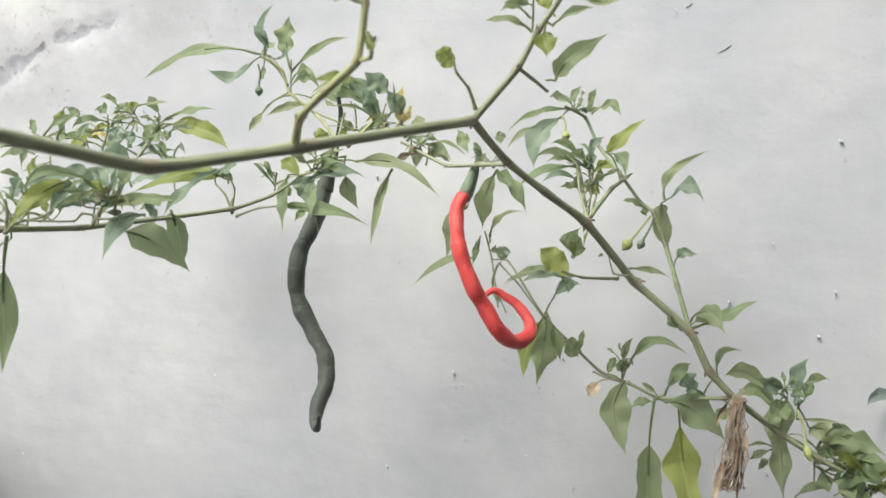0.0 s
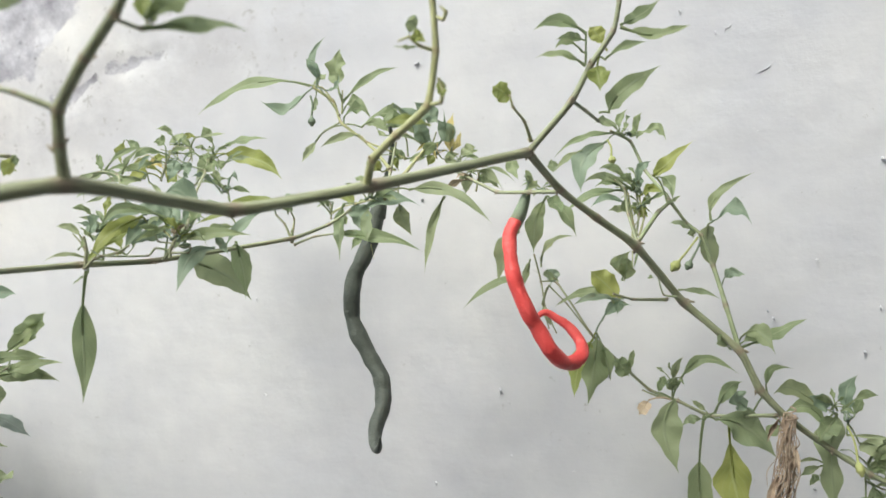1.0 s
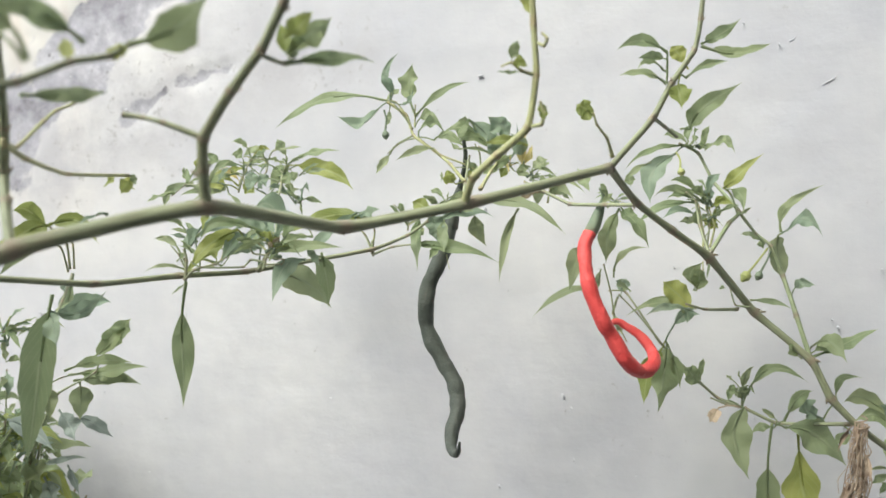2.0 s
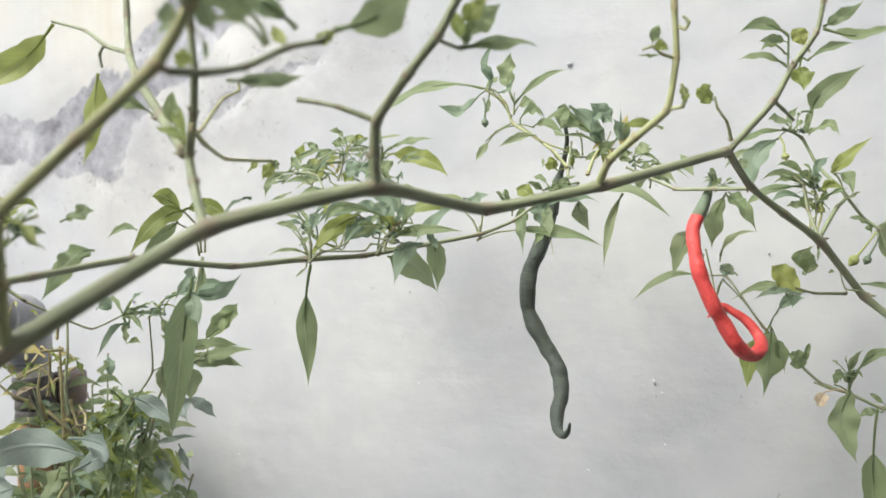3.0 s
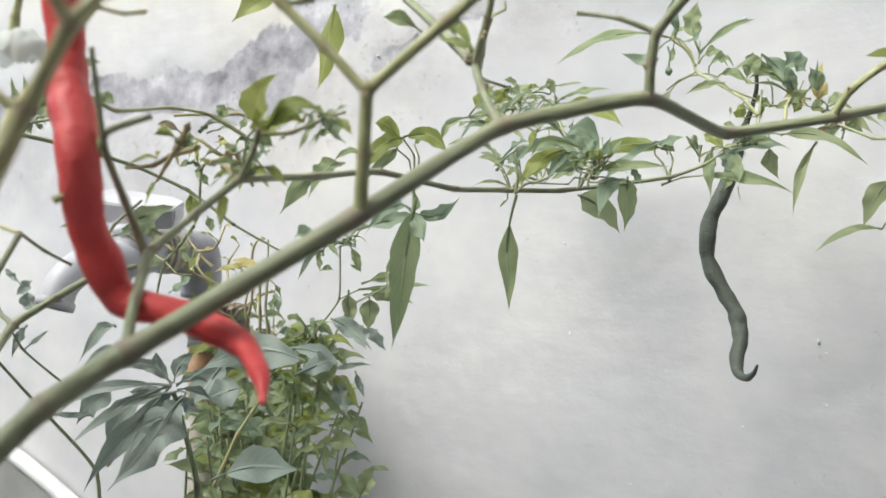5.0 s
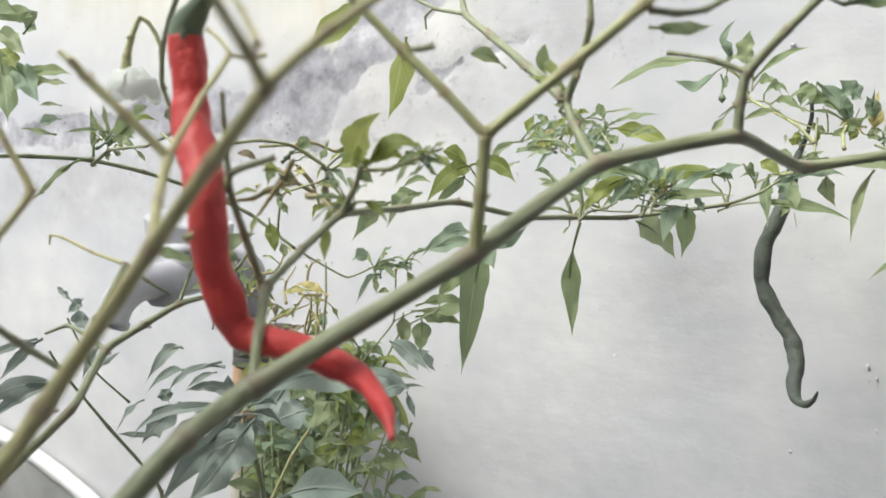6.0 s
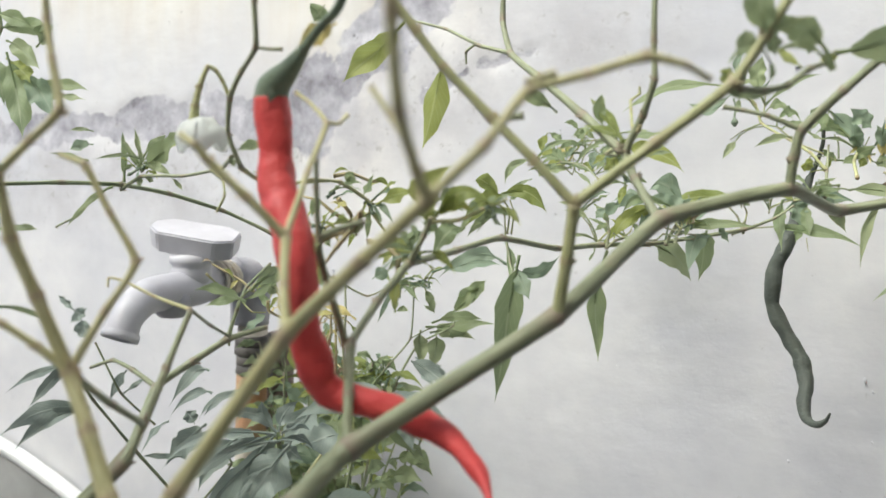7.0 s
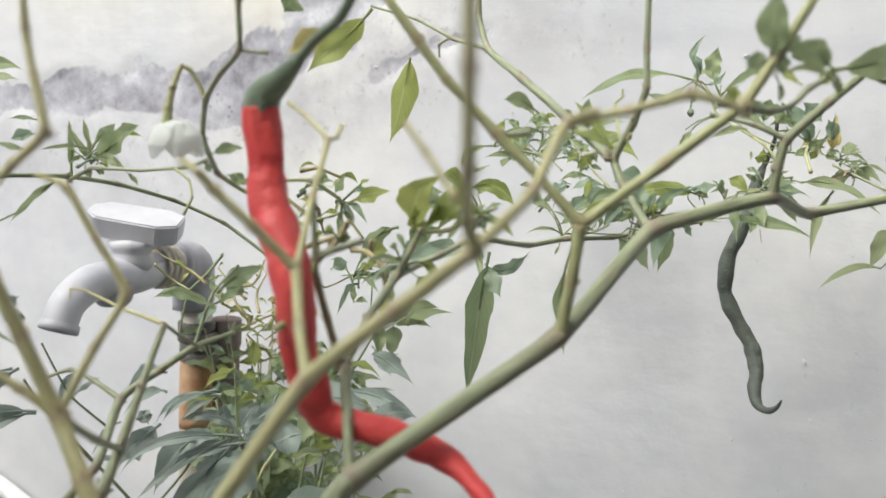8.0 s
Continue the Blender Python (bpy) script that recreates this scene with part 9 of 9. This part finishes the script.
# grey-green leaves before the pipe
leaf(grey_plant, (-0.3191, 0.3000, 0.9112), (-0.3853, 0.3000, 0.9007), 0.0182, bend=(0.0003, 0.0000, 0.0093), material=LEAF_GREY, pet=0.03, fold=0.05)
leaf(grey_plant, (-0.3578, 0.3000, 0.8930), (-0.3747, 0.2900, 0.8872), 0.0188, bend=(-0.0001, -0.0000, 0.0012), material=LEAF_GREY, pet=0.03)
leaf(grey_plant, (-0.3378, 0.3800, 0.9223), (-0.3086, 0.3800, 0.9045), 0.0107, bend=(-0.0015, 0.0000, 0.0038), material=LEAF_GREY, pet=0.05)
leaf(grey_plant, (-0.3674, 0.3500, 0.8864), (-0.3808, 0.3483, 0.8669), 0.0137, bend=(0.0000, 0.0000, 0.0014), material=LEAF_DARK, pet=0.05)
# broad blue-grey blades below the tap
leaf(grey_plant, (-0.3746, 0.2700, 0.8935), (-0.4069, 0.2500, 0.8458), 0.0223, bend=(0.0064, 0.0000, 0.0077), material=LEAF_GREY, fold=0.05, stalk=(-0.3736, 0.2700, 0.8957))
leaf(grey_plant, (-0.3821, 0.2700, 0.8949), (-0.4215, 0.2600, 0.8762), 0.0080, bend=(-0.0015, -0.0000, 0.0062), material=LEAF_GREY, stalk=(-0.3736, 0.2700, 0.8957))
leaf(grey_plant, (-0.3938, 0.2700, 0.9202), (-0.4339, 0.2740, 0.8985), 0.0047, bend=(-0.0034, -0.0000, 0.0070), material=LEAF_GREY)
leaf(grey_plant, (-0.3959, 0.2700, 0.9231), (-0.4197, 0.2576, 0.9080), 0.0040, bend=(-0.0057, 0.0000, 0.0004), material=LEAF_GREY)
# young growth at the growing points
tuft(chili_plant, (-0.3243, 0.2400, 1.0268), 4, 0.016, 54)
tuft(chili_plant, (-0.3467, 0.2350, 1.0143), 4, 0.014, 55)
tuft(chili_plant, (-0.3381, 0.2300, 1.0309), 3, 0.014, 56)
tuft(chili_plant, (-0.3580, 0.4100, 0.9679), 8, 0.020, 57)
tuft(chili_plant, (-0.3400, 0.4200, 0.9722), 5, 0.016, 58)
tuft(chili_plant, (-0.4622, 0.2600, 1.0411), 7, 0.018, 59)
tuft(chili_plant, (-0.2528, 0.1650, 1.0268), 6, 0.012, 62)
tuft(chili_plant, (-0.2771, 0.1600, 1.0085), 6, 0.012, 63)
tuft(bush, (-0.3956, 0.4700, 0.8883), 12, 0.024, 71)
tuft(bush, (-0.4081, 0.4400, 0.8671), 12, 0.022, 72)
tuft(bush, (-0.3811, 0.4700, 0.8760), 8, 0.022, 73)
tuft(bush, (-0.4106, 0.4500, 0.8801), 8, 0.030, 74)
tuft(bush, (-0.3805, 0.4500, 0.8888), 8, 0.026, 75)
leaf(chili_plant, (-0.2932, 0.1130, 1.0832), (-0.3067, 0.1130, 1.0754), 0.0064, bow=0.0007, turn=-33, material=LEAF_DRY)
leaf(chili_plant, (-0.3414, 0.2200, 1.1171), (-0.3467, 0.2200, 1.1095), 0.0104, turn=-33, material=LEAF)
leaf(chili_plant, (-0.3603, 0.3300, 0.9556), (-0.3828, 0.3300, 0.9629), 0.0054, bow=0.0020, material=LEAF_DRY)
leaf(chili_plant, (-0.3715, 0.3300, 0.9584), (-0.3941, 0.3300, 0.9539), 0.0034, bow=0.0020, material=LEAF_DRY)
# withered twigs in front of the pipes
dry_twigs(chili_plant, (-0.4233, 0.3700, 0.9597), (0.0300, 0.0200, 0.0120), 5, 3)
dry_twigs(chili_plant, (-0.4019, 0.4000, 0.9193), (0.0120, 0.0200, 0.0300), 7, 4)
dry_twigs(chili_plant, (-0.4274, 0.4200, 0.9387), (0.0200, 0.0200, 0.0200), 5, 5)
dry_twigs(chili_plant, (-0.3455, 0.2500, 1.0169), (0.0120, 0.0150, 0.0300), 3, 6)
dry_twigs(chili_plant, (-0.2951, 0.1600, 1.0212), (0.0080, 0.0120, 0.0120), 4, 8)
stem(chili_plant, [(-0.3986, 0.4000, 0.8887), (-0.3994, 0.4000, 0.9194), (-0.4001, 0.4000, 0.9499)], [0.00115, 0.00100, 0.00077], TWIG)
leaf(chili_plant, (-0.1693, 0.1160, 1.0733), (-0.1720, 0.1160, 1.0809), 0.0063, bend=(-0.0009, 0.0000, 0.0000), turn=-7, material=LEAF_DARK, pet=0.10)
leaf(chili_plant, (-0.1477, 0.1190, 1.0698), (-0.1667, 0.1150, 1.0814), 0.0072, bend=(0.0037, 0.0000, 0.0037), turn=-23, material=LEAF, pet=0.35)
leaf(chili_plant, (-0.1484, 0.1190, 1.0695), (-0.1657, 0.1180, 1.0743), 0.0024, bend=(0.0017, 0.0000, 0.0041), material=LEAF, pet=0.30)
leaf(chili_plant, (-0.1664, 0.1150, 1.0791), (-0.1668, 0.1130, 1.0973), 0.0084, bend=(-0.0024, 0.0000, -0.0013), turn=-4, material=LEAF, pet=0.06)
leaf(chili_plant, (-0.1695, 0.1170, 1.0731), (-0.1762, 0.1170, 1.0701), 0.0016, bend=(-0.0005, 0.0000, 0.0024), material=LEAF, pet=0.30)
leaf(chili_plant, (-0.1673, 0.1180, 1.0756), (-0.1641, 0.1200, 1.0665), 0.0016, bend=(0.0017, 0.0000, -0.0000), material=LEAF, pet=0.40)
leaf(chili_plant, (0.1217, 0.4750, 0.9042), (0.1148, 0.4700, 0.8135), 0.0165, bend=(0.0007, -0.0000, 0.0044), turn=6, material=LEAF, pet=0.36)
leaf(chili_plant, (0.1328, 0.4600, 0.9020), (0.1484, 0.4500, 0.8193), 0.0193, bend=(-0.0031, 0.0000, 0.0023), turn=9, material=LEAF_LIME, pet=0.15)
leaf(chili_plant, (-0.2577, 0.3000, 1.0021), (-0.2661, 0.2900, 0.9258), 0.0160, bend=(0.0003, 0.0000, -0.0004), turn=-20, material=LEAF, pet=0.10, fold=0.02)
leaf(chili_plant, (-0.2697, 0.1550, 1.0224), (-0.2555, 0.1600, 1.0257), 0.0058, bend=(-0.0011, 0.0000, 0.0043), turn=26, material=LEAF_LIME, pet=0.10)
leaf(chili_plant, (-0.2336, 0.2220, 1.0695), (-0.2487, 0.2150, 1.0742), 0.0057, bend=(-0.0009, 0.0000, 0.0031), turn=-23, material=LEAF)
leaf(chili_plant, (-0.2126, 0.2000, 1.0611), (-0.2138, 0.2000, 1.0752), 0.0053, bend=(-0.0019, 0.0000, 0.0006), turn=8, material=LEAF, pet=0.10)
stem(chili_plant, [(-0.2701, 0.3350, 1.0124), (-0.2687, 0.3300, 1.0258), (-0.2730, 0.3220, 1.0346)], [0.00062, 0.00050, 0.00042], STEM_PALE)
stem(chili_plant, [(-0.2711, 0.3350, 1.0108), (-0.2716, 0.3300, 1.0233), (-0.2760, 0.3200, 1.0286)], [0.00054, 0.00042, 0.00035], STEM_PALE)
stem(chili_plant, [(-0.2678, 0.3350, 1.0125), (-0.2664, 0.3320, 1.0250), (-0.2688, 0.3300, 1.0321)], [0.00054, 0.00042, 0.00035], STEM_PALE)
leaf(chili_plant, (-0.2736, 0.3220, 1.0340), (-0.2875, 0.3150, 1.0422), 0.0086, bend=(-0.0008, 0.0000, 0.0042), turn=-10, material=LEAF_LIME, pet=0.05)
leaf(chili_plant, (-0.2730, 0.3220, 1.0346), (-0.2926, 0.3000, 1.0113), 0.0103, bend=(0.0020, 0.0000, 0.0077), turn=-29, material=LEAF_LIME, pet=0.05)
leaf(chili_plant, (-0.2723, 0.3220, 1.0352), (-0.2457, 0.3200, 1.0256), 0.0092, bend=(0.0019, 0.0000, 0.0055), turn=12, material=LEAF_LIME, pet=0.05)
leaf(chili_plant, (-0.2754, 0.3200, 1.0289), (-0.2883, 0.3050, 1.0103), 0.0067, bend=(0.0016, 0.0000, 0.0027), turn=-28, material=LEAF, pet=0.05)
leaf(chili_plant, (-0.2923, 0.3100, 1.0250), (-0.3094, 0.3100, 1.0202), 0.0043, bend=(0.0003, 0.0000, 0.0041), material=LEAF, pet=0.05)
leaf(chili_plant, (-0.2685, 0.3300, 1.0321), (-0.2634, 0.3300, 1.0396), 0.0044, material=LEAF, pet=0.05)
# narrow young leaves low on the high shoot
leaf(chili_plant, (-0.2734, 0.4850, 1.0652), (-0.2420, 0.4803, 1.0801), 0.0039, bend=(-0.0043, 0.0000, 0.0043), material=LEAF)
leaf(chili_plant, (-0.2725, 0.4850, 1.0648), (-0.2495, 0.4785, 1.0641), 0.0039, bend=(-0.0004, -0.0000, 0.0026), material=LEAF)
leaf(chili_plant, (-0.2578, 0.4850, 1.0651), (-0.2530, 0.4738, 1.0743), 0.0030, bend=(-0.0008, 0.0000, 0.0002), material=LEAF_DARK, stalk=(-0.2444, 0.4850, 1.0629))
leaf(chili_plant, (-0.2489, 0.4850, 1.0585), (-0.2805, 0.4883, 1.0569), 0.0048, bend=(-0.0013, -0.0000, 0.0034), material=LEAF, stalk=(-0.2444, 0.4850, 1.0629))
leaf(chili_plant, (-0.2428, 0.4850, 1.0570), (-0.2297, 0.4711, 1.0454), 0.0034, bend=(0.0008, 0.0000, 0.0023), material=LEAF_DARK, stalk=(-0.2444, 0.4850, 1.0629))
leaf(chili_plant, (-0.2456, 0.4850, 1.0599), (-0.2680, 0.4811, 1.0526), 0.0060, bend=(-0.0001, 0.0000, 0.0019), material=LEAF, stalk=(-0.2444, 0.4850, 1.0629))
leaf(chili_plant, (-0.2509, 0.4850, 1.0649), (-0.2424, 0.4890, 1.0770), 0.0039, bend=(-0.0013, 0.0000, 0.0006), material=LEAF_BLUE, stalk=(-0.2444, 0.4850, 1.0629))
leaf(chili_plant, (-0.2255, 0.4850, 1.0821), (-0.2106, 0.4726, 1.0867), 0.0034, bend=(-0.0008, 0.0000, 0.0015), material=LEAF, stalk=(-0.2137, 0.4850, 1.0807))
leaf(chili_plant, (-0.2107, 0.4850, 1.0867), (-0.1883, 0.4821, 1.0889), 0.0034, bend=(-0.0002, 0.0000, 0.0019), material=LEAF_DARK, stalk=(-0.2137, 0.4850, 1.0807))
leaf(chili_plant, (-0.1893, 0.4850, 1.0699), (-0.1717, 0.4833, 1.0735), 0.0029, bend=(-0.0000, 0.0000, 0.0013), material=LEAF_DARK)
leaf(chili_plant, (-0.2272, 0.4850, 1.0326), (-0.2148, 0.4718, 1.0187), 0.0055, bend=(0.0010, 0.0000, 0.0016), material=LEAF)
leaf(chili_plant, (-0.1868, 0.4850, 1.0384), (-0.2138, 0.4786, 1.0352), 0.0084, bend=(0.0002, 0.0000, 0.0040), material=LEAF_BLUE, stalk=(-0.1865, 0.4850, 1.0329))
leaf(chili_plant, (-0.1829, 0.4850, 1.0267), (-0.2114, 0.4851, 1.0187), 0.0076, bend=(-0.0005, -0.0000, 0.0034), material=LEAF, stalk=(-0.1865, 0.4850, 1.0329))
# small leaves by the green chili's shoot
leaf(chili_plant, (-0.0948, 0.4620, 1.0838), (-0.1200, 0.4570, 1.0767), 0.0055, bend=(0.0006, -0.0000, 0.0020), material=LEAF_DARK)
leaf(chili_plant, (-0.0731, 0.4620, 1.1022), (-0.0481, 0.4625, 1.0768), 0.0130, bend=(0.0002, -0.0000, 0.0030), material=LEAF_BLUE, fold=0.1, stalk=(-0.0677, 0.4620, 1.0950))
leaf(chili_plant, (-0.0716, 0.4620, 1.1018), (-0.0781, 0.4511, 1.0873), 0.0053, bend=(-0.0018, 0.0000, 0.0009), material=LEAF, stalk=(-0.0677, 0.4620, 1.0950))
leaf(chili_plant, (-0.0843, 0.4620, 1.0882), (-0.0739, 0.4528, 1.0822), 0.0031, bend=(-0.0009, -0.0000, -0.0016), material=LEAF_DARK)
